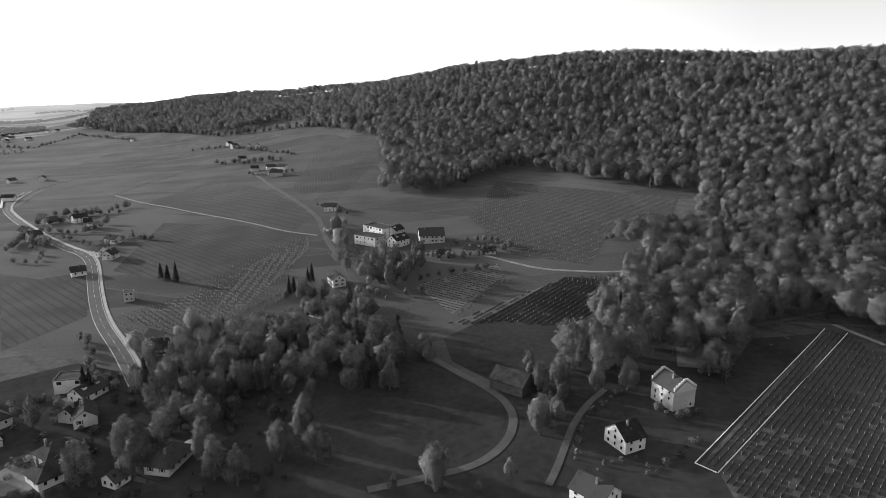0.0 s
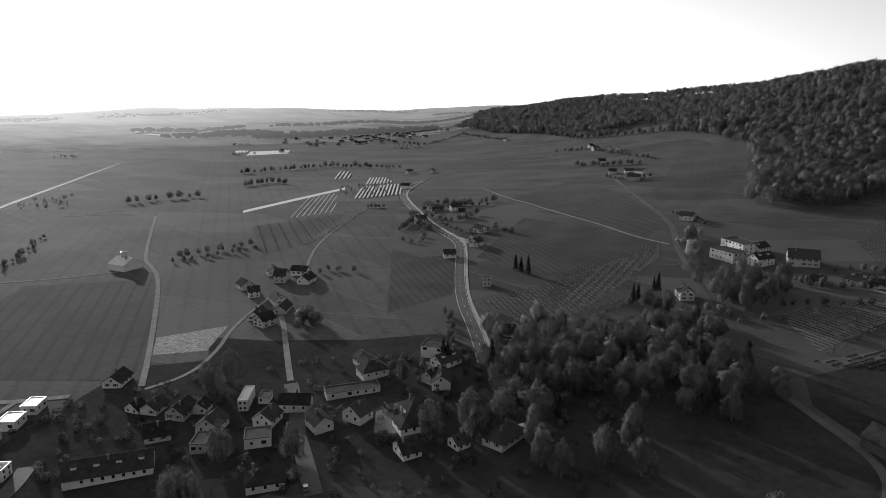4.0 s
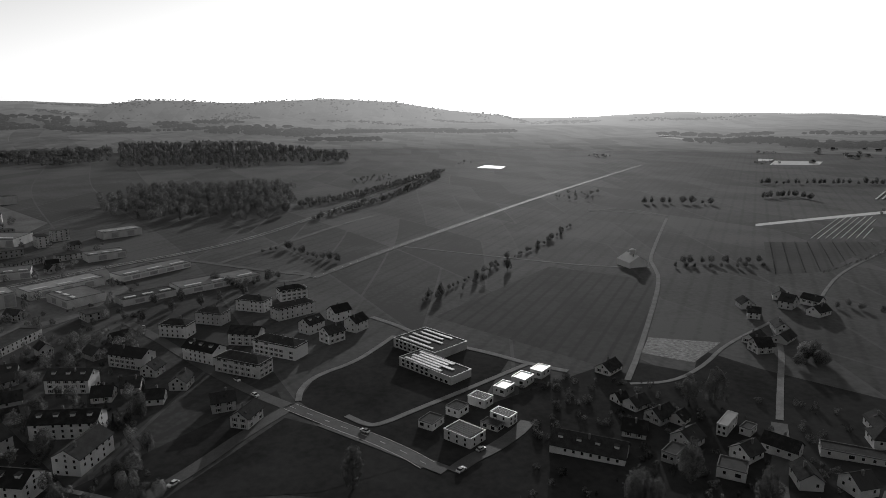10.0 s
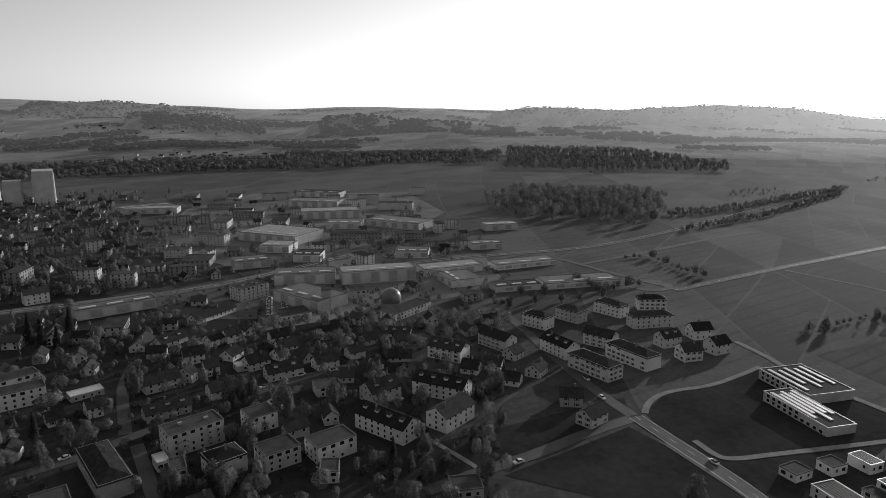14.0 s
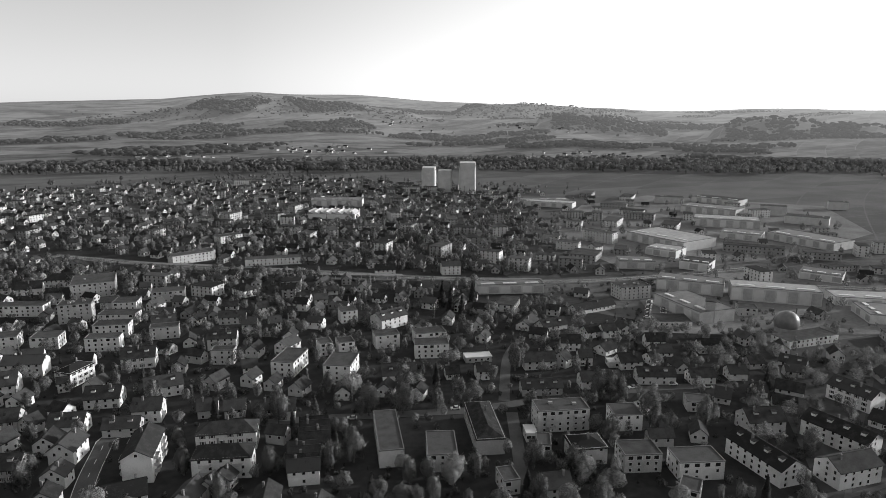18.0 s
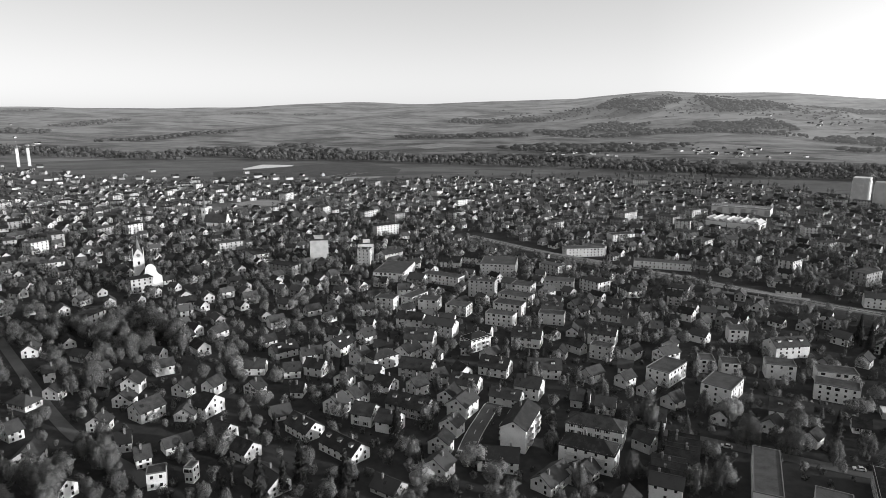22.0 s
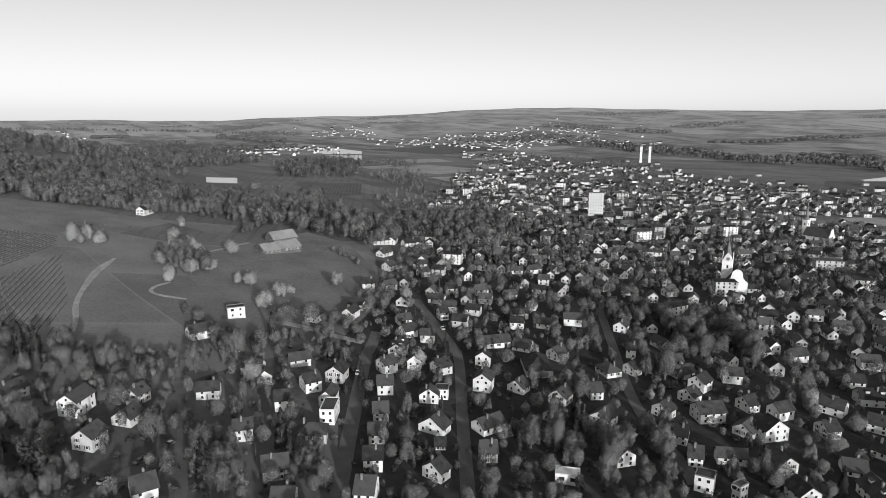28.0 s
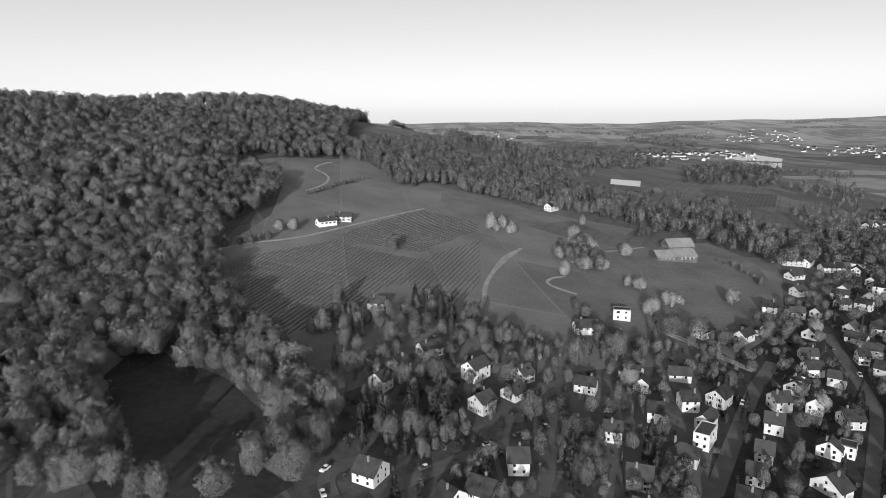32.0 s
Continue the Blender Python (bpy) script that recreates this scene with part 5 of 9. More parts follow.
field([(68.4, -1318.6), (0.7, -1414.9), (-37.8, -1417), (31.1, -1310.6)], PALE, "field", "pale dry field among green ones", 0.096)
field([(171.8, -948), (129.4, -999.8), (77.8, -941.5), (112.6, -875.2)], PALE, "field", "pale dry field among green ones", 0.108)
field([(32.8, -1855), (-71, -1959), (-186.8, -1799), (-114.5, -1702.5)], PALE, "field", "pale dry field among green ones", 0.060)
field([(17.6, -1315.8), (-31.5, -1344), (-63.9, -1313), (17.5, -1243.4)], PALE, "field", "pale dry field among green ones", 0.072)
field([(-1031.8, -2084.2), (-1218.6, -2093), (-1340, -1978.8), (-1084.9, -1938.7)], PALE, "field", "pale dry field among green ones", 0.084)
field([(-1389.3, -1313.9), (-1696.2, -1284.3), (-1789.2, -1086.6), (-1489.1, -1125.6)], PALE, "field", "pale dry field among green ones", 0.096)
field([(-182, -2291), (-315.5, -2344.6), (-401.1, -2255.8), (-244.4, -2166.4)], PALE, "field", "pale dry field among green ones", 0.108)
field([(-1267.8, -1680.3), (-1616.6, -1745.6), (-1605.9, -1545.4), (-1310.2, -1537.9)], PALE, "field", "pale dry field among green ones", 0.060)
field([(-2549.2, -1460.7), (-2599.6, -1243.3), (-2605.9, -1101.7), (-2524.1, -1303.5)], PALE, "field", "pale dry field among green ones", 0.072)
field([(-2267.9, -752.9), (-2400.5, -581.4), (-2338, -463.3), (-2196.7, -591.2)], PALE, "field", "pale dry field among green ones", 0.084)
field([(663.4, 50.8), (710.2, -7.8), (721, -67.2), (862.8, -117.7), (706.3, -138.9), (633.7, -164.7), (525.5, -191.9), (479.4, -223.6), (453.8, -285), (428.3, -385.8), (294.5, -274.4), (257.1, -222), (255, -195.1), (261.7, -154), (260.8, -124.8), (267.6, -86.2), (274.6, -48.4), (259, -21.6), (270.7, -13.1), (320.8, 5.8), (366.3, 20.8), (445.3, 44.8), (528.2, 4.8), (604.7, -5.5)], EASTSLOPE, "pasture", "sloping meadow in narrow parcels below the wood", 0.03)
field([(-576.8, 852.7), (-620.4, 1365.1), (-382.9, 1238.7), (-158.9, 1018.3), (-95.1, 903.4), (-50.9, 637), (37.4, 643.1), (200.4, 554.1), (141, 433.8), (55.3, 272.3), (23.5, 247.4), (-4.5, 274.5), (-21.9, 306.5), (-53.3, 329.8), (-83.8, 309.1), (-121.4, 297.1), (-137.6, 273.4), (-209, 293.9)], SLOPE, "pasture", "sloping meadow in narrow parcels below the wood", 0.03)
# the clearing in the wood: tree shade put into a dark ground cover
field([(312.5, 87.9), (318.1, 57.6), (283.5, 24.9), (237.1, 1.7), (200.8, -1.3), (185.3, 19), (192.6, 51.4), (237.6, 75.4)], MEADOW, "meadow", "dark meadow beside the village", 0.096)
field([(-81.7, 160.3), (-103.6, 220.6), (-93.4, 265.8), (-65.6, 319.7), (-10.3, 362.6), (14.4, 410.4), (88.8, 435.5), (128.6, 409.2), (132.4, 360.3), (81.1, 198.1)], MEADOW, "meadow", "dark meadow and gardens at the village edge", 0.025)
field([(-272.2, 221.4), (-240.3, 231.6), (-195.8, 254.3), (-163.9, 278.4), (-119, 260.5), (-103.1, 230.4), (-80, 160.7), (-176.5, 137.1)], MEADOW, "meadow", "dark meadow and gardens at the village edge", 0.025)
field([(-276.6, 16.4), (-303.7, 27), (-314.2, 47.1), (-347.1, 75.3), (-296.2, 125.6), (-211.2, 64), (-217.1, 52.1), (-248.6, 29.7)], MEADOW, "meadow", "dark meadow and gardens at the village edge", 0.025)
field([(-246.1, 90.2), (-268.6, 158.9), (-270.5, 180.1), (-156.9, 277.3), (-109.2, 202.3), (-207.6, -1.4), (-235, 5.4), (-211.4, 47.3)], MEADOW, "meadow", "dark meadow and gardens at the village edge", 0.025)
field([(28.1, 247.2), (64.3, 246), (91.4, 268), (122.7, 261), (146.2, 291.8), (179.9, 295.7), (85.2, 193), (89.2, 187.2), (88.1, 170.3), (-12.4, 173.4)], MEADOW, "meadow", "dark meadow and gardens at the village edge", 0.025)

sector = [(-r * math.sin(radians(a)), r * math.cos(radians(a))) for a, r in ((104, 215), (128, 160), (150, 160), (180, 160), (210, 160), (232, 175), (231, 330), (222, 560), (214, 800), (200, 900), (180, 920), (160, 900), (140, 700), (127, 430), (112, 400))]
field(sector, MEADOW, "gardens", "dark lawns and gardens between the houses of the town", 0.1)
field([(-330, -205), (-372, -215), (-420, -262), (-478, -262), (-560, -215), (-590, -120), (-500, -85), (-440, -105), (-385, -150)], YARD, "works_yard", "paved yards and car parks between industrial halls", 0.13)
field([(-470, -300), (-520, -400), (-600, -480), (-760, -560), (-930, -560), (-1010, -330), (-820, -215), (-620, -230), (-540, -255)], YARD, "works_yard", "paved yards and car parks between industrial halls", 0.13)

field([(-144, 194.7), (-140.8, 204.6), (-134.4, 202.1), (-125.2, 192.8), (-128, 182.3), (-135, 181)], YARD, "terrace", "pale paved terrace beside a house", 0.14)
field([(-153, 243.1), (-148.7, 247.7), (-140.3, 240.4), (-144.5, 233.8)], YARD, "terrace", "pale paved terrace beside a house", 0.14)

# ---- houses, from the nearest outwards ----
house(47, 175.4, 133, 11.5, 9.9, 4.0)
house(179.4, -48.7, 28, 7.0, 9.9, 4.0)
house(179.8, -60, 46, 9.1, 9.9, 4.9)
house(-94.4, -165, 48, 8.6, 7.2, 4.0)
house(159.8, -105.2, 44, 6.9, 9.0, 4.0)
house(145.1, -126.4, 36, 6.2, 9.9, 4.9)
house(-83.8, -179.8, 55, 11.8, 8.1, 4.0)
house(-9.4, -199.8, 138, 9.8, 8.1, 2.4)
house(-146.6, 137.2, 46, 12.2, 9.0, 3.2, "h")
house(199.7, -26.6, 48, 8.6, 9.9, 4.0)
house(-197.1, -44.6, 114, 10.5, 9.0, 3.7, "f")
house(-161.3, -124.2, 148, 8.5, 9.0, 4.9)
house(-151.6, -137.1, 152, 5.8, 9.0, 5.5, "f")
house(137.8, -151.7, 95, 5.4, 8.1, 4.0)
house(-65.1, -197.7, 41, 13.6, 8.1, 4.0)
house(194.4, -76.9, 76, 7.2, 9.0, 4.9)
house(31.2, -206.8, 129, 14.6, 9.0, 4.0)
house(104.2, -181.9, 29, 8.2, 5.0, 3.7, "f")
house(-116.1, 175.1, 58, 7.1, 9.0, 2.6)
house(-27.4, -208.6, 56, 7.9, 9.0, 4.9)
house(177.4, -114, 57, 8.4, 9.0, 4.0)
house(157.8, -140.8, 46, 6.6, 8.1, 4.9)
house(-73.7, -199.7, 40, 6.4, 7.2, 4.0)
house(63.9, 205.9, 26, 8.6, 10.8, 4.9)
house(-194.4, -93.5, 111, 6.7, 9.0, 4.6, "f")
house(-79.2, -201.5, 37, 5.4, 7.2, 4.0)
house(-49.6, -211.6, 163, 14.4, 9.0, 4.9)
house(133.1, -174.5, 46, 5.9, 8.1, 4.0)
house(57.1, -213.1, 74, 4.3, 3.1, 6.0, "f")
house(67.9, -211, 12, 6.1, 5.8, 6.0, "f")
house(-147, -166.2, 52, 17.6, 10.8, 6.9, "f")
house(150.3, -167.5, 46, 3.9, 5.4, 2.0)
house(-83, -210, 145, 20.0, 9.9, 8.3, "h", pitch=0.6)
house(-30.3, -224.7, 62, 6.8, 8.1, 5.3)
house(5.9, -226.8, 132, 18.3, 9.0, 4.0)
house(96.4, -206.3, 150, 6.1, 8.1, 4.0)
house(-197.9, 116.4, 50, 27.4, 10.8, 3.2)
house(-168.8, 155.7, 44, 9.4, 8.7, 3.7, "f")
house(170.6, -154.3, 47, 5.9, 8.1, 4.0)
house(-179.3, -144.6, 43, 9.1, 5.4, 6.0, "f")
house(-188.8, -132.2, 146, 12.8, 10.8, 7.0, "h", pitch=0.45)
house(-199, -116.5, 143, 13.7, 10.8, 7.0, "f")
house(41.6, -228, 140, 7.8, 8.1, 4.0)
house(187.2, -137, 47, 10.9, 8.1, 4.0, "h")
house(-210.1, -100.2, 143, 16.4, 10.8, 7.0, "f")
house(-138.4, -187.4, 58, 32.5, 9.0, 7.0, "f")
house(-184.5, 143.2, 122, 9.4, 5.4, 3.7, "f")
house(-123.4, 198.4, 85, 7.3, 9.0, 2.6)
house(-221.9, 75.6, 33, 13.1, 9.6, 4.0, "f", "solar")
house(159.9, -175.1, 104, 6.8, 10.8, 3.2)
house(205.5, -119.1, 62, 6.6, 7.2, 4.9)
house(-146.9, 186.7, 87, 7.7, 9.0, 3.9)
house(-62.5, -230.7, 60, 21.0, 9.9, 9.8)
house(77.1, -226.3, 24, 5.0, 8.1, 4.0)
house(145.9, -191.3, 77, 11.0, 8.1, 3.2)
house(-36.6, -239.2, 53, 6.9, 8.1, 4.9)
house(-184.9, -156.1, 143, 4.2, 7.2, 3.7, "f")
house(-172.7, -169.8, 55, 32.0, 10.8, 7.0, "h", pitch=0.45)
house(-176.7, 168.4, 106, 8.7, 8.1, 3.2)
house(-227.8, 89.3, 36, 8.2, 5.0, 2.1, "f")
house(-12.3, -244.9, 150, 9.1, 9.0, 4.9)
house(21.5, -244.4, 129, 14.0, 9.0, 4.0)
house(-92.4, -228, 148, 22.0, 9.9, 7.6, "h", pitch=0.6)
house(-237.3, 66.4, 130, 8.5, 7.0, 3.0, "f")
house(-192.1, 154.7, 112, 9.3, 9.0, 3.2)
house(182.1, -167.1, 48, 6.0, 8.1, 4.0)
house(195.4, -151.9, 130, 11.5, 5.8, 6.0, "f", "solar")
house(-232.4, -85.4, 67, 26.3, 10.8, 6.8)
house(236.1, -77.1, 122, 8.6, 8.1, 4.9)
house(-205.2, 140.6, 50, 9.0, 9.0, 2.6)
house(52.5, -243.4, 143, 8.0, 8.1, 4.0)
house(-230.9, 95.4, 34, 9.3, 6.2, 4.0, "f", "solar")
house(29.9, 249, 143, 15.2, 11, 4, "g", "barn")
house(90, 235, 112, 12.4, 10.4, 7.6, "g", "castle")
house(-2.6, -252.4, 153, 8.9, 9.0, 5.3)
house(131.6, -216.4, 83, 5.3, 7.2, 3.2)
house(87.1, -238.4, 14, 4.9, 8.1, 4.0)
house(-202.5, -155.1, 146, 21.3, 10.8, 9.3, "f")
house(-247.3, -62.7, 156, 19.1, 10.8, 6.8)
house(-244.1, 79.7, 126, 7.3, 6.7, 3.7, "f")
house(116, -229.6, 91, 9.2, 8.1, 4.0)
house(214.8, -144, 55, 7.6, 8.1, 4.9)
house(-21.7, -258.9, 145, 19.1, 9.9, 4.9)
house(-43.9, -256.3, 52, 11.8, 9.0, 6.0)
house(-163.1, 203.9, 49, 22.8, 7.1, 2.6, "f")
house(243.9, -93.7, 121, 8.6, 8.1, 3.2)
house(-262.2, -5.4, 148, 11.7, 8.1, 4.9)
house(32.6, -260.3, 23, 7.7, 8.1, 2.4)
house(-223.1, -138.1, 143, 11.6, 10.8, 7.0, "f")
house(178.8, -192.4, 128, 5.6, 8.1, 4.0)
house(9.3, -263, 54, 7.6, 9.0, 4.9)
house(-212, 156.4, 109, 10.3, 8.1, 3.2)
house(-191.1, 181.6, 118, 6.4, 4.3, 2.9, "f")
house(-196.2, 176, 124, 13.9, 3.9, 4.4, "f")
house(-207.8, 162.7, 117, 6.3, 6.3, 2.6)
house(262.3, -39.8, 134, 7.3, 8.1, 4.9)
house(-121.9, -235.6, 148, 6.2, 9.0, 4.9)
house(-249.5, 92.1, 36, 8.9, 6.7, 3.7, "f", "solar")
house(177.7, -199.5, 128, 6.1, 5.6, 4.6, "f")
house(-39.8, -267.4, 56, 8.8, 8.1, 4.9)
house(198.1, -184.7, 49, 6.8, 8.1, 4.9)
house(1.5, -271.4, 50, 9.3, 9.0, 4.9)
house(70.4, -262.7, 85, 8.0, 8.1, 3.2)
house(-116.3, -245.9, 151, 9.3, 8.1, 2.9)
house(139.2, -234, 97, 8.0, 8.1, 4.0)
house(-65.1, -264.9, 148, 13.5, 8.1, 4.0)
house(-225.3, 153.9, 108, 8.9, 7.2, 2.6)
house(61.9, -266.1, 146, 6.1, 10.8, 5.3)
house(-106.1, -252, 151, 8.2, 8.1, 4.0)
house(101.3, -254.5, 83, 5.7, 8.1, 4.0)
house(243.2, -126.5, 53, 9.1, 7.2, 4.0)
house(221.3, -162.1, 74, 7.1, 8.1, 4.9)
house(-232.1, 150.1, 98, 5.0, 7.2, 1.9)
house(264.1, -82.9, 125, 11.1, 8.1, 6.0)
house(-97.4, -259.5, 152, 7.7, 9.0, 4.0)
house(-166, 222.3, 59, 12.3, 9.0, 3.9, "h")
house(258, -103.2, 111, 6.8, 8.1, 4.0)
house(170.5, -219.5, 117, 8.6, 8.1, 6.0)
house(-257.1, 106.1, 127, 8.1, 6.1, 3.7, "f")
house(86.6, -264.6, 50, 11.2, 9.0, 4.9)
house(158.4, -229.7, 97, 6.8, 8.1, 3.2)
house(-278.8, -15.2, 97, 9.8, 8.1, 4.9)
house(-241.4, -141.5, 17, 9.7, 8.1, 4.0)
house(275.5, -50.3, 131, 7.4, 8.1, 4.9)
house(-262.4, -99.5, 145, 15.5, 10.8, 6.0)
house(-26.7, -279.4, 31, 7.3, 8.1, 4.9)
house(131.5, -249.5, 52, 5.7, 8.1, 4.0)
house(-77.3, -271.4, 148, 11.2, 9.9, 6.0)
house(26.7, -282, 168, 5.3, 8.1, 3.2)
house(-273.8, -73.5, 79, 25.5, 10.8, 6.8)
house(-49.2, -279.3, 148, 13.1, 9.9, 4.9)
house(221.7, -177.3, 122, 9.4, 8.1, 4.9)
house(-12.6, -284.2, 141, 9.0, 8.1, 4.0)
house(-222.5, -182.2, 144, 18.6, 8.1, 4.0)
house(46.2, -285.1, 53, 6.0, 8.1, 4.0)
house(-263.8, 118.2, 126, 8.6, 7.1, 3.7, "f")
house(-261.7, -126.4, 130, 9.9, 9.0, 4.6, "f")
house(6.3, -291.2, 60, 7.7, 7.2, 4.9)
house(213.4, -200.3, 80, 7.0, 8.1, 4.9)
house(-38.1, -291, 24, 5.8, 8.1, 4.0)
house(195.7, -218.9, 75, 7.6, 8.1, 4.0)
house(99, -276.6, 76, 6.0, 8.1, 4.0)
house(-152.5, 254, 13, 11.1, 9.0, 5.5, "f")
house(77.4, -286.8, 64, 6.2, 8.1, 4.0)
house(-294.8, -43.9, 84, 7.7, 8.1, 3.2)
house(-181.8, -236.4, 146, 15.8, 10.8, 4.9)
house(-7.9, -298.4, 157, 7.2, 8.1, 4.0)
house(290.7, -67.9, 108, 10.7, 8.1, 4.0)
house(-269.8, 129.9, 126, 8.5, 6.3, 3.7, "f")
house(-49.7, 296.1, 73, 10.2, 10.8, 3.2)
house(-203.8, -222.6, 148, 6.5, 7.2, 3.2)
house(-249.7, -169.5, 144, 18.5, 9.0, 4.4)
house(-28.7, -300.8, 153, 15.8, 9.9, 4.9)
house(-214.7, -212.9, 148, 5.9, 8.1, 4.9)
house(-291.1, 83.1, 29, 36.1, 14, 4, "f", "school")
house(-0.5, -303.6, 48, 5.7, 7.2, 3.2)
house(-278.4, -122.6, 111, 6.5, 9.0, 3.2)
house(166.1, -255.5, 134, 19.4, 12.6, 4.0, "h")
house(-67.5, -298.8, 148, 14.4, 10.8, 4.9)
house(188.2, -241.7, 121, 5.9, 7.2, 4.9)
house(31.4, -305, 4, 7.9, 8.1, 4.0)
house(20, -306.3, 151, 9.5, 8.1, 4.9)
house(-90.7, -293.6, 166, 15.9, 9.9, 5.3)
house(-165.1, -261, 42, 17.6, 13.5, 7.7, "f")
house(100.5, -293.1, 83, 7.8, 8.1, 4.9)
house(-263.5, 163, 119, 11.2, 8.1, 2.6)
house(139.2, -277.8, 152, 10.5, 8.1, 3.2, "h")
house(-309.3, -34.4, 165, 10.4, 8.1, 4.0)
house(-304.5, -66.5, 85, 8.6, 9.0, 3.2)
house(-11.9, -313.1, 30, 14.4, 9.0, 6.8, "h")
house(49.2, -310.4, 174, 9.5, 8.1, 4.0)
house(-274.8, -154.9, 138, 17.8, 9.0, 4.4)
house(225.9, -220.3, 125, 12.5, 8.1, 4.0)
house(131.3, -287, 79, 5.7, 7.2, 4.0)
house(-129.4, 288.5, 15, 5.3, 8.1, 4.0)
house(-311.8, -55.8, 84, 8.1, 9.0, 3.2)
house(-1.1, -318, 51, 7.6, 8.1, 6.0)
house(-297.3, -114.8, 137, 4.7, 8.1, 3.2)
house(-148.7, -282.5, 39, 19.7, 11.7, 7.6, "f")
house(-319.4, -6.4, 51, 26.4, 10.8, 7.6, "h", pitch=0.45)
house(-246.4, -203.9, 145, 15.9, 9.0, 4.9)
house(112.5, -301.4, 65, 9.6, 8.1, 3.2)
house(-38.9, -320.1, 45, 8.1, 7.2, 4.0)
house(167.3, -276.5, 85, 8.6, 8.1, 4.0)
house(-291.5, -140.3, 142, 12.0, 8.1, 4.0)
house(-257.1, -197, 3, 5.4, 8.1, 4.9)
house(23.6, -324.2, 15, 10.4, 8.1, 4.9)
house(-229.4, -230.8, 148, 13.9, 7.2, 2.8, "f")
house(-26.4, -325.1, 46, 11.4, 9.0, 4.9)
house(-311.5, -106.5, 106, 11.7, 8.1, 2.4)
house(-268.2, -191.4, 140, 6.7, 8.1, 4.9)
house(-277.1, -180, 139, 5.9, 7.2, 2.8, "f")
house(120.8, -307.6, 47, 9.9, 7.2, 4.9)
house(-13.7, -330.5, 174, 9.4, 8.1, 5.3)
house(-281.5, -174, 148, 11.5, 9.0, 4.4)
house(-320.8, -82.4, 75, 19.8, 10.8, 6.8)
house(-57.2, -326.5, 166, 4.9, 5.4, 4.9)
house(186.8, -273.8, 19, 9.4, 9.0, 2.4)
house(-215.9, -252.2, 143, 18.1, 9.9, 7.7, "f")
house(-329.1, -49.2, 155, 8.6, 8.1, 4.0)
house(199.2, -267, 58, 13.5, 8.1, 3.2)
house(-322.4, 89.6, 29, 31.8, 24.2, 4.6, "f", "school")
house(-308.8, -131.1, 139, 8.6, 8.1, 4.0)
house(38.5, -333.4, 33, 12.6, 9.0, 4.0)
house(9.2, -336, 55, 14.7, 10.8, 5.3)
house(-64.4, 332, 145, 11.1, 7.2, 2.4)
house(-127.9, -313.4, 140, 11.4, 6.6, 7.7, "f")
house(142.2, -307.9, 26, 4.8, 7.2, 4.9)
house(-339.1, 12.1, 48, 27.7, 10.8, 7.6, "h", pitch=0.45)
house(-183.6, -285.9, 159, 8.7, 9.0, 7.0, "f")
house(-174.3, -291.7, 161, 7.1, 9.0, 7.0, "f")
house(303, -155.1, 83, 11.2, 8.1, 4.0)
house(239.9, -241.6, 75, 7.6, 8.1, 4.0)
house(-63.9, -334.5, 33, 14.7, 9.0, 7.6, "h", pitch=0.45)
house(-295.8, -169.1, 162, 5.9, 8.1, 3.2)
house(-34.5, -341, 160, 15.6, 12.6, 6.0)
house(-342.2, -25.8, 48, 20.4, 9.9, 6.8)
house(-159.4, -304.5, 24, 12.2, 8.1, 6.0)
house(-206.7, -280.1, 155, 13.4, 9.9, 7.6, "f")
house(-289.8, -193.5, 178, 9.8, 8.1, 3.2)
house(-344.4, -60.5, 56, 20.8, 9.9, 6.8)
house(-94, -337.6, 154, 15.8, 10.8, 6.0)
house(-5.1, -350.6, 35, 8.1, 9.0, 4.9)
house(-280.8, -210.4, 134, 10.3, 9.0, 4.9)
house(-350.7, 40.9, 120, 11.1, 9.0, 6.0)
house(-228.7, -269.1, 154, 17.5, 9.9, 6.9, "f")
house(350.5, -51.9, 63, 9.4, 8.1, 4.0)
house(-310.8, -173, 143, 10.8, 9.0, 2.4)
house(-259.3, 248.6, 82, 8.9, 9.0, 4.0)
house(255.2, -253.2, 64, 7.9, 7.2, 3.2)
house(289.1, -217.1, 113, 10.4, 7.2, 4.0)
house(-361.8, -4.8, 66, 16.9, 9.9, 6.8)
house(-137.3, -336.2, 148, 15.0, 10.8, 6.8)
house(-48.4, -361, 148, 18.4, 9.9, 6.8)
house(-318.6, -181.6, 138, 10.0, 9.0, 4.9)
house(317.4, -184.6, 65, 9.3, 5.7, 6.0, "f")
house(-348.4, -118.9, 97, 12.5, 8.1, 2.4)
house(-365.3, 56.7, 131, 11.1, 9.0, 6.0)
house(-334.3, -158.8, 135, 10.3, 9.0, 4.0)
house(246.7, -277.4, 63, 5.0, 7.2, 4.9)
house(-370.4, 31.5, 129, 12.3, 9.0, 6.0)
house(-272.4, 256.1, 115, 12.5, 7.2, 2.4)
house(-306.4, -215.7, 162, 8.5, 8.1, 4.0)
house(-32.4, -374.2, 154, 15.8, 9.9, 6.8)
house(-314.2, -209, 148, 8.0, 8.1, 4.9)
house(164.8, -341.8, 102, 8.1, 7.2, 4.0)
house(-266.5, 270.5, 115, 12.8, 7.2, 2.4)
house(-229.3, -307.4, 1, 19.5, 11.7, 6.8)
house(-300.7, -239.5, 163, 16.8, 9.0, 3.2)
house(-87.3, -374.7, 148, 17.5, 8.1, 7.6, "f")
house(-291.9, -251.1, 23, 16.9, 9.0, 3.2)
house(-160.5, -351.8, 148, 8.4, 9.0, 6.0)
house(-173.9, -346.8, 166, 6.8, 8.1, 5.3)
house(-386.6, -42.8, 63, 17.0, 9.9, 7.6, "h", pitch=0.45)
house(-388.2, 50, 117, 11.9, 9.0, 6.0)
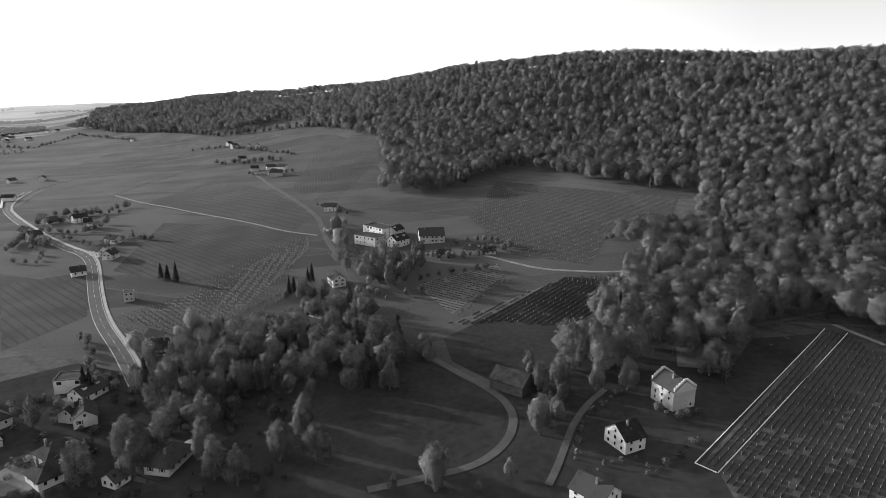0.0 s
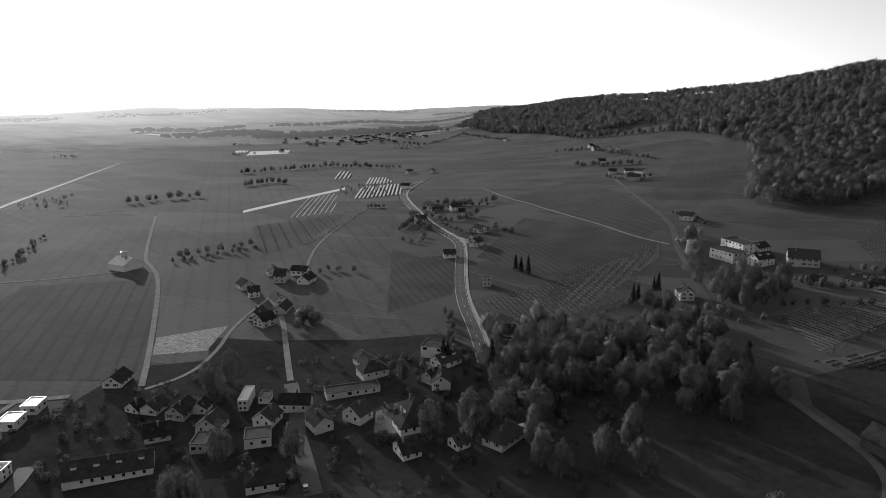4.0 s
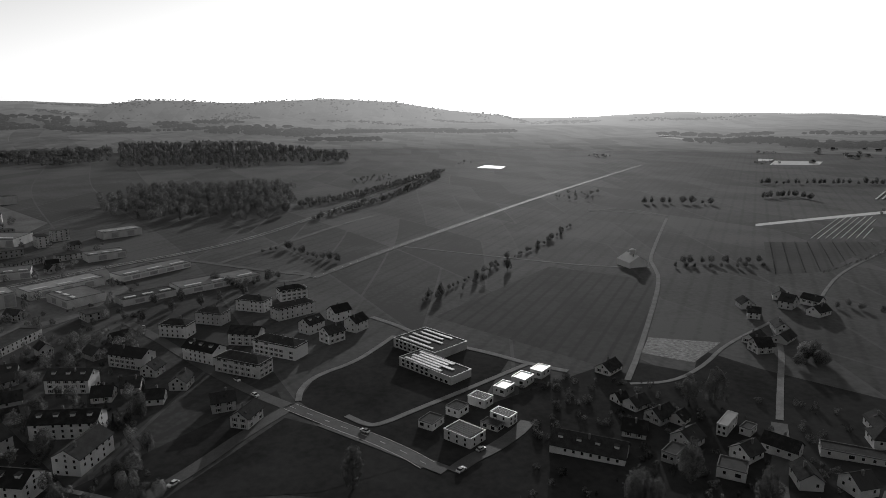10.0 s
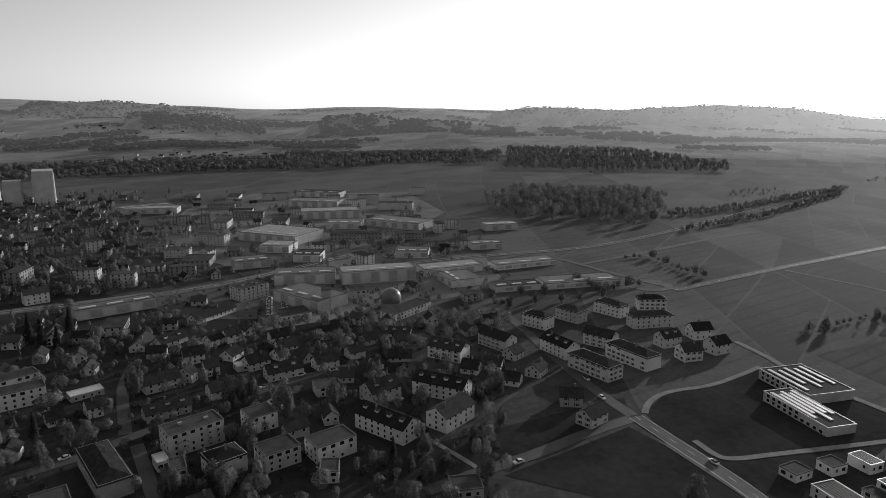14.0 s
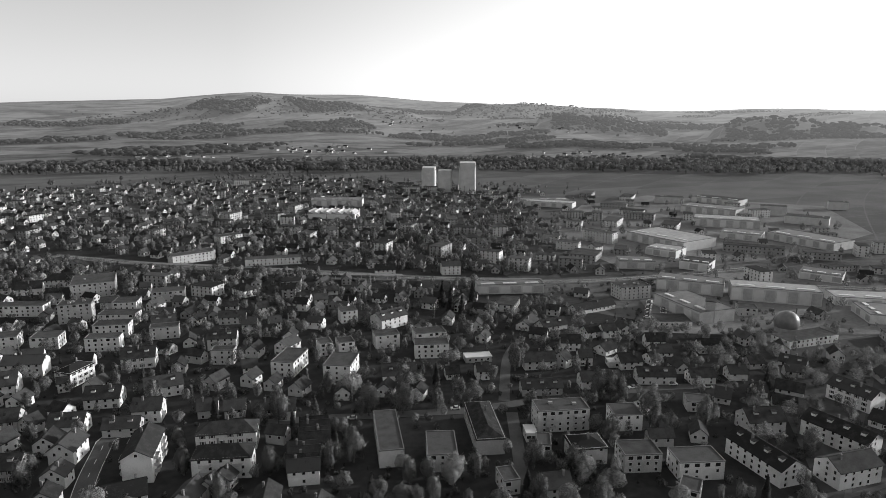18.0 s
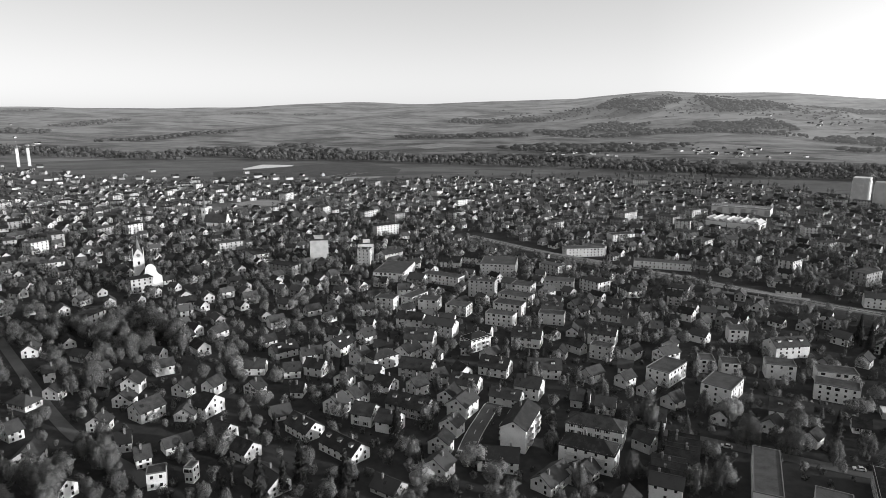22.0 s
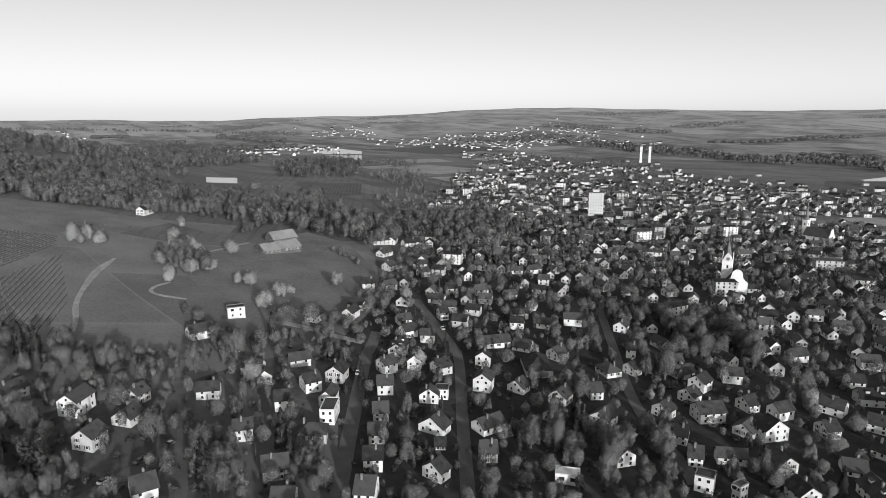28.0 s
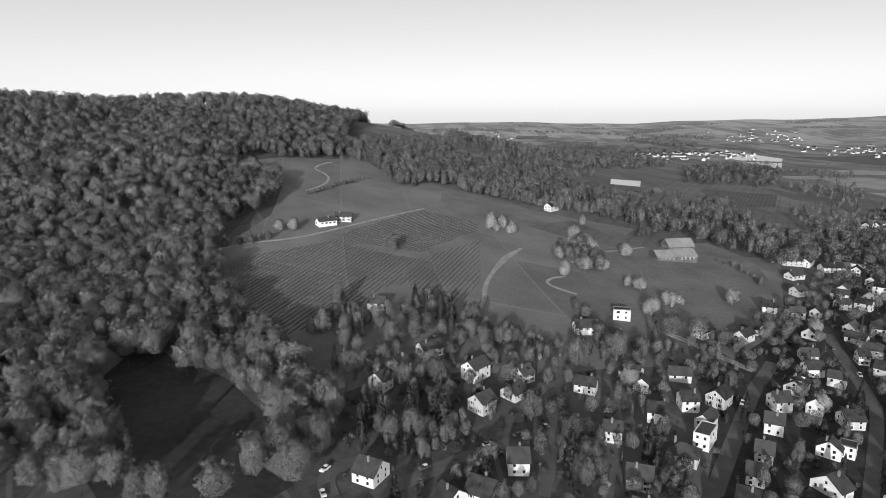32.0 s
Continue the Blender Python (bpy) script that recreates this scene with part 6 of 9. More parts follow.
house(-119.2, -374.1, 156, 15.6, 8.1, 7.0, "f")
house(-215.9, -332.2, 160, 10.2, 9.9, 7.7, "f")
house(-177.6, 359.4, 24, 5.3, 5.0, 5.5, "f")
house(-7.5, -402.9, 176, 7.4, 8.1, 4.9)
house(-65.1, -398.7, 148, 14.3, 10.8, 7.0, "f")
house(-404.3, 23.4, 117, 26.2, 9.9, 7.6, "h", pitch=0.45)
house(-404.7, -24.2, 57, 17.7, 9.9, 7.6, "h", pitch=0.45)
house(-191.8, -359, 148, 4.4, 7.2, 5.3)
house(-160.1, -374.8, 148, 15.6, 8.1, 4.9)
house(-97.7, -396.2, 148, 19.1, 9.9, 7.7, "f")
house(-124.4, -390.3, 158, 13.1, 9.0, 5.3)
house(-391.3, -129.2, 158, 36.2, 13.0, 4.6, "f")
house(-364.6, -197.2, 136, 20.8, 16.2, 3.7, "f")
house(-303.8, 283.4, 53, 6.8, 7.2, 4.0)
house(-48.1, -413.2, 157, 13.1, 10.8, 7.0, "f")
house(-19.9, -417.2, 156, 13.1, 9.9, 7.7, "f")
house(-182.4, -380.3, 170, 6.7, 8.1, 5.3)
house(-424.1, 0.1, 56, 20.5, 9.9, 7.6, "h", pitch=0.45)
house(-206.2, -371.9, 132, 9.1, 8.1, 5.3)
house(-39.1, -424.7, 49, 18.5, 9.0, 6.9, "f")
house(319.1, -284.1, 53, 8.1, 8.1, 4.0)
house(-350.8, -246.3, 167, 32.6, 9.0, 3.2)
house(2.3, 430.8, 176, 7.3, 6.3, 2.4)
house(-107.7, -418.5, 142, 22.3, 10.8, 7.0, "f")
house(-292.7, 320.2, 102, 11.6, 8.1, 3.2)
house(32.9, 434, 5, 7.4, 5.4, 2.4)
house(23.3, 437.3, 156, 12.9, 10.8, 2.9)
house(-311.2, 315.5, 27, 8.0, 9.9, 4.9)
house(-442.6, 25.4, 102, 18.7, 9.9, 7.6, "h", pitch=0.45)
house(-396.9, -200.1, 67, 45.5, 26.5, 8, "f", "hall")
house(-33, -444.2, 4, 7.7, 8.1, 6.0)
house(-89, -439.9, 156, 18.7, 10.3, 12.0, "f")
house(-420.4, -175.5, 124, 11.8, 10.8, 5.5, "f")
house(-118.7, -442, 148, 14.8, 12.6, 7.7, "f")
house(-30.7, 457.3, 52, 14.0, 9.0, 4.9)
house(-215.8, -406.5, 148, 9.2, 9.9, 6.8)
house(319.1, -337.6, 75, 7.7, 7.2, 4.0)
house(-343.4, -313.9, 144, 48.5, 12, 7, "f", "hall")
house(-7.5, 465.6, 9, 17.8, 12.6, 5.3)
house(-1.4, -465.9, 129, 13.5, 8.1, 4.0)
house(-51, 464.1, 145, 19.4, 13.2, 6.0, "f")
house(-233.1, 408.4, 35, 8.5, 7.2, 3.2)
house(-399.4, -248.5, 155, 22.8, 14.4, 9.3, "f")
house(-193.9, -431, 98, 15.8, 9.9, 5.3, "h")
house(-18.5, -474.6, 162, 9.6, 8.1, 4.0)
house(-148.6, -451.7, 156, 21.4, 10.8, 7.6, "f")
house(345.1, -328.2, 100, 8.9, 7.2, 4.0)
house(-46.3, -477.3, 148, 12.4, 9.9, 4.9)
house(-65.7, -477.5, 143, 31.3, 9.9, 7.0, "f")
house(-46.8, 485.2, 135, 22.8, 13.0, 6.9, "f")
house(-477.8, -114.2, 37, 29, 25.3, 6, "f", "hall")
house(-229.2, 443.4, 81, 8.9, 7.2, 4.0)
house(-469.5, -178.5, 121, 57, 20, 10, "f", "hall")
house(-449.1, -229.7, 113, 45.9, 20, 9, "f", "hall")
house(503.3, -35.9, 111, 14.7, 7.2, 3.7)
house(-30.8, -505.6, 71, 40.1, 23.3, 6.9, "f")
house(426.1, -287.8, 83, 31, 15, 3.4, "g", "farm", pitch=0.5)
house(-306, -414.4, 148, 15.8, 9.9, 5.3)
house(514, -50.4, 79, 12.3, 7.2, 4.0)
house(7.3, -517.8, 148, 10.5, 8.1, 4.9)
house(-348.8, -383.3, 148, 15.0, 9.9, 7.6)
house(-115.5, -506.1, 72, 28.3, 27.9, 10.3, "f")
house(379.5, -356, 102, 13.4, 7.2, 3.2)
house(-510.7, -130.5, 128, 50.9, 20, 6, "f", "hall")
house(-445.1, 291, 2, 17, 16, 4.6, "g", "shiny", pitch=0.55)
house(-49.6, -533, 168, 9.2, 8.1, 4.9)
house(-80.3, -533.3, 160, 16.2, 10.8, 4.9)
house(450.2, -307.1, 85, 21.2, 14, 4.6, "g", "farm")
house(363, -408.4, 116, 12.7, 7.2, 4.0)
house(-8.2, -547, 166, 10.6, 9.0, 13.9, "f")
house(-65.3, -544.2, 169, 9.6, 8.1, 5.3)
house(-103.8, -542.7, 148, 25.0, 10.8, 6.0, "h")
house(414.4, -383.8, 74, 16.1, 9.0, 4.0)
house(395.9, -403.5, 78, 16.3, 8.1, 4.0)
house(-256.8, -508.5, 153, 46.6, 10.8, 6.0, "f")
house(-485, -299.1, 131, 29.9, 20, 7, "f", "hall")
house(-31.4, -570.4, 39, 21.9, 9.0, 5.3)
house(413.1, -397.5, 127, 18.5, 7.2, 4.0)
house(-97.1, 568, 177, 10.8, 7.2, 4.0)
house(-521, -261.9, 103, 23.8, 22, 7, "f", "hall")
house(-562.3, -178.5, 102, 29.8, 22, 6, "f", "hall")
house(-318.2, 502.6, 57, 9.7, 8.1, 4.9)
house(-207.4, -564.3, 180, 36.1, 12.6, 7.7, "f")
house(-220.2, -570, 1, 17.5, 12.6, 7.7, "f")
house(-294.4, 537.9, 28, 6.1, 7.2, 6.0)
house(-504, -353.5, 0, 11.6, 9.0, 7.6)
house(-613.2, -121.1, 117, 30.5, 16, 6, "f", "hall")
house(572.4, -251.8, 129, 16.7, 7.2, 4.9)
house(-550.4, -308, 97, 28.9, 24, 7, "f", "hall")
house(-502, -383, 112, 21.9, 10.8, 7.7, "f")
house(-515.3, -414.7, 118, 16.4, 9.0, 7.0, "f")
house(-341.3, 567.2, 41, 8.4, 7.2, 3.2)
house(-557.8, -385.9, 97, 33.3, 12.6, 10.8, "f")
house(-270.9, -631.2, 7, 24.3, 12.6, 7.0, "f")
house(-603.5, -333.9, 81, 70, 49.1, 9, "f", "hall")
house(-718.1, -125.9, 120, 38, 18, 7, "f", "hall")
house(-707.9, -240.1, 77, 70, 34, 8, "f", "hall")
house(-686.9, -298.7, 106, 39.3, 30, 7, "f", "hall")
house(-604.5, -453.7, 113, 16.8, 10.8, 7.7, "f")
house(-196.4, 777.7, 8, 14.1, 8.1, 4.9)
house(-746.9, -344.9, 117, 70, 30, 10, "f", "hall")
house(-438, -697.8, 133, 59.2, 30, 6, "f", "sawtooth")
house(-834.6, -288.4, 104, 46.6, 18.0, 9.3, "f")
house(-830, -403, 97, 70, 35, 9, "f", "hall")
house(-721.3, -583.8, 115, 65.9, 25, 7, "f", "hall")
house(-501.6, -787.7, 140, 70, 30, 9, "f", "hall")
house(-874.1, -343.9, 115, 31.0, 12.6, 12.4, "f")
house(-733.9, -606.6, 147, 70, 20, 7, "f", "hall")
house(-879.5, -493.5, 121, 39.8, 16.2, 9.3, "f")
house(-931.8, -443.5, 91, 69.3, 30, 8, "f", "hall")
house(-992.1, -306.5, 116, 23.2, 12.6, 10.8, "f")
house(-365.3, 1134.8, 53, 8.7, 7.9, 4.3)
house(-292.9, 1048.4, 103, 10.3, 7.4, 4.2)
house(-285.7, 941.4, 24, 10.3, 7.9, 4.0)
house(-239.2, 838.3, 20, 9.3, 7.8, 4.1)
house(-203.8, 798.1, 146, 8.3, 6.8, 4.0)
house(-201.5, 828.8, 155, 12.4, 7.7, 4.0)
house(-644.2, 1381.2, 149, 10.6, 7.2, 4.2)
house(-476.2, 715.7, 15, 12.2, 7.3, 4.5)
house(-581.7, 884.5, 66, 10.9, 7.7, 3.9)
house(-546.0, 895.6, 109, 12.3, 7.3, 4.4)
house(-338.2, 523.8, 158, 9.4, 8.1, 4.0)
house(-353.9, 575.2, 153, 12.0, 7.4, 4.3)
house(-317.5, 566.9, 52, 11.1, 7.3, 4.5)
house(-241.9, 452.4, 151, 10.1, 7.5, 4.3)
house(-247.9, 485.4, 160, 10.3, 6.8, 3.6)
house(-62.4, 380.0, 116, 11.6, 7.8, 4.5)
house(-52.5, 307.8, 151, 11.6, 7.0, 4.5)
house(-135.5, 298.9, 151, 10.6, 7.0, 4.0)
house(-80.3, 313.1, 64, 10.0, 6.8, 4.0)
house(-312.3, 1065.8, 102, 10.8, 7.8, 4.2)
house(-344.2, 1094.8, 51, 11.7, 7.8, 4.4)
house(-218.3, 838.6, 24, 11.9, 7.7, 3.6)
house(-34.6, 485.4, 64, 12.4, 7.7, 4.2)
house(-52.7, 495.0, 66, 9.6, 7.8, 3.8)
house(-322.0, 293.1, 160, 9.9, 7.9, 3.3)
house(-278.9, 279.5, 152, 11.0, 7.5, 3.6)
house(-329.4, 325.7, 140, 11.3, 7.4, 3.5)
house(-309.6, 332.6, 19, 11.4, 7.3, 3.7)
house(-175.0, 229.7, 153, 11.8, 8.3, 3.2)
house(-142.0, 246.7, 72, 12.6, 8.1, 3.1)
house(-133.4, 227.9, 120, 12.2, 8.0, 3.6)
house(-75.6, 203.2, 113, 9.0, 7.4, 3.4)
house(-156.2, 174.8, 154, 10.3, 7.4, 3.8)
house(-174.7, 182.2, 29, 12.2, 7.7, 3.8)

house(-107.6, -197.8, 148, 10.5, 4.5, 5.6, "g", "row", pitch=1.25)
house(-105.8, -193.4, 148, 10.5, 4.5, 6.1, "g", "row", pitch=1.25)
house(-102.7, -189.9, 148, 10.5, 4.5, 5.6, "g", "row", pitch=1.25)
house(-100.9, -185.6, 148, 10.5, 4.5, 6.1, "g", "row", pitch=1.25)
house(-121.2, -213.0, 148, 10.5, 4.5, 5.6, "g", "row", pitch=1.25)
house(-119.4, -208.6, 148, 10.5, 4.5, 6.1, "g", "row", pitch=1.25)
house(-116.3, -205.1, 148, 10.5, 4.5, 5.6, "g", "row", pitch=1.25)
house(-114.5, -200.8, 148, 10.5, 4.5, 6.1, "g", "row", pitch=1.25)

house(-124.0, 191.6, 53, 13.9, 10, 3.2, "h")
house(-129.1, 203.1, 58, 12.5, 9, 3.4, "h")
house(-138.1, 228.8, 77, 7.2, 8, 3.0, "g")
house(-89.5, 198.7, 79, 15.0, 9, 3.2, "h")
house(-73.5, 201.8, 40, 5.2, 7, 2.8, "g")
house(-102.2, 187.7, 67, 5.8, 6, 2.6, "g")

house(-547.9, -75.7, 128, 57.6, 18, 4.5, "f", "hall")
house(-496.7, -25.6, 118, 60.0, 22, 4.5, "f", "hall")
house(-470.2, -69.9, 120, 35.4, 14, 4.5, "f", "hall")

# ---- the rest of the town: smaller repeats further out ----
REACH = [(98, 480), (104, 760), (110, 950), (116, 1020), (125, 1050), (140, 1150), (150, 1330), (160, 1330), (170, 1300), (180, 1150), (190, 1150), (200, 1400), (210, 1900), (217, 2100), (221, 1100), (226, 470), (232, 350), (240, 300)]


def town_reach(yaw):
    return np.interp(yaw, [a for a, _ in REACH], [b for _, b in REACH], left=0, right=0)


class Cells:
    """Looks up by place what stands near a point."""

    def __init__(self, size):
        self.size, self.cells = size, {}

    def add(self, x, y, r):
        self.cells.setdefault((int(x // self.size), int(y // self.size)), []).append((x, y, r))

    def free(self, x, y, room):
        i, j = int(x // self.size), int(y // self.size)
        for a in (i - 1, i, i + 1):
            for b in (j - 1, j, j + 1):
                for px, py, pr in self.cells.get((a, b), ()):
                    if math.hypot(px - x, py - y) < pr + room:
                        return False
        return True


BUILT = Cells(70)
for x, y in resample([(-121, -668), (-198, -539), (-270, -458), (-310, -401), (-348, -358), (-383, -316)], 10):
    TAKEN.append((x, y, 17))
TAKEN += [(128, -933, 38), (170, -925, 30), (95, -940, 30), (60, -940, 25)]
for item in ROADPOINTS + TAKEN:
    BUILT.add(*item)


def clear_of(x, y, room):
    return BUILT.free(x, y, room)


def far_house(x, y, turn, length, wide, eaves, flat):
    """The corners and faces of a small house far off: walls, then roof."""
    hl, hw, z0 = length / 2, wide / 2, ground_z(x, y)
    rise = wide * 0.4
    if flat:
        walls, roof = box(-hl, hl, -hw, hw, -1, eaves), box(-hl - 0.2, hl + 0.2, -hw - 0.2, hw + 0.2, eaves, eaves + 0.35)
    else:
        walls = prism([(-hw, -1), (hw, -1), (hw, eaves), (0, eaves + rise), (-hw, eaves)], length)
        roof = prism([(-hw - 0.5, eaves - 0.4), (0, eaves + rise), (hw + 0.5, eaves - 0.4), (hw + 0.5, eaves - 0.15), (0, eaves + rise + 0.3), (-hw - 0.5, eaves - 0.15)], length + 1)
    m = pose(x, y, z0, 0, 0, turn)
    panes = ([], [])
    for sx, sy, span, out in ((1, 0, wide, hl), (-1, 0, wide, hl), (0, 1, length, hw), (0, -1, length, hw)):
        n = max(2, int(span / 3.6))
        for level in range(max(1, round(eaves / 2.8))):
            for q in range(n):
                a, z, o = ((q + 0.5) / n - 0.5) * span, (level + 0.62) * eaves / max(1, round(eaves / 2.8)), out + 0.05
                k = len(panes[0])
                panes[0].extend((sx * o + (a + d if sy else 0), sy * o + (a + d if sx else 0), z + e) for d, e in ((-0.55, -0.7), (0.55, -0.7), (0.55, 0.7), (-0.55, 0.7)))
                panes[1].append((k, k + 1, k + 2, k + 3) if (sx > 0 or sy < 0) else (k + 3, k + 2, k + 1, k))
    return [([tuple(m @ Vector(p)) for p in v], f) for v, f in (walls, roof, panes)]


def town_house(x, y, turn, length, wide, eaves, flat):
    m = pose(x, y, ground_z(x, y), 0, 0, turn)
    walls, roof, panes = far_house(x, y, turn, length, wide, eaves, flat)
    back = m.inverted()
    local = [([tuple(back @ Vector(p)) for p in v], f) for v, f in (walls, roof)]
    name = "apartment_block" if eaves > 8 else "house"
    ob = tagged(new(name, solid(name, local[:1], random.choice((RENDER, RENDER, CREAM)))), "pale rendered block with a flat roof in the town" if flat else "pale rendered house with a dark gabled roof in the town", "house", "houses of the town")
    ob.matrix_world = m
    part("roof", solid("roof", local[1:], GRAVELROOF if flat else random.choice((TILES, TILES, OLDTILES))), ob)
    c, s = math.cos(radians(turn)), math.sin(radians(turn))
    for nx, ny, span, out, rot in ((0, 1, length, wide / 2, 0), (0, -1, length, wide / 2, 180), (1, 0, wide, length / 2, -90), (-1, 0, wide, length / 2, 90)):
        if (c * nx - s * ny) * x + (s * nx + c * ny) * y > -0.4 * math.hypot(x, y):
            continue
        for a in (-0.25, 0.25):
            window(ob, pose(nx * (out + 0.01) + (a * span if ny else 0), ny * (out + 0.01) + (a * span if nx else 0), eaves * 0.68, 0, 0, rot), 1.2, 1.5, 0)


def village(x, y, count, spread):
    """A loose cluster of small houses far off."""
    for _ in range(count):
        px, py = x + random.gauss(0, spread * 0.6), y + random.gauss(0, spread * 0.6)
        a, b, c = far_house(px, py, random.uniform(0, 180), random.uniform(8, 15), random.uniform(6.5, 9), random.uniform(3.4, 5.2), random.random() < 0.15)
        pieces.extend([(a, 0), (b, 1)])


def islands(name, label, pieces, materials, category):
    v, f, k = [], [], []
    for (vv, ff), index in pieces:
        n = len(v)
        v += vv
        f += [tuple(i + n for i in face) for face in ff]
        k += [index] * len(ff)
    me = mesh_from(name, v, f, materials[0])
    for m in materials[1:]:
        me.materials.append(m)
    me.polygons.foreach_set("material_index", k)
    return tagged(new(name, me), label, category, kind="stuff")


def by_island(m, spread):
    """Lets a surface differ from piece to piece of one joined mesh."""
    n, l = m.node_tree.nodes, m.node_tree.links
    r = next(k for k in n if k.bl_idname == "ShaderNodeMapRange")
    g = next(k for k in n if k.bl_idname == "ShaderNodeNewGeometry")
    a, t = n.new("ShaderNodeMath"), n.new("ShaderNodeMath")
    a.operation = "MULTIPLY_ADD"
    a.inputs[1].default_value, a.inputs[2].default_value = spread, -spread / 2
    l.new(g.outputs["Random Per Island"], a.inputs[0])
    l.new(r.inputs[0].links[0].from_socket, t.inputs[0]), l.new(a.outputs[0], t.inputs[1])
    l.new(t.outputs[0], r.inputs[0])
    return m


FARWALL = by_island(surface("town_walls", 0.27, 0.57, 8), 0.7)
FARROOF = by_island(surface("town_roofs", 0.02, 0.075, 5, fine=0.6, dull=0.6), 0.7)
random.seed(5)
pieces, spots = [], []
for _ in range(15000):
    yaw, rr = random.uniform(99, 240), math.sqrt(random.uniform(240.0**2, 1500.0**2)) if random.random() < 0.85 else random.uniform(1300, 2100)
    if rr > town_reach(yaw) or (yaw < 131 and 400 < rr and random.random() < 0.66):
        continue
    x, y = -rr * math.sin(radians(yaw)), rr * math.cos(radians(yaw))
    flat = random.random() < ((0.02 if rr < 420 else 0.12) if yaw > 130 else 0.5)
    turn = (32 + 90 * random.randrange(2) if random.random() < 0.65 else 60 + 90 * random.randrange(2)) + random.uniform(-9, 9)
    works = yaw < 129 and rr > 430 and random.random() < 0.55
    if works:
        flat, size = True, (random.uniform(22, 58), random.uniform(13, 24), random.uniform(4.5, 8))
        turn = random.choice((25, 115)) + random.uniform(-4, 4)
    elif flat:
        size = (random.uniform(13, 28), random.uniform(9, 13), random.choice((4.8, 7.8, 7.8, 10.5)))
    else:
        size = (random.uniform(7, 10.5), random.uniform(5.8, 7.4), random.choice((3.4, 4.0, 4.6)))
    if not clear_of(x, y, size[0] * 0.5 + 2.6) or yaw > 172 and rr < 420 and random.random() < 0.6:
        continue
    BUILT.add(x, y, math.hypot(size[0], size[1]) * 0.5)
    spots.append((rr, x, y, turn, size, flat))
spots.sort()
for k, (rr, x, y, turn, size, flat) in enumerate(spots[:2200]):
    if k < 70:
        town_house(x, y, turn, *size, flat)
    else:
        a, b, c = far_house(x, y, turn, *size, flat)
        pieces += [(a, 0), (b, 1), (c, 2)]
islands("far_houses", "many small white houses with dark roofs across the town", pieces, (FARWALL, FARROOF, GLASS), "houses")


# ---- villages far off ----
pieces = []
village(-1176, 1512, 45, 170)
village(-1202, 1698, 30, 120)
village(1735, -1066, 60, 130)
village(1815, -1327, 40, 110)
village(2547, -2100, 40, 200)
village(1842, -1991, 50, 220)
village(1701, -2341, 50, 250)
village(1372, -2182, 40, 160)
village(3309, -1045, 20, 150)
village(741, -325, 14, 40)
village(-718, -2055, 40, 150)
village(-1118, -1848, 40, 150)
village(-616, -2019, 25, 120)
village(-1962, -2559, 25, 250)
village(-2413, -1988, 25, 250)
village(-1588, -1110, 30, 160)
village(1660, -2801, 40, 250)
village(1036, -2180, 25, 140)
village(1450, -2305, 40, 200)
village(-1493, -1050, 30, 120)
village(-1396, -1066, 25, 100)
village(306, -1191, 30, 120)
village(135, -1186, 60, 160)
village(812, -1228, 45, 120)
village(604, -1035, 45, 110)
village(752, -1394, 40, 150)
village(1142, -1541, 35, 150)
village(475, -994, 40, 90)
village(526, -1328, 30, 120)
village(1520, -1903, 40, 200)
village(1447, -2090, 40, 250)
village(796, -1319, 45, 110)
village(706, -1029, 40, 90)
islands("far_village", "scattered far villages of small white houses", pieces, (FARWALL, FARROOF), "houses")


# ---- landmarks ----
def tower_block(x, y, turn, wide, deep, tall, name, label, category, wall, rows, cols, cap=0.0):
    """A tall plain block with rows of windows on each side and a set-back roof box."""
    ob = tagged(new(name, solid(name, [box(-wide / 2, wide / 2, -deep / 2, deep / 2, -1.5, tall)], wall)), label, category)
    ob.matrix_world = pose(x, y, ground_z(x, y), 0, 0, turn)
    part("roof", solid("roof", [box(-wide / 2 - 0.25, wide / 2 + 0.25, -deep / 2 - 0.25, deep / 2 + 0.25, tall, tall + 0.5)], GRAVELROOF), ob)
    if cap:
        part("roof_box", solid("roof_box", [box(-wide * 0.2, wide * 0.25, -deep * 0.25, deep * 0.25, tall + 0.5, tall + 0.5 + cap)], wall), ob)
    for level in range(rows):
        for k in range(cols):
            a, z = ((k + 0.5) / cols - 0.5) * wide * 0.9, (level + 0.6) * tall / rows
            for side in (-1, 1):
                window(ob, pose(a, side * (deep / 2 + 0.01), z, 0, 0, 0 if side > 0 else 180), 1.6, 1.5, 0)
    TAKEN.append((x, y, wide * 0.7))
    return ob


CONCRETE = surface("grey_concrete", 0.42, 0.56, 9, fine=1.5)


def silo(x, y, turn, wide, deep, tall, label, wall, ribs):
    """A grain silo: ribbed concrete walls under a projecting top storey."""
    ob = tagged(new("grain_silo", solid("grain_silo", [box(-wide / 2, wide / 2, -deep / 2, deep / 2, -2, tall)], wall)), label, "silo", "silos of the mill")
    ob.matrix_world = pose(x, y, ground_z(x, y), 0, 0, turn)
    for k in range(ribs):
        a = ((k + 0.5) / ribs - 0.5) * wide
        for side in (-1, 1):
            v, f = tube((a, side * deep / 2, -1), (a, side * deep / 2, tall * 0.9), wide / ribs * 0.42, wide / ribs * 0.42, 10)
            part("silo_cell", mesh_from("silo_cell", v, f, wall), ob)
    part("top_storey", solid("top_storey", [box(-wide / 2 - 0.8, wide / 2 + 0.8, -deep / 2 - 1.6, deep / 2 + 1.6, tall * 0.9, tall + 0.6)], wall), ob)


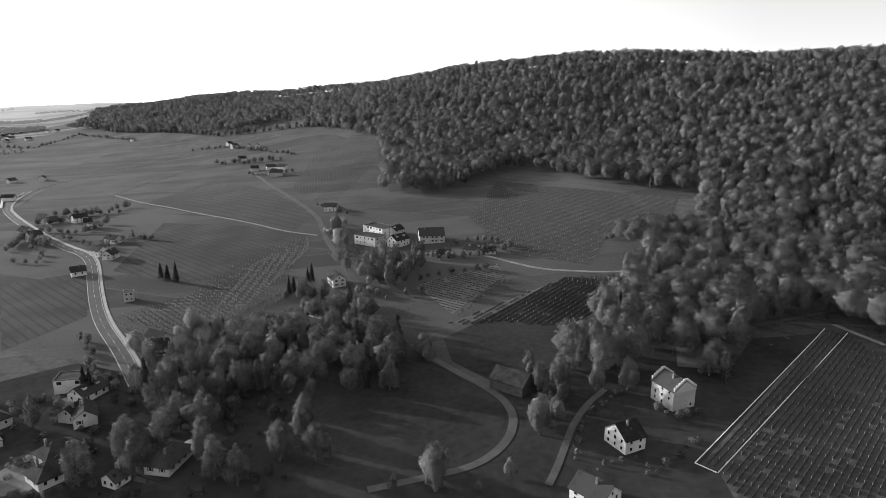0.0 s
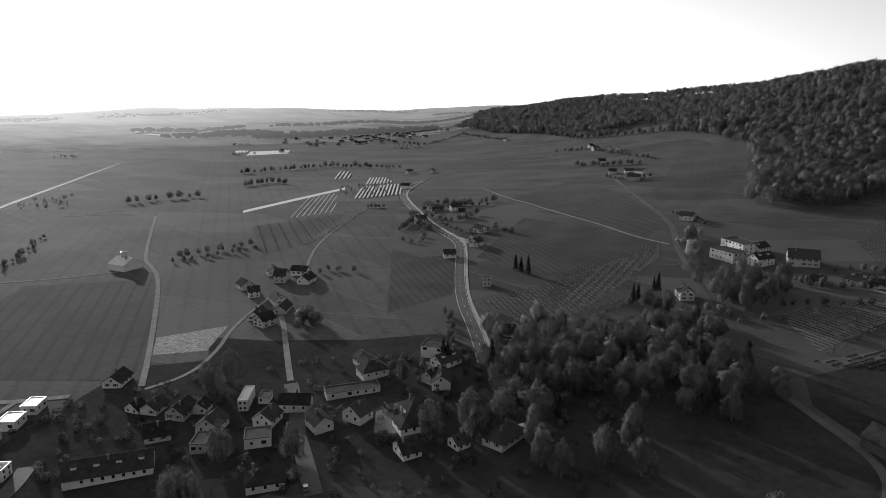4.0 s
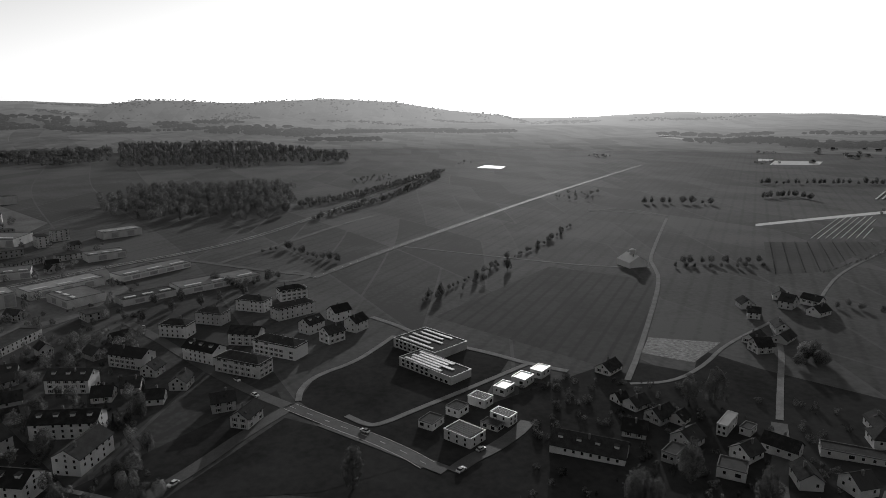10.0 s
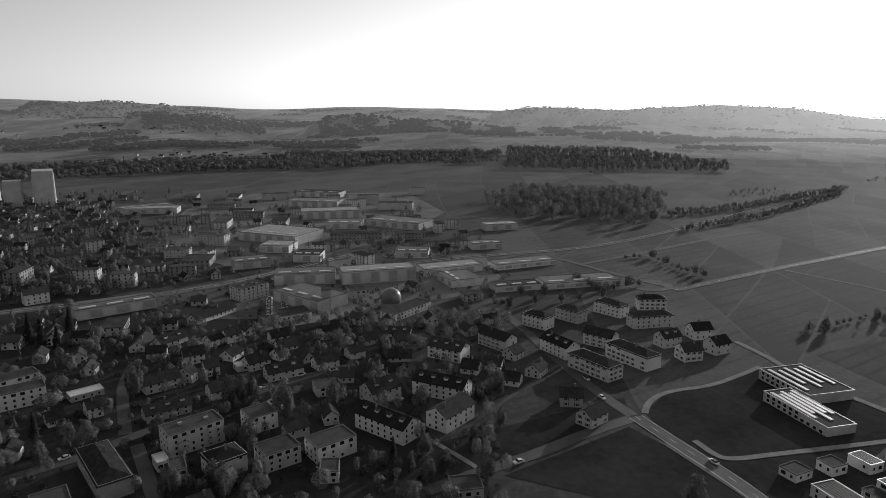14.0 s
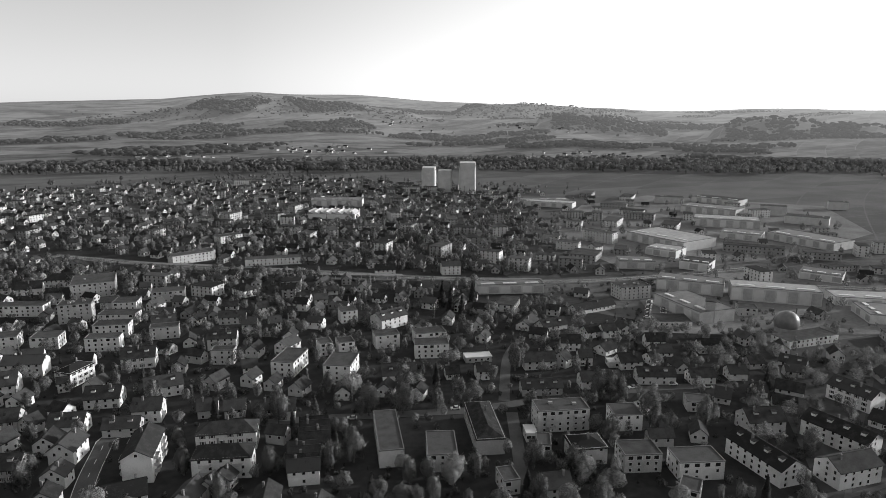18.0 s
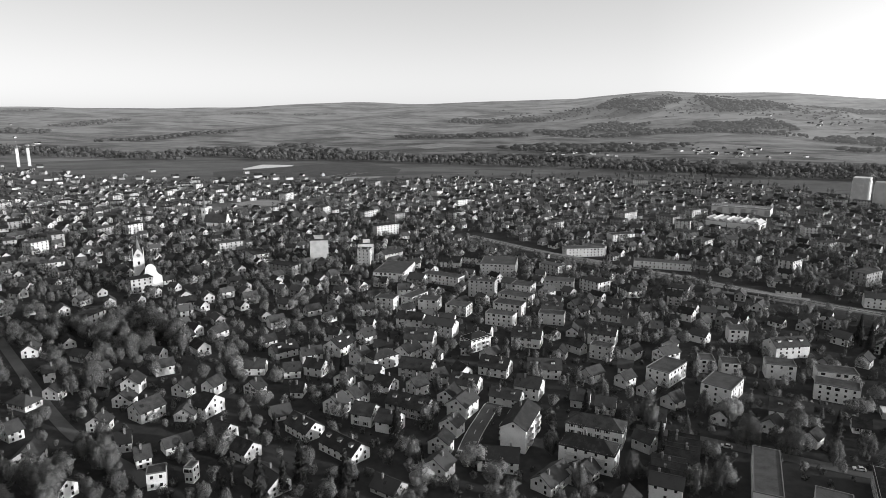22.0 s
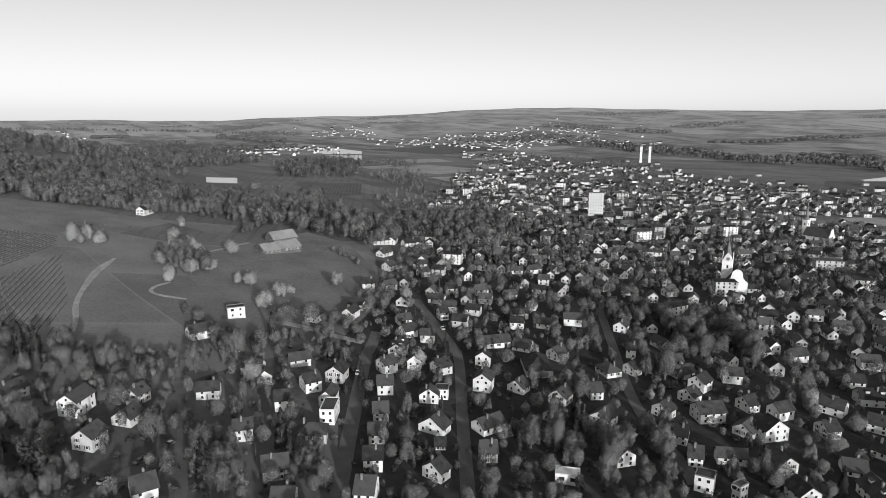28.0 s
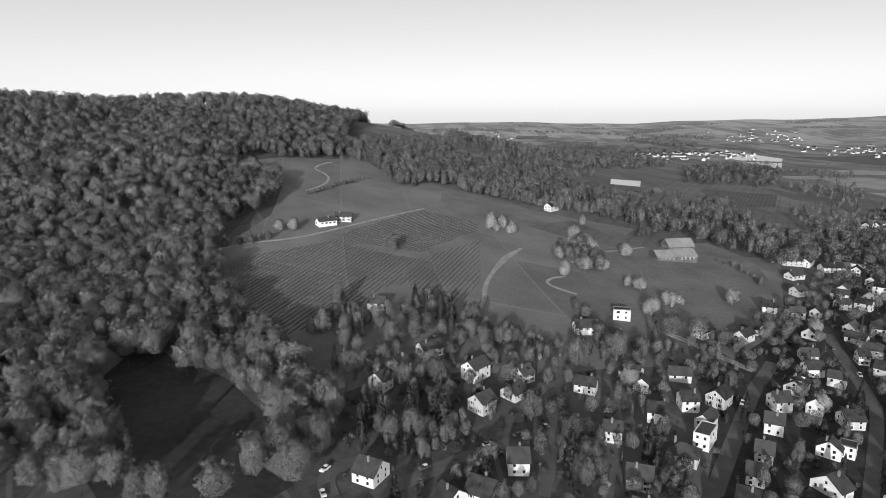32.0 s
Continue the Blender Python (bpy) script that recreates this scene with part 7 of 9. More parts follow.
silo(-747, -780, 45, 36, 22, 48, "tall grey concrete grain silo with a projecting top", CONCRETE, 6)
silo(-722, -808, 45, 18, 18, 35, "grey concrete silo between taller silos", CONCRETE, 3)
silo(-725, -852, 45, 26, 18, 37, "white mill building with stepped roofs beside silos", RENDER, 4)


SLATE = surface("spire_slates", 0.1, 0.18, 3, fine=0.4, dull=0.5)


def spire(parent, wide, base, tip, x=0.0, y=0.0):
    """A slender eight-sided spire that spreads to a square foot, with a cross on top."""
    h, v = wide / 2, []
    for r, z in ((1.0, base), (0.62, base + (tip - base) * 0.24)):
        v += [(x + h * r * 1.08 * math.cos(math.pi * (k + 0.5) / 4), y + h * r * 1.08 * math.sin(math.pi * (k + 0.5) / 4), z) for k in range(8)]
    v.append((x, y, tip))
    f = [(k, (k + 1) % 8, 8 + (k + 1) % 8, 8 + k) for k in range(8)] + [(8 + k, 8 + (k + 1) % 8, 16) for k in range(8)] + [tuple(range(8))[::-1]]
    part("spire", mesh_from("spire", v, f, SLATE), parent, "grey pointed spire")
    part("cross", solid("cross", [box(x - 0.1, x + 0.1, y - 0.1, y + 0.1, tip - 0.3, tip + 2.2), box(x - 0.7, x + 0.7, y - 0.08, y + 0.08, tip + 1.2, tip + 1.45)], METAL), parent)


def church(x, y, turn, tower, nave, at, label, gabled):
    """A church: nave with a steep roof and a white gable front, tower with clock gables and a spire."""
    tw, th, tip = tower
    nl, nw, ne = nave
    top = ne + nw * 0.62
    ob = tagged(new("church", solid("church", [prism([(-nw / 2, -1.5), (nw / 2, -1.5), (nw / 2, ne), (0, top), (-nw / 2, ne)], nl)], RENDER)), label, "church")
    ob.matrix_world = pose(x, y, ground_z(x, y), 0, 0, turn)
    k = 1.24
    part("roof", solid("roof", [prism([(-nw / 2 - 0.6, ne - 0.6 * k), (0, top), (nw / 2 + 0.6, ne - 0.6 * k), (nw / 2 + 0.6, ne - 0.3), (0, top + 0.4), (-nw / 2 - 0.6, ne - 0.3)], nl - 0.8)], TILES), ob, "steep dark tiled roof")
    # the gable front rises above the roof in curved steps
    front = [(-nw / 2 - 0.3, -1.5), (nw / 2 + 0.3, -1.5), (nw / 2 + 0.3, ne + 0.4), (nw * 0.42, ne + 1.6), (nw * 0.3, ne + 2.4), (nw * 0.24, top - 1.2), (nw * 0.12, top + 0.6), (0, top + 1.1),
             (-nw * 0.12, top + 0.6), (-nw * 0.24, top - 1.2), (-nw * 0.3, ne + 2.4), (-nw * 0.42, ne + 1.6), (-nw / 2 - 0.3, ne + 0.4)]
    part("gable_front", solid("gable_front", [prism(front, 0.6, nl / 2)], RENDER), ob, "white curved gable front")
    part("porch", solid("porch", [prism([(-2.2, -1), (2.2, -1), (2.2, 3), (0, 4.6), (-2.2, 3)], 2.4, nl / 2 + 1.4)], RENDER), ob)
    tx, ty = at
    t = part("tower", solid("tower", [box(tx - tw / 2, tx + tw / 2, ty - tw / 2, ty + tw / 2, -1.5, th)], RENDER), ob, "white square bell tower")
    if gabled:
        peak = [(-tw / 2, 0), (tw / 2, 0), (tw * 0.26, tw * 0.5), (0, tw * 0.85), (-tw * 0.26, tw * 0.5)]
        for q in range(4):
            v, f = prism(peak, 0.5, tw / 2 - 0.2)
            m = pose(tx, ty, th, 0, 0, 90 * q)
            part("clock_gable", mesh_from("clock_gable", [tuple(m @ Vector(p)) for p in v], f, RENDER), t)
            ring = [(tw / 2 + 0.08, 1.25 * math.cos(math.pi * j / 8), tw * 0.2 + 1.25 * math.sin(math.pi * j / 8)) for j in range(16)]
            ring += [(tw / 2 - 0.05, b, c) for _, b, c in ring]
            part("clock_face", mesh_from("clock_face", [tuple(m @ Vector(p)) for p in ring], [tuple(range(16))] + [(j, 16 + j, 16 + (j + 1) % 16, (j + 1) % 16) for j in range(16)], SLATE), t, "dark round clock face")
    for side, rot in ((1, 0), (-1, 180)):
        window(ob, pose(nl * 0.25, side * (nw / 2 + 0.02), ne * 0.6, 0, 0, rot), 1.6, 3.4, 0)
        window(ob, pose(-nl * 0.05, side * (nw / 2 + 0.02), ne * 0.6, 0, 0, rot), 1.6, 3.4, 0)
    for rot in (0, 90, 180, -90):
        window(ob, pose(tx, ty, 0, 0, 0, rot) @ pose(0, tw / 2 + 0.02, th * 0.8), 1.5, 2.8, 0)
    window(ob, pose(nl / 2 + 0.32, 0, ne * 0.95, 0, 0, -90), 3.0, 3.0, 0)
    spire(t, tw * 1.02, th, tip, tx, ty)
    TAKEN.append((x, y, nl * 0.6))


church(149, -492, 108, (7.5, 21, 36), (24, 14, 8), (-3, -7), "white church with clock gables on its tower and a pointed spire", True)
church(150, -742, 166, (5.2, 22, 37), (26, 11.5, 8), (-14.5, 2), "white church with a slender tower and a curved gable front", False)
tower_block(389, -719, 30, 17, 14, 31, "tower_block", "pale high-rise block standing above the town", "apartment building", CREAM, 9, 5, 2.5)
tower_block(30, -557, 92, 17, 15, 21, "tower_block", "pale apartment tower with dark balconies in the town", "apartment building", CREAM, 7, 4, 2.0)
tower_block(-10, -562, 90, 12.5, 12, 16, "tower_block", "white apartment tower among lower houses", "apartment building", RENDER, 5, 3, 2.0)
for sx, sy in ((768, -1650), (752, -1668)):
    ob = tagged(new("slender_tower", solid("slender_tower", [box(-2.9, 2.9, -2.9, 2.9, -2, 42)], RENDER)), "slender white twin tower far beyond the town", "tower", "twin towers")
    ob.matrix_world = pose(sx, sy, ground_z(sx, sy), 0, 0, 20)
    spire(ob, 5.8, 42, 56)
tower_block(-388, -184, 25, 8, 6, 13.5, "stair_tower", "pale brick stair tower beside flat halls", "tower", CREAM, 4, 1)



def platform_roof(x, y, turn, length):
    """A railway platform with a long pale roof on posts."""
    ob = tagged(new("platform", solid("platform", [box(-length / 2, length / 2, -3, 3, -0.5, 0.75)], COPING)), "railway platform under a long grey roof", "platform", "platforms of the station")
    ob.matrix_world = pose(x, y, ground_z(x, y), 0, 0, turn)
    part("canopy", solid("canopy", [prism([(-3.2, 4.3), (0, 4.0), (3.2, 4.3), (3.2, 4.5), (0, 4.25), (-3.2, 4.5)], length * 0.9)], SLATEROOF), ob, "long grey platform roof")
    for k in range(max(3, int(length / 9))):
        a = -length * 0.43 + k * length * 0.86 / (max(3, int(length / 9)) - 1)
        part("post", solid("post", [box(a - 0.15, a + 0.15, -0.15, 0.15, 0.75, 4.1)], CONCRETE), ob)
    TAKEN.append((x, y, 6))


platform_roof(-187.0, -541.9, 130, 80)
platform_roof(-238.5, -475.3, 134, 58)
platform_roof(-282.1, -413.2, 135, 71)
platform_roof(-360.1, -326.9, 136, 51)

# round domed hall
bm = bmesh.new()
bmesh.ops.create_uvsphere(bm, u_segments=24, v_segments=14, radius=7.0)
for f in bm.faces:
    f.smooth = True
me = bpy.data.meshes.new("dome")
bm.to_mesh(me)
bm.free()
me.materials.append(surface("dark_dome_cladding", 0.1, 0.2, 4, rough=0.4))
dome = tagged(new("dome", me), "round dark clad dome standing beside a car park", "dome")
dome.matrix_world = pose(-404, -144, ground_z(-404, -144) + 5.6)
v, f = tube((0, 0, -7.5), (0, 0, -2.5), 6.6, 6.9, 24)
part("base_ring", mesh_from("base_ring", v, f, KERB), dome, "pale base ring")

v, f = tube((0, 0, -1), (0, 0, 12.5), 2.4, 2.4, 14)
ob = tagged(new("farm_silo", mesh_from("farm_silo", v, f, CONCRETE)), "round grey farm silo beside a barn", "silo")
ob.matrix_world = pose(-447, 292, ground_z(-447, 292))
n = len(v) // 2
v = [(2.6 * math.cos(2 * math.pi * k / 14), 2.6 * math.sin(2 * math.pi * k / 14), 12.4) for k in range(14)] + [(0, 0, 13.6)]
part("cap", mesh_from("cap", v, [(k, (k + 1) % 14, 14) for k in range(14)], METAL), ob, "light metal cap")

# garden umbrella
v = [(3.4 * math.cos(2 * math.pi * k / 8), 3.4 * math.sin(2 * math.pi * k / 8), 2.1) for k in range(8)] + [(0, 0, 2.9)] + [(3.3 * math.cos(2 * math.pi * k / 8), 3.3 * math.sin(2 * math.pi * k / 8), 1.95) for k in range(8)]
umb = tagged(new("umbrella", None), "large pale garden umbrella open over a terrace", "umbrella")
umb.matrix_world = pose(-85, 207, ground_z(-85, 207))
part("canopy", mesh_from("canopy", v, [(k, (k + 1) % 8, 8) for k in range(8)] + [(k, k + 9, (k + 1) % 8 + 9, (k + 1) % 8) for k in range(8)], LINE), umb)
v, f = tube((0, 0, -0.3), (0, 0, 2.7), 0.05, 0.05, 6)
part("pole", mesh_from("pole", v, f, TIMBER), umb)

# ---- parked cars ----
CARBODY = solid("car", [prism([(-2.1, 0.28), (2.1, 0.28), (2.15, 0.62), (2.0, 0.85), (1.0, 0.92), (-1.85, 0.95), (-2.15, 0.8)], 1.75)], CAR)
CABIN = solid("cabin", [prism([(-1.75, 0.9), (1.05, 0.9), (0.35, 1.42), (-1.3, 1.45)], 1.5)], GLASS)
CARROOF = solid("car_roof", [prism([(-1.3, 1.4), (0.35, 1.38), (0.25, 1.48), (-1.2, 1.5)], 1.42)], CAR)
v, f = tube((-0.11, 0, 0), (0.11, 0, 0), 0.32, 0.32, 10)
WHEEL = mesh_from("wheel", v, f + [tuple(range(9, -1, -1)), tuple(range(10, 20))], RUBBER)


def car(x, y, turn):
    ob = tagged(new("car", CARBODY), "parked car standing beside the street", "car", "parked cars")
    ob.matrix_world = pose(x, y, ground_z(x, y) + 0.2, 0, 0, turn)
    part("cabin", CABIN, ob, "dark glazed cabin")
    part("roof", CARROOF, ob)
    for a in (-0.78, 0.78):
        for b in (-1.35, 1.35):
            w = new("wheel", WHEEL)
            w.parent = ob
            w.matrix_local = pose(a, b, 0.32)
    TAKEN.append((x, y, 1.5))


random.seed(21)
made = 0
for line in STREETS:
    for (ax, ay), (bx, by) in zip(line[2:-2:3], line[3:-1:3]):
        far, turn = math.hypot(ax, ay), math.degrees(math.atan2(by - ay, bx - ax)) - 90
        if far > 480 or made >= 46 or random.random() < 0.72 or ay > 150:
            continue
        side = random.choice((-1, 1)) * 2.1
        c, s = math.cos(radians(turn)), math.sin(radians(turn))
        car(ax + c * side, ay + s * side, turn + random.choice((0, 180)))
        made += 1
for k in range(26):
    px, py = -398 + (k % 13) * 2.9, -232 + (k // 13) * 11 + (k % 13) * 1.6
    car(px, py, 28)


# ---- trees that stand alone ----
tree(335.3, -76.6, 14.4, "con", 0, 0.85, 0)
tree(326.8, -82.4, 18.6, "con", 1, 0.94, 67)
tree(322.4, -87.5, 16.8, "con", 2, 1.03, 134)
tree(347.6, -72.9, 15.0, "con", 3, 1.12, 201)
tree(225.5, -34.2, 19.2, "con", 4, 0.91, 268)
tree(230.5, -29.6, 17.4, "con", 5, 1.00, 335)
tree(231.4, -56.4, 15.6, "con", 6, 1.09, 42)
tree(220.8, -57.1, 19.8, "con", 7, 0.88, 109)
tree(231.3, -46.2, 18.0, "con", 8, 0.97, 176)
tree(190.4, -95.1, 16.2, "con", 9, 1.06, 243)
tree(223.2, -26.5, 14.4, "con", 10, 0.85, 310)
tree(353.9, -30.9, 15.9, "dec", 11, 0.94, 17)
tree(322.8, -19.8, 14.4, "dec", 12, 1.03, 84)
tree(443.5, -76.9, 12.8, "dec", 13, 1.12, 151)
tree(310.3, -95.8, 16.4, "dec", 14, 0.91, 218)
tree(288.4, -105.8, 14.9, "dec", 15, 1.00, 285)
tree(223.9, -93.6, 13.3, "dec", 16, 1.09, 352)
tree(265.3, -132.6, 16.9, "dec", 17, 0.88, 59)
tree(281, -152.2, 15.4, "dec", 18, 0.97, 126)
tree(303.6, -53.6, 13.8, "dec", 19, 1.06, 193)
tree(486.9, -167.6, 11.0, "blo", 20, 0.85, 260)
tree(483.2, -179.2, 14.2, "blo", 21, 0.94, 327)
tree(491.7, -11.2, 12.9, "blo", 22, 1.03, 34)
tree(489.8, -1, 11.5, "blo", 23, 1.12, 101)
tree(449.5, -219.5, 14.7, "blo", 24, 0.91, 168)
tree(398.6, -201.7, 13.3, "blo", 25, 1.00, 235)
tree(398.3, -214.3, 12.0, "blo", 26, 1.09, 302)
tree(388.1, -182.4, 15.1, "blo", 27, 0.88, 9)
tree(430, -249.3, 13.8, "blo", 28, 0.97, 76)
tree(359.8, -221.3, 12.4, "blo", 29, 1.06, 143)
tree(330.4, -224.8, 11.0, "blo", 30, 0.85, 210)
tree(319.2, -204.4, 14.2, "blo", 31, 0.94, 277)
tree(331.6, -267.5, 12.9, "blo", 32, 1.03, 344)
tree(517.8, -257.1, 11.5, "blo", 33, 1.12, 51)
tree(472, -227.6, 14.7, "blo", 34, 0.91, 118)
tree(281.3, -281.3, 13.3, "blo", 35, 1.00, 185)
tree(114.8, -375.4, 13.3, "dec", 36, 1.09, 252)
tree(265.9, -153.6, 16.9, "dec", 37, 0.88, 319)
tree(199.4, -99.7, 15.4, "dec", 38, 0.97, 26)
tree(186.5, -98.6, 13.8, "dec", 39, 1.06, 93)
tree(206.1, -178.1, 14.4, "con", 40, 0.85, 160)
tree(187.1, -123.5, 18.6, "con", 41, 0.94, 227)
tree(92.9, -189.2, 14.4, "dec", 42, 1.03, 294)
tree(89.1, -224.5, 12.8, "dec", 43, 1.12, 1)
tree(117.4, -196.1, 16.4, "dec", 44, 0.91, 68)
tree(114.3, -205.1, 17.4, "con", 45, 1.00, 135)
tree(206.8, -214.7, 12.0, "blo", 46, 1.09, 202)
tree(241.5, -145.6, 15.1, "blo", 47, 0.88, 269)
tree(160.2, -301, 15.4, "dec", 48, 0.97, 336)
tree(148.4, -368.1, 13.8, "dec", 49, 1.06, 43)
tree(130.1, -373.2, 12.3, "dec", 50, 0.85, 110)
tree(118.3, -386.7, 15.9, "dec", 51, 0.94, 177)
tree(123.2, -353.4, 14.4, "dec", 52, 1.03, 244)
tree(90.2, -337.4, 12.8, "dec", 53, 1.12, 311)
tree(56.6, -303.2, 14.7, "blo", 54, 0.91, 18)
tree(87.1, -220.5, 14.9, "dec", 55, 1.00, 85)
tree(122.3, -217.8, 15.6, "con", 56, 1.09, 152)
tree(96.4, -200.6, 16.9, "dec", 57, 0.88, 219)
tree(105.2, -207.3, 15.4, "dec", 58, 0.97, 286)
tree(117.7, -195.6, 13.8, "dec", 59, 1.06, 353)
tree(25.5, -201.5, 14.4, "con", 60, 0.85, 60)
tree(32.6, -197.7, 18.6, "con", 61, 0.94, 127)
tree(5.2, -200.8, 16.8, "con", 62, 1.03, 194)
tree(-20.7, -201.1, 11.5, "blo", 63, 1.12, 261)
tree(20, -205.3, 19.2, "con", 64, 0.91, 328)
tree(-152.1, -235.4, 13.3, "blo", 65, 1.00, 35)
tree(-157.8, -239.4, 12.0, "blo", 66, 1.09, 102)
tree(-115.3, -231.2, 16.9, "dec", 67, 0.88, 169)
tree(-148.1, -213.7, 15.4, "dec", 68, 0.97, 236)
tree(-160.4, -206, 13.8, "dec", 69, 1.06, 303)
tree(-172.7, -198.2, 12.3, "dec", 70, 0.85, 10)
tree(-172.9, -222.3, 15.9, "dec", 71, 0.94, 77)
tree(-121.3, -185.8, 14.4, "dec", 72, 1.03, 144)
tree(-40.7, -212.1, 11.5, "blo", 73, 1.12, 211)
tree(-138.4, -150.4, 14.7, "blo", 74, 0.91, 278)
tree(-0.5, -390.6, 13.3, "blo", 75, 1.00, 345)
tree(-14.4, -236.9, 15.6, "con", 76, 1.09, 52)
tree(-233.3, -208, 16.9, "dec", 77, 0.88, 119)
tree(-234.7, -159.2, 15.4, "dec", 78, 0.97, 186)
tree(-239.8, -155.9, 13.8, "dec", 79, 1.06, 253)
tree(-244, -153.3, 12.3, "dec", 80, 0.85, 320)
tree(-229.7, -130, 15.9, "dec", 81, 0.94, 27)
tree(-245.9, -114.5, 14.4, "dec", 82, 1.03, 94)
tree(-231, -83, 11.5, "blo", 83, 1.12, 161)
tree(-275.4, -302.4, 19.2, "con", 84, 0.91, 228)
tree(-301.2, -308.7, 17.4, "con", 85, 1.00, 295)
tree(-273.4, -289.7, 15.6, "con", 86, 1.09, 2)
tree(-279.1, -314.9, 19.8, "con", 87, 0.88, 69)
tree(-433.5, -50.1, 9.2, "dec", 88, 0.97, 136)
tree(-442.6, -33.2, 8.3, "dec", 89, 1.06, 203)
tree(-451, -21.7, 7.4, "dec", 90, 0.85, 270)
tree(-455.9, -46.5, 9.5, "dec", 91, 0.94, 337)
tree(-418.1, -65.5, 8.6, "dec", 92, 1.03, 44)
tree(-454, -62.7, 7.7, "dec", 93, 1.12, 111)
tree(-460.1, -5.9, 9.8, "dec", 94, 0.91, 178)
tree(-415.4, 123.1, 8.9, "dec", 95, 1.00, 245)
tree(-446.2, 159.9, 8.0, "dec", 96, 1.09, 312)
tree(-467.4, 193.6, 10.1, "dec", 97, 0.88, 19)
tree(-200.7, 28.7, 15.4, "dec", 98, 0.97, 86)
tree(-162.4, 114, 13.8, "dec", 99, 1.06, 153)
tree(-157.2, 117.1, 12.3, "dec", 100, 0.85, 220)
tree(-168.6, 138.6, 15.9, "dec", 101, 0.94, 287)
tree(-149.4, 152.8, 14.4, "dec", 102, 1.03, 354)
tree(-221, 176.7, 12.8, "dec", 103, 1.12, 61)
tree(-216.1, 186.1, 16.4, "dec", 104, 0.91, 128)
tree(-174.4, 395.3, 11.8, "con", 105, 1.00, 195)
tree(-169.2, 392.8, 10.6, "con", 106, 1.09, 262)
tree(-162.6, 389.3, 13.5, "con", 107, 0.88, 329)
tree(-86.5, 360.6, 12.2, "con", 108, 0.97, 36)
tree(-84.9, 365.1, 11.0, "con", 109, 1.06, 103)
tree(-80.5, 384, 9.8, "con", 110, 0.85, 170)
tree(-78.1, 383.9, 12.6, "con", 111, 0.94, 237)
tree(-121, 251.7, 11.4, "con", 112, 1.03, 304)
tree(-125.1, 314.2, 11.5, "blo", 113, 1.12, 11)
tree(-109.7, 306.7, 14.7, "blo", 114, 0.91, 78)
tree(-100.5, 299.6, 13.3, "blo", 115, 1.00, 145)
tree(-143.3, 291.5, 12.0, "blo", 116, 1.09, 212)
tree(-75.1, 279.9, 15.1, "blo", 117, 0.88, 279)
tree(-74, 285.8, 15.4, "dec", 118, 0.97, 346)
tree(-81.4, 498.1, 13.8, "dec", 119, 1.06, 53)
tree(-66.4, 445.8, 12.3, "dec", 120, 0.85, 120)
tree(-47.8, 215.2, 15.9, "dec", 121, 0.94, 187)
tree(-53.1, 199.4, 14.4, "dec", 122, 1.03, 254)
tree(-40.7, 199.2, 12.8, "dec", 123, 1.12, 321)
tree(-0.8, 181.3, 16.4, "dec", 124, 0.91, 28)
tree(35.9, 213.1, 14.9, "dec", 125, 1.00, 95)
tree(-20.1, 248.7, 13.3, "dec", 126, 1.09, 162)
tree(-29.2, 269.7, 16.9, "dec", 127, 0.88, 229)
tree(-104, 198.8, 15.4, "dec", 128, 0.97, 296)
tree(-94.3, 220.2, 13.8, "dec", 129, 1.06, 3)
tree(-88.9, 228.1, 12.3, "dec", 130, 0.85, 70)
tree(-85.3, 236.7, 15.9, "dec", 131, 0.94, 137)
tree(-81.4, 245.7, 14.4, "dec", 132, 1.03, 204)
tree(-73.5, 250.3, 12.8, "dec", 133, 1.12, 271)
tree(-109.1, 246.5, 16.4, "dec", 134, 0.91, 338)
tree(-103.6, 256.2, 14.9, "dec", 135, 1.00, 45)
tree(-84.3, 271.6, 13.3, "dec", 136, 1.09, 112)
tree(-60.6, 254.9, 16.9, "dec", 137, 0.88, 179)
tree(-55.2, 276.3, 15.4, "dec", 138, 0.97, 246)
tree(-39.9, 275.7, 13.8, "dec", 139, 1.06, 313)
tree(-29.3, 249, 9.8, "con", 140, 0.85, 20)
tree(-51.6, 300.9, 15.9, "dec", 141, 0.94, 87)
tree(-39.5, 314.3, 14.4, "dec", 142, 1.03, 154)
tree(-53.3, 329.8, 12.8, "dec", 143, 1.12, 221)
tree(-63.8, 338.2, 13.1, "con", 144, 0.91, 288)
tree(-49.6, 345.8, 11.8, "con", 145, 1.00, 355)
tree(112.6, 256.3, 13.3, "dec", 146, 1.09, 62)
tree(75.6, 245.6, 13.8, "dec", 149, 1.06, 263)
tree(63.2, 246.1, 12.3, "dec", 150, 0.85, 330)
tree(48.5, 246.6, 15.9, "dec", 151, 0.94, 37)
tree(60.3, 272.1, 14.4, "dec", 152, 1.03, 104)
tree(-96.4, 205.4, 12.8, "dec", 153, 1.12, 171)
tree(-78.3, 198.3, 16.4, "dec", 154, 0.91, 238)
tree(-71.3, 188.7, 14.9, "dec", 155, 1.00, 305)
tree(-63.1, 185.6, 13.3, "dec", 156, 1.09, 12)
tree(-144, 247.5, 13.5, "con", 157, 0.88, 79)
tree(-113.5, 186.4, 15.4, "dec", 158, 0.97, 146)
tree(-98.2, 192.3, 13.8, "dec", 159, 1.06, 213)
tree(-149, 221.4, 12.3, "dec", 160, 0.85, 280)
tree(-35.9, 402.2, 15.9, "dec", 161, 0.94, 347)
tree(-29.5, 412.9, 14.4, "dec", 162, 1.03, 54)
tree(-21.5, 401.4, 12.8, "dec", 163, 1.12, 121)
tree(-29.9, 371.6, 16.4, "dec", 164, 0.91, 188)
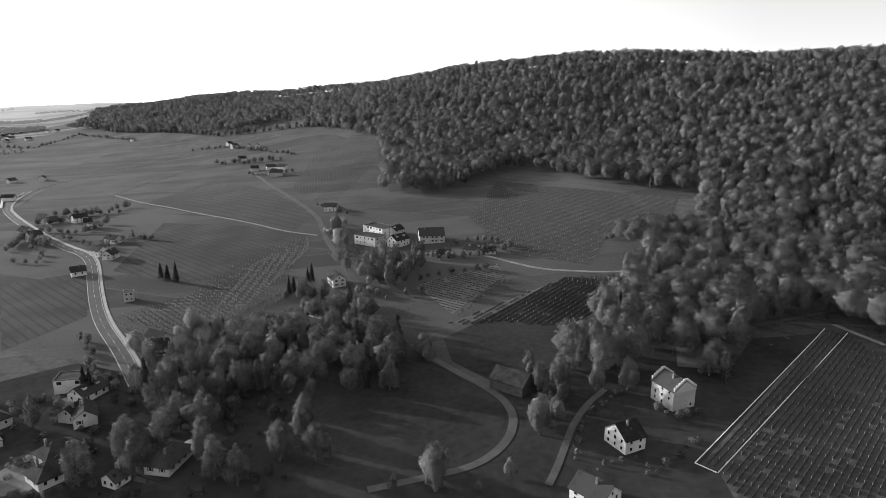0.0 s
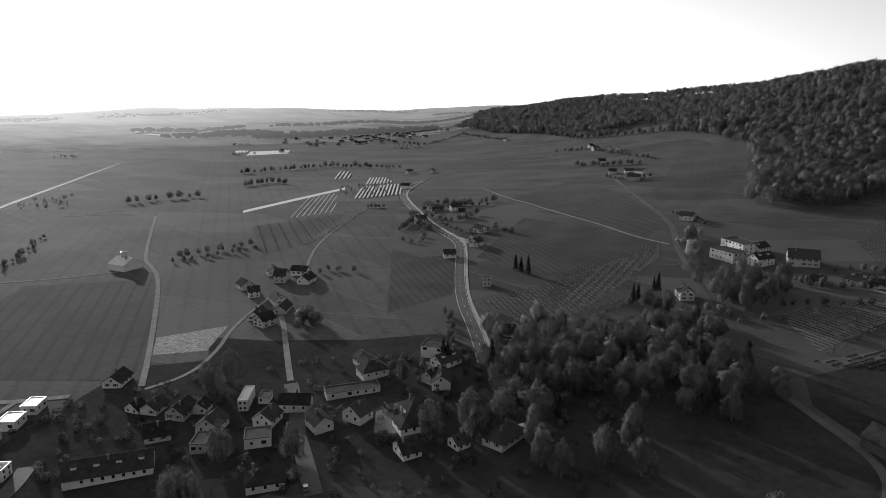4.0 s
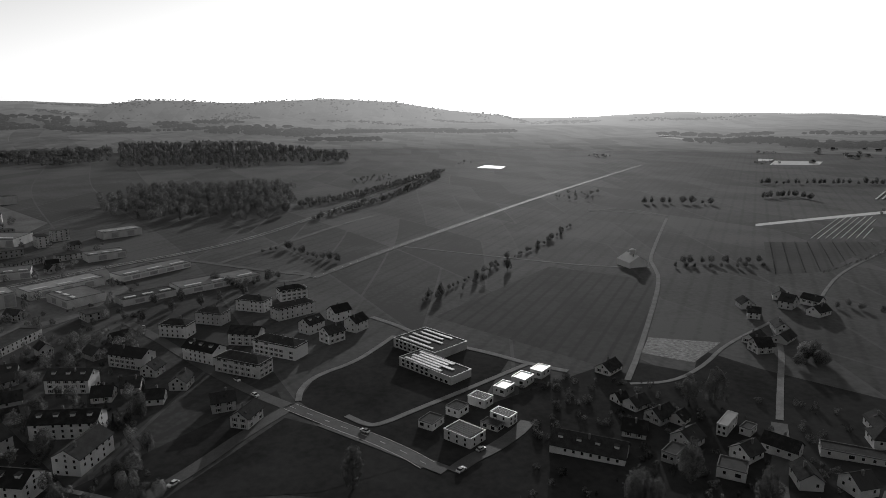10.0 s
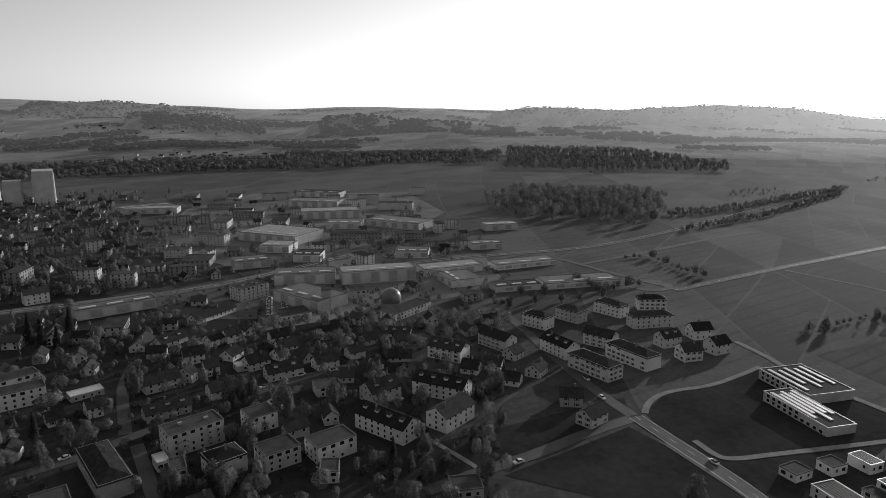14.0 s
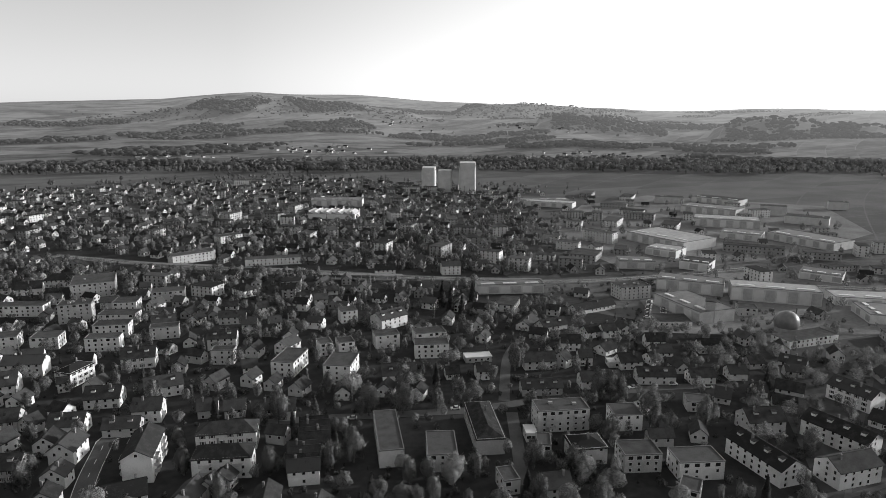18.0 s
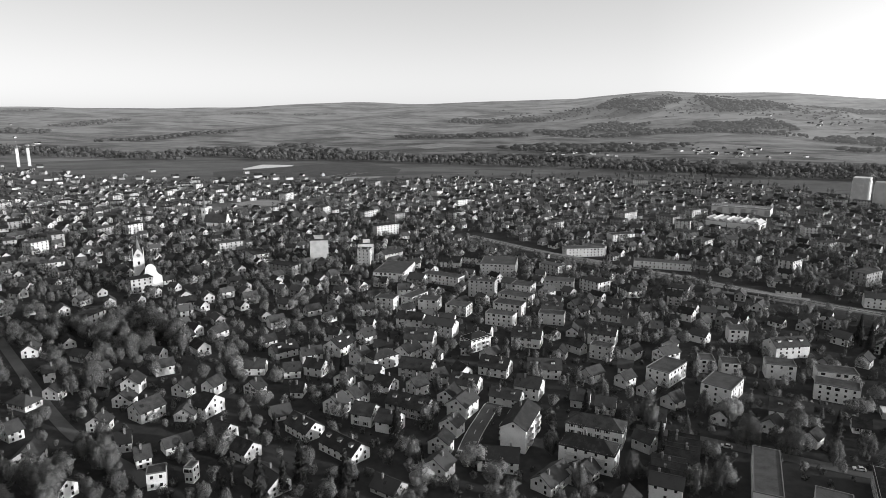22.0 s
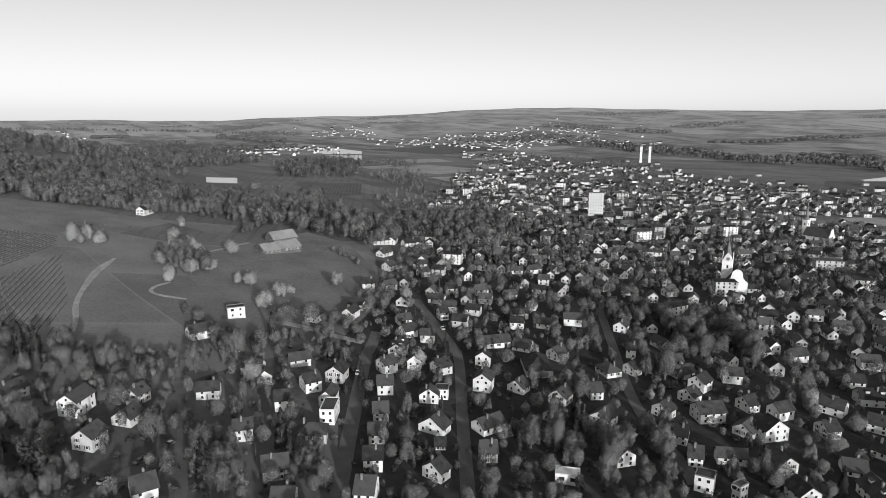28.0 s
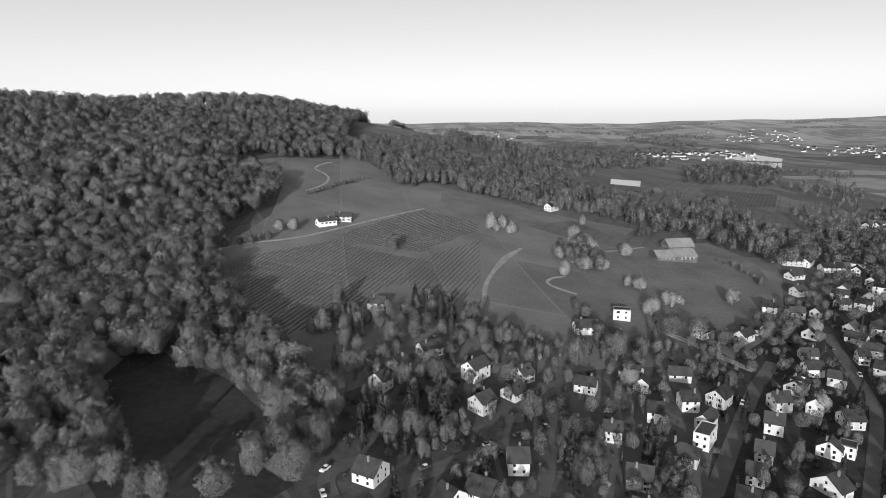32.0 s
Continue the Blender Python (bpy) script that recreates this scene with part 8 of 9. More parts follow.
tree(-15, 417.7, 14.9, "dec", 165, 1.00, 255)
tree(-37.5, 381.7, 13.3, "dec", 166, 1.09, 322)
tree(-124.1, 313.1, 15.1, "blo", 167, 0.88, 29)
tree(-109.2, 305.5, 13.8, "blo", 168, 0.97, 96)
tree(-141.9, 290.1, 12.4, "blo", 169, 1.06, 163)
tree(-242.7, 259.5, 11.0, "blo", 170, 0.85, 230)
tree(-141.2, 246.8, 12.6, "con", 171, 0.94, 297)
tree(-124.7, 259.4, 11.4, "con", 172, 1.03, 4)
tree(-107.7, 206.2, 12.8, "dec", 173, 1.12, 71)
tree(37.2, 219.4, 14.7, "blo", 174, 0.91, 138)
tree(55.9, 264.2, 13.3, "blo", 175, 1.00, 205)
tree(-1, 189.6, 12.0, "blo", 176, 1.09, 272)
tree(-41.5, 201.6, 13.5, "con", 177, 0.88, 339)
tree(120.9, -347.4, 15.4, "dec", 178, 0.97, 46)
tree(122.2, -370.5, 13.8, "dec", 179, 1.06, 113)
tree(113.4, -368.1, 12.3, "dec", 180, 0.85, 180)
tree(136.9, -377, 15.9, "dec", 181, 0.94, 247)
tree(113, -334.5, 14.4, "dec", 182, 1.03, 314)
tree(124.6, -324.5, 12.8, "dec", 183, 1.12, 21)
tree(133.8, -240.5, 16.4, "dec", 184, 0.91, 88)
tree(127, -209.4, 14.9, "dec", 185, 1.00, 155)
tree(125.8, -191.2, 13.3, "dec", 186, 1.09, 222)
tree(116.5, -291.3, 16.9, "dec", 187, 0.88, 289)
tree(61.7, -313.8, 15.4, "dec", 188, 0.97, 356)

# ---- woods ----
HILLFOOT = [(-960.8, 1730.9), (-633.3, 1450.7), (-393.3, 1273.2), (-308, 1281.8), (-161.8, 1037.2), (-94.5, 936.4), (-60.3, 755.6), (-56.6, 638.2), (4.1, 614.2), (51.6, 688.3), (88.4, 700.6), (120.5, 644.2), (177.1, 590), (221.3, 546.4), (178.8, 459.9), (117.4, 446.7), (138.6, 425.6), (109.4, 372.3), (99.4, 346.1), (73.1, 309.2), (53.4, 261.4), (65.4, 250.8), (92.2, 270.7), (123.9, 263.7), (149, 298.2), (184.2, 303.6), (205.1, 286.2)]
SPURFOOT = [(193.4, -4.6), (202.3, -8.7), (217.9, -15.7), (232.7, -19.1), (260.9, -12.4), (295.3, 0.8), (351.1, 20.3), (401.2, 31.8), (448.3, 45), (503.5, 29.3), (541.9, 4.7), (604.7, -5.5), (663.4, 50.8), (701.8, 3.6), (725.9, -67.7)]
WOOD_1 = [(-945.6, -188.8), (-1080, -110.6), (-1101.4, 66.3), (-889.9, 65.7), (-800.6, -12.2), (-769.2, -105.9), (-852.9, -170.5)]
WOOD_2 = [(810.5, -263.2), (708, -340.7), (607.9, -403.9), (690, -527.9), (502.1, -440), (491.2, -632.5), (382, -569.6), (333.9, -446.6), (394.4, -425.5), (400.1, -362.3), (457.1, -347.9), (513.7, -316.9), (555.4, -280.8), (584.2, -220.6), (650.8, -165.4), (733.3, -188.6)]
WOOD_3 = [(-63.7, 626.9), (-62.8, 787.2), (4.1, 614.2)]
WOOD_4 = [(-1078.4, -185.5), (-1075.9, -102.8), (-1027.3, 15.5), (-1071.1, 76.6), (-820.1, 59.8), (-739.2, 19.3), (-805.2, -90.9), (-891.2, -155.9)]
WOOD_5 = [(-2168.9, -357.3), (-2174.7, -77.7), (-2036.9, 115.5), (-1744.6, 190.8), (-1682.5, 257.5), (-1481.8, 220), (-1496.6, 104.9), (-1453.3, -56.1), (-1468, -247)]
WOOD_6 = [(3484.3, -917.5), (2590.1, -888), (2032.6, -883.8), (1670.2, -1008.4), (1267, -833.5), (1035.3, -530.4), (934.1, -338.4), (945.2, -247.1)]
WOOD_7 = [(1173.5, -785.2), (1346.1, -1034.4), (1209.3, -1064.6), (884.8, -777.9), (906.1, -694.7), (906.9, -626.9)]
GROVE_1 = [(-137.6, 273.4), (-121.4, 297.1), (-83.8, 309.1), (-53.3, 329.8), (-21.9, 306.5), (-15.9, 274.9), (-20.1, 248.7), (-35.6, 244.4), (-47.6, 235.7), (-76.8, 245.6), (-76.4, 215.9), (-92.5, 205.3), (-111.1, 220.6)]
GROVE_2 = [(-66.5, 415.3), (-34.6, 430.8), (-7.5, 411.6), (-13.6, 380.3), (-32.4, 362.4), (-54.6, 382.6)]
GROVE_3 = [(32.6, 247.1), (50.8, 246.5), (57, 232.7), (44.8, 212.8), (35.3, 202.3), (31.3, 217.1)]
GROVE_4 = [(107.4, 255.1), (117.3, 264.1), (125.1, 260.8), (115.5, 243.5), (106.7, 244.1)]
GROVE_6 = [(304.2, -15.2), (340.6, -41.7), (322.5, -63), (271.8, -129.8), (245.6, -117.9), (236.3, -88.6), (242.5, -56.7), (231, -27.5), (259, -21.6)]
GROVE_7 = [(271.8, -129.8), (290.4, -183), (292.7, -222), (257.1, -222), (260.7, -199.1), (256.3, -151)]
GROVE_9 = [(855.1, -315.2), (792.5, -341.3), (683.7, -328.8), (652.4, -279.3), (692.3, -258.4)]
GROVE_10 = [(460.3, -213.7), (429.5, -231.6), (386.8, -211.4), (398.8, -187.2), (425, -188.7)]
HEDGE_1 = [(-401.7, 93.7), (-413.2, 127.6), (-436.8, 160.8), (-458, 192.1), (-431.4, 154.5), (-406.8, 125.6)]
HEDGE_2 = [(-889.5, 61.9), (-954, 145.6), (-1270.1, 375.8), (-1231.5, 374.5), (-909.1, 146.6), (-840.5, 65.9)]
HEDGE_3 = [(-755.1, 66.2), (-921.6, 188.4), (-1181.3, 347.5), (-1142.2, 341.1), (-885.4, 188.4), (-735.8, 67.2)]
CLEARING = [(288.2, 73.3), (300.3, 55), (273.2, 24.3), (233.9, 5.9), (205.1, 4.1), (193.6, 19.5), (198.8, 43.1), (234.3, 60.1)]
WOOD_8 = [(709.3, 9.3), (757.1, -45.7), (787.9, -107.1), (839.4, -165.2), (926.4, -240.2), (845.2, -219.2), (742.8, -133), (700.7, -101), (716, -66.7), (688.1, 3.8)]
WOOD_9 = [(708.1, -96), (883.8, -237.3), (672.9, -225.2), (612.6, -226), (612.3, -193.5), (646.1, -167.9), (620.9, -110.9)]
WOODLANDS = (WOOD_8, WOOD_9, WOOD_1, WOOD_2, WOOD_3, WOOD_4, WOOD_5, WOOD_6, WOOD_7)
GROVES = (GROVE_1, GROVE_2, GROVE_3, GROVE_4, GROVE_6, GROVE_7, GROVE_9, GROVE_10)
HEDGES = (HEDGE_1, HEDGE_2, HEDGE_3)

for item in TAKEN:
    BUILT.add(*item)
ridge_yaw = [a for a, _, _ in RIDGE][::-1]
ridge_far = [r for _, r, _ in RIDGE][::-1]


def near_side(x, y):
    yaw = np.degrees(np.arctan2(-x, y))
    return np.hypot(x, y) < np.interp(yaw, ridge_yaw, ridge_far) + 40


def ring_places(rows):
    return [(-r * math.sin(radians(a)), r * math.cos(radians(a))) for a, r in rows]


OUTER = ring_places([(a, 4200) for a in range(-100, 32, 6)])
hill = HILLFOOT + [(210, 280), (259, 210), (210, 84), (190, 28)] + SPURFOOT + OUTER
pts = scatter(hill, 8.6, 3, near_side)
pts = pts[~inside(CLEARING, pts[:, 0], pts[:, 1])]
far = np.hypot(pts[:, 0], pts[:, 1])
rng = np.random.default_rng(8)
thin = np.where(far < 460, 1.0, np.where(far < 900, 0.9, np.where(far < 1500, 0.55, 0.28)))
pts = pts[rng.random(len(pts)) < thin]
far = np.hypot(pts[:, 0], pts[:, 1])
tall = rng.uniform(14, 21, len(pts)) * np.where(far > 900, 1.08, 1.0)
for low, high, quads, size, label in ((0, 460, 150, 0.72, "leafing woodland with bare stems at the edge of the gardens"), (460, 900, 20, 1.35, "mixed woodland climbing the slope of the ridge"), (900, 5000, 4, 1.9, "woodland along the crest of the ridge")):
    sel = (far >= low) & (far < high)
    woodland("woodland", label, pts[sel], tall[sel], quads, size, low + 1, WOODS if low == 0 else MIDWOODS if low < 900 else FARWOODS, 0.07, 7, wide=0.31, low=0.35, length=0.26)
for k, poly in enumerate(WOODLANDS):
    p = scatter(poly, 8 if k < 2 else 12 if k in (3, 4) else 20, 20 + k)
    woodland("woodland", "dark wood between fields", p, rng.uniform(12, 19, len(p)), 16, 0.95, 40 + k, FARWOODS, 0.1, 7)


for k, poly in enumerate(GROVES):
    p = scatter(poly, 13 if k in (4, 5) else 9, 90 + k, lambda x, y: np.array([clear_of(a, b, 0.8) for a, b in zip(x, y)], bool))
    if len(p):
        woodland("grove", "grove of broadleaf trees and conifers among gardens", p, rng.uniform(7, 16, len(p)), 110, 0.72, 110 + k, LEAF, 0.15, 7, wide=0.33)
for k, poly in enumerate(HEDGES):
    p = scatter(poly, 6, 130 + k)
    if len(p):
        woodland("hedgerow", "hedgerow with small trees along a field", p, rng.uniform(3, 8, len(p)), 20, 1.1, 140 + k, LEAF, 0.05, 7)


def hedge_row(line, low, high, gap, label, wide):
    """Bushes or small trees along a line."""
    rng = np.random.default_rng(int(abs(line[0][0] * 7 + line[0][1])))
    p = np.array(resample(line, gap * 0.8))
    p = p + rng.uniform(-0.3, 0.3, p.shape) * gap
    talls = rng.uniform(low, high, len(p))
    if high > 4:
        # each crown is made of three lobes of uneven height
        p, talls = np.repeat(p, 3, axis=0), np.repeat(talls, 3) * np.tile((1.0, 0.8, 0.66), len(p))
        a = rng.uniform(0, 2 * np.pi, len(p))
        p = p + (np.column_stack([np.cos(a), np.sin(a)]) * talls[:, None] * 0.2) * np.tile((0, 1, 1), len(p) // 3)[:, None]
        wide *= 0.85
    pale = "blossom" in label
    woodland("hedgerow", label, p, talls, 36, 0.8, len(p) + int(gap), BLOSSOM if pale else LEAF, 0.05, 7, wide=wide, low=0.08 if high < 4 else 0.22)


hedge_row([(-413.3, 115), (-460.3, 165.1), (-502.8, 210.5), (-549.9, 264.8), (-617.9, 324.7)], 2, 7, 9, "bushes and small trees along a field path", 0.4)
hedge_row([(-435.5, 328.5), (-425.4, 354), (-410, 381.6)], 5, 8, 9, "row of orchard trees in a field", 0.4)
hedge_row([(-423.6, 316.8), (-410.8, 348.1), (-397.2, 376.2)], 4, 7, 10, "row of orchard trees in a field", 0.4)
hedge_row([(-869.4, 793.6), (-833.5, 867.4), (-794.9, 939.6), (-730.1, 948.6), (-645.8, 950.7)], 6, 13, 11, "trees along the edge of a far village", 0.4)
hedge_row([(-723.1, 672.5), (-728.8, 723.8), (-686.4, 716.2)], 5, 11, 9, "clump of trees in the fields", 0.4)
hedge_row([(-738.6, 496.8), (-736.6, 518.8), (-703.3, 571.3)], 5, 12, 13, "trees beside a field path", 0.4)
hedge_row([(-365.1, 398.6), (-383.5, 460), (-413.4, 539.4)], 1, 2.5, 4, "low hedge along a field edge", 0.4)
hedge_row([(-427.1, 565.5), (-408.8, 572.1)], 4, 6, 6, "clump of bushes in a field", 0.4)
hedge_row([(-235.8, 251.2), (-245.6, 267.6), (-230.5, 258.2)], 6, 9, 6, "trees beside the hamlet", 0.45)
hedge_row([(-302.1, 331.9), (-295.1, 346.2), (-280, 350.9)], 3, 6, 7, "garden trees of the hamlet", 0.45)
hedge_row([(-319.6, 472.5), (-329.7, 509.7), (-297, 479.3)], 5, 9, 6, "trees round the hamlet houses", 0.45)
hedge_row([(-360.5, 599.6), (-318.2, 591.9), (-305.1, 623.2)], 4, 9, 9, "trees round the hamlet houses", 0.45)
hedge_row([(-246.5, 464.8), (-243, 502.7), (-220.7, 488.9)], 3, 7, 8, "garden trees of the hamlet", 0.45)
hedge_row([(-596.1, 11.4), (-606, 32.2), (-540.6, 66.4)], 4, 9, 9, "bushes beside the railway", 0.45)
hedge_row([(-496.5, -27.6), (-478, -9.1), (-498.6, 17.6)], 5, 10, 8, "trees beside the car park", 0.4)
hedge_row([(-111, 328.5), (-101.1, 346.6), (-90.7, 364.5)], 1.5, 2.5, 2.5, "clipped dark hedge round a garden", 0.4)
hedge_row([(-481.2, 732.2), (-498.8, 845.9), (-488, 940.4), (-458.7, 1021.9), (-407.4, 1074.2)], 1, 3, 7, "bushes along a terrace bank", 0.4)
hedge_row([(-360.4, 714.1), (-361.2, 816.6), (-340, 892.9), (-288, 951.9)], 1, 2.5, 7, "bushes along a terrace bank", 0.4)
hedge_row([(-422.1, 1127.1), (-364.6, 1114.2), (-290.5, 1020.1), (-210.1, 933.2)], 4, 8, 11, "trees round a hamlet on the slope", 0.45)
hedge_row([(-238.8, 809.4), (-204, 782.4), (-180.1, 796.7)], 3, 6, 9, "garden trees of a hamlet on the slope", 0.45)
hedge_row([(-1113.6, 1978.2), (-783.6, 1580.4), (-626.5, 1464.2), (-422.8, 1263), (-312, 1210.3), (-213.9, 1128), (-124.3, 1019.2)], 7, 14, 14, "trees along the foot of the wood", 0.4)
hedge_row([(-968, 1447.2), (-855.5, 1384.7), (-876.3, 1601.2), (-637.6, 1377.1)], 4, 9, 14, "scattered trees on the slope", 0.45)
hedge_row([(-113.5, 588.1), (-90.1, 568.8), (-81.6, 551.3)], 3, 5, 6, "garden trees beside a small house", 0.45)
hedge_row([(-75.6, 474.4), (-79.5, 514.5), (-87.8, 524)], 5, 8, 7, "blossoming trees beside the lane", 0.45)
hedge_row([(-47.3, 408.4), (-29.9, 418.7), (-7.8, 423.1), (26.1, 426.8), (46.5, 443.8)], 4, 8, 7, "orchard trees below the farm", 0.42)
hedge_row([(-40.9, 381.9), (-20.4, 380.8), (-0.1, 389.6), (28.5, 403.7)], 3, 6, 8, "orchard trees below the farm", 0.42)
hedge_row([(-45.5, 363.1), (-28.4, 353.3), (-12.9, 361.4)], 3, 6, 8, "orchard trees below the farm", 0.42)
hedge_row([(-353.4, 559.5), (-332.4, 565.9), (-319.4, 598.6), (-298.2, 598.1)], 4, 9, 9, "trees round the hamlet houses", 0.45)
hedge_row([(-306, 477.8), (-305.9, 510.9), (-262.5, 479.7), (-237.9, 500.3)], 2, 6, 9, "garden shrubs of the hamlet", 0.45)
hedge_row([(9.1, 326.9), (18.8, 346.6), (29.6, 368.2), (40.5, 380)], 1, 2.5, 4, "bushes along a field bank", 0.4)
hedge_row([(115.7, 456.2), (135.7, 471.2), (167.2, 480)], 3, 6, 5, "dark hedge at a field corner", 0.5)
hedge_row([(-174.9, 305.8), (-158.6, 279.8), (-134.8, 252.1)], 3, 6, 7, "bushes beside the road", 0.45)
hedge_row([(572.1, -150.7), (547.8, -181.2), (520.2, -220.4)], 1, 2, 5, "low hedge along the meadow", 0.4)
hedge_row([(422.2, -195), (407.4, -203), (399.3, -214.5)], 7, 10, 7, "blossoming orchard trees on the meadow", 0.42)
hedge_row([(459.1, -217.3), (462.6, -232.1), (438.9, -228.1)], 7, 11, 8, "blossoming orchard trees on the meadow", 0.42)
hedge_row([(489.6, -162.2), (492.5, -172.5)], 13, 16, 9, "tall blossoming trees on the meadow", 0.35)
hedge_row([(363.4, -217.5), (362, -224.8)], 8, 10, 9, "blossoming trees on the meadow", 0.4)
hedge_row([(334.3, -222.7), (332.6, -231.9)], 8, 10, 9, "blossoming trees on the meadow", 0.4)
hedge_row([(650.8, -165.4), (665.1, -195.3), (619.6, -220.6), (575.2, -245), (567.6, -287.1), (526, -318.9)], 4, 12, 9, "hedgerow with trees along the ridge path", 0.4)
hedge_row([(422, -320.8), (399.5, -325.6), (364.4, -318.2)], 3, 7, 8, "bushes on the meadow beside the farm", 0.45)
hedge_row([(296.7, -215.7), (275, -222.5), (257.7, -223.8)], 3, 7, 6, "bushes along the lane", 0.45)
hedge_row([(351.5, -81.2), (330.7, -88.8), (319.3, -99.2), (299.1, -110.9), (284.4, -130)], 6, 12, 7, "trees between the meadow and the gardens", 0.36)
hedge_row([(332, -163.3), (292.9, -163.8), (269.1, -171.2), (272.8, -190.6)], 4, 9, 7, "trees between the meadow and the gardens", 0.4)
hedge_row([(44.4, 197.9), (51.5, 216.4), (61.3, 232.5), (72.7, 243.4)], 1, 3, 4, "garden hedge beside the lane", 0.5)
hedge_row([(66.8, 186.6), (79.3, 197.2), (89.6, 207.2)], 1, 3, 4, "garden shrubs beside the vineyard", 0.5)
hedge_row([(82.3, 227.2), (87.4, 220.7), (96, 224.4)], 2, 5, 4, "garden shrubs below the white house", 0.5)
hedge_row([(52, 191.7), (64.1, 196.1), (68.7, 192.7)], 1, 2.5, 4, "garden shrubs round the terrace", 0.5)
hedge_row([(37.3, 267.4), (41.7, 246.8), (46.2, 233), (41.4, 216.8)], 4, 9, 6, "trees beside the lane", 0.4)
hedge_row([(-11.2, 283.6), (-4.5, 274.5), (-8.9, 292.8)], 5, 9, 6, "trees beside the lane", 0.4)
hedge_row([(-13, 181.7), (-0.8, 184.3), (11.4, 182.4), (22.3, 186.6)], 4, 8, 8, "trees beside the lane", 0.4)
hedge_row([(1091.7, -195.7), (3673, -981.6), (3507.4, -1262.7), (3326.1, -1520.3), (2964.2, -1718.6), (2616.3, -1886)], 7, 14, 22, "trees along the edge of the plateau", 0.5)
hedge_row([(795.4, -273.2), (888.6, -373.9), (1037.5, -519.4), (1045.8, -567)], 6, 12, 9, "trees and hedges round the hillside hamlet", 0.45)
hedge_row([(626.9, -180.4), (603.6, -219.8), (574.2, -254.9), (568.5, -299.3), (552.1, -338.4)], 8, 15, 7, "tall trees along the hillside path", 0.34)
hedge_row([(487.7, -294.7), (525.2, -345.7), (546.8, -390.5), (478.1, -359.5)], 5, 10, 6, "trees round the farm", 0.42)
hedge_row([(459.3, 35), (466.3, 20.4), (472.6, 5.2)], 5, 11, 8, "trees beside the hillside house", 0.42)
hedge_row([(582.6, -26.5), (615.6, -56.7), (647.9, -87.5)], 3, 6, 7, "hedge above the vineyard", 0.5)
hedge_row([(323.9, -13.7), (332.2, -25.8), (341.6, -35.7)], 9, 14, 8, "trees above the gardens", 0.42)
hedge_row([(231, -27.5), (217.4, -36), (218.9, -46.9), (212.7, -58.2)], 8, 14, 7, "spruces and trees between the gardens", 0.3)
hedge_row([(313.9, -32.5), (337.8, -59.8), (313.8, -73.2), (304, -91.5), (285.5, -123.9)], 6, 13, 8, "trees above the gardens", 0.38)
hedge_row([(211.5, -385.5), (169.1, -349.4), (159.6, -380.4), (120.6, -336.5)], 7, 13, 8, "old trees of a park in the town", 0.42)
hedge_row([(134, -366.6), (128.3, -397.7), (109.7, -365), (90, -345.2)], 10, 16, 8, "tall old trees of a park in the town", 0.42)
hedge_row([(137.8, -351), (131.6, -386.2), (112.4, -377.9), (104.7, -336.9)], 9, 15, 8, "tall old trees of a park in the town", 0.42)
hedge_row([(-292.9, 437.5), (-276.6, 436.9), (-284.2, 457.8)], 3, 7, 7, "bushes below a hamlet house", 0.45)
hedge_row([(-328.9, 530.6), (-301.5, 520.5), (-285, 517.4), (-283.4, 547.7)], 4, 9, 8, "trees between the hamlet houses", 0.42)
hedge_row([(-128.8, 307.2), (-121.6, 313.6), (-107.3, 309.6)], 5, 9, 7, "blossoming trees beside a garden", 0.45)
hedge_row([(-103, 310.8), (-99.3, 333.3), (-87.1, 360.1)], 1.5, 2.5, 2.5, "clipped dark hedge round a garden", 0.4)
hedge_row([(-86, 355.6), (-72.7, 354.5), (-59, 349.3), (-45.3, 340.2), (-36.5, 319.2)], 7, 13, 6, "tall garden trees above the village", 0.36)
hedge_row([(-73.7, 332), (-57.1, 324.6), (-43.2, 309.9), (-33.6, 299)], 6, 11, 6, "garden trees above the village", 0.4)
hedge_row([(-82.4, 297.8), (-68.5, 288), (-59.9, 297.6)], 5, 9, 6, "garden trees above the village", 0.42)
hedge_row([(-49.7, 423.6), (-33.8, 421.5), (-17.6, 431.1), (-4.1, 428.6)], 2, 5, 6, "shrubs on the bank below the farm", 0.5)
hedge_row([(12, 455.7), (28.9, 465.5), (44.5, 451.1)], 3, 7, 7, "trees round the farm sheds", 0.42)
hedge_row([(-86.6, 492.9), (-75.1, 476), (-73.8, 457.2)], 5, 9, 8, "blossoming trees beside the lane", 0.42)
hedge_row([(-321.3, 933.3), (-275.6, 912.6), (-221.5, 910.4)], 5, 10, 11, "trees round a hamlet on the slope", 0.45)
hedge_row([(336, -71.9), (333.3, -79.3), (329.6, -89.4)], 11, 16, 5, "tall dark trees below the vineyard", 0.24)
hedge_row([(310.6, -93.4), (295.7, -100.9), (300.8, -111.6), (285.5, -123.9)], 6, 10, 7, "trees behind the garden houses", 0.4)
hedge_row([(223.6, -43.5), (220, -51.4), (222.1, -60.7), (218.8, -66.5)], 7, 13, 6, "trees between the gardens", 0.34)
hedge_row([(225.5, -96.6), (227.9, -107.4), (214.9, -106.4)], 6, 10, 6, "broad trees between the gardens", 0.45)
hedge_row([(200.7, -97.6), (186.5, -97.4), (182.7, -99.7)], 6, 9, 6, "trees between the gardens", 0.4)
hedge_row([(299.1, 20.9), (274.5, 5.9), (243.6, -7), (218.4, -13.7)], 9, 15, 6, "trees along the edge of the wood", 0.4)
hedge_row([(293.8, -158.7), (285.5, -167.2), (277.5, -175.3)], 3, 7, 6, "bushes at the edge of the meadow", 0.45)


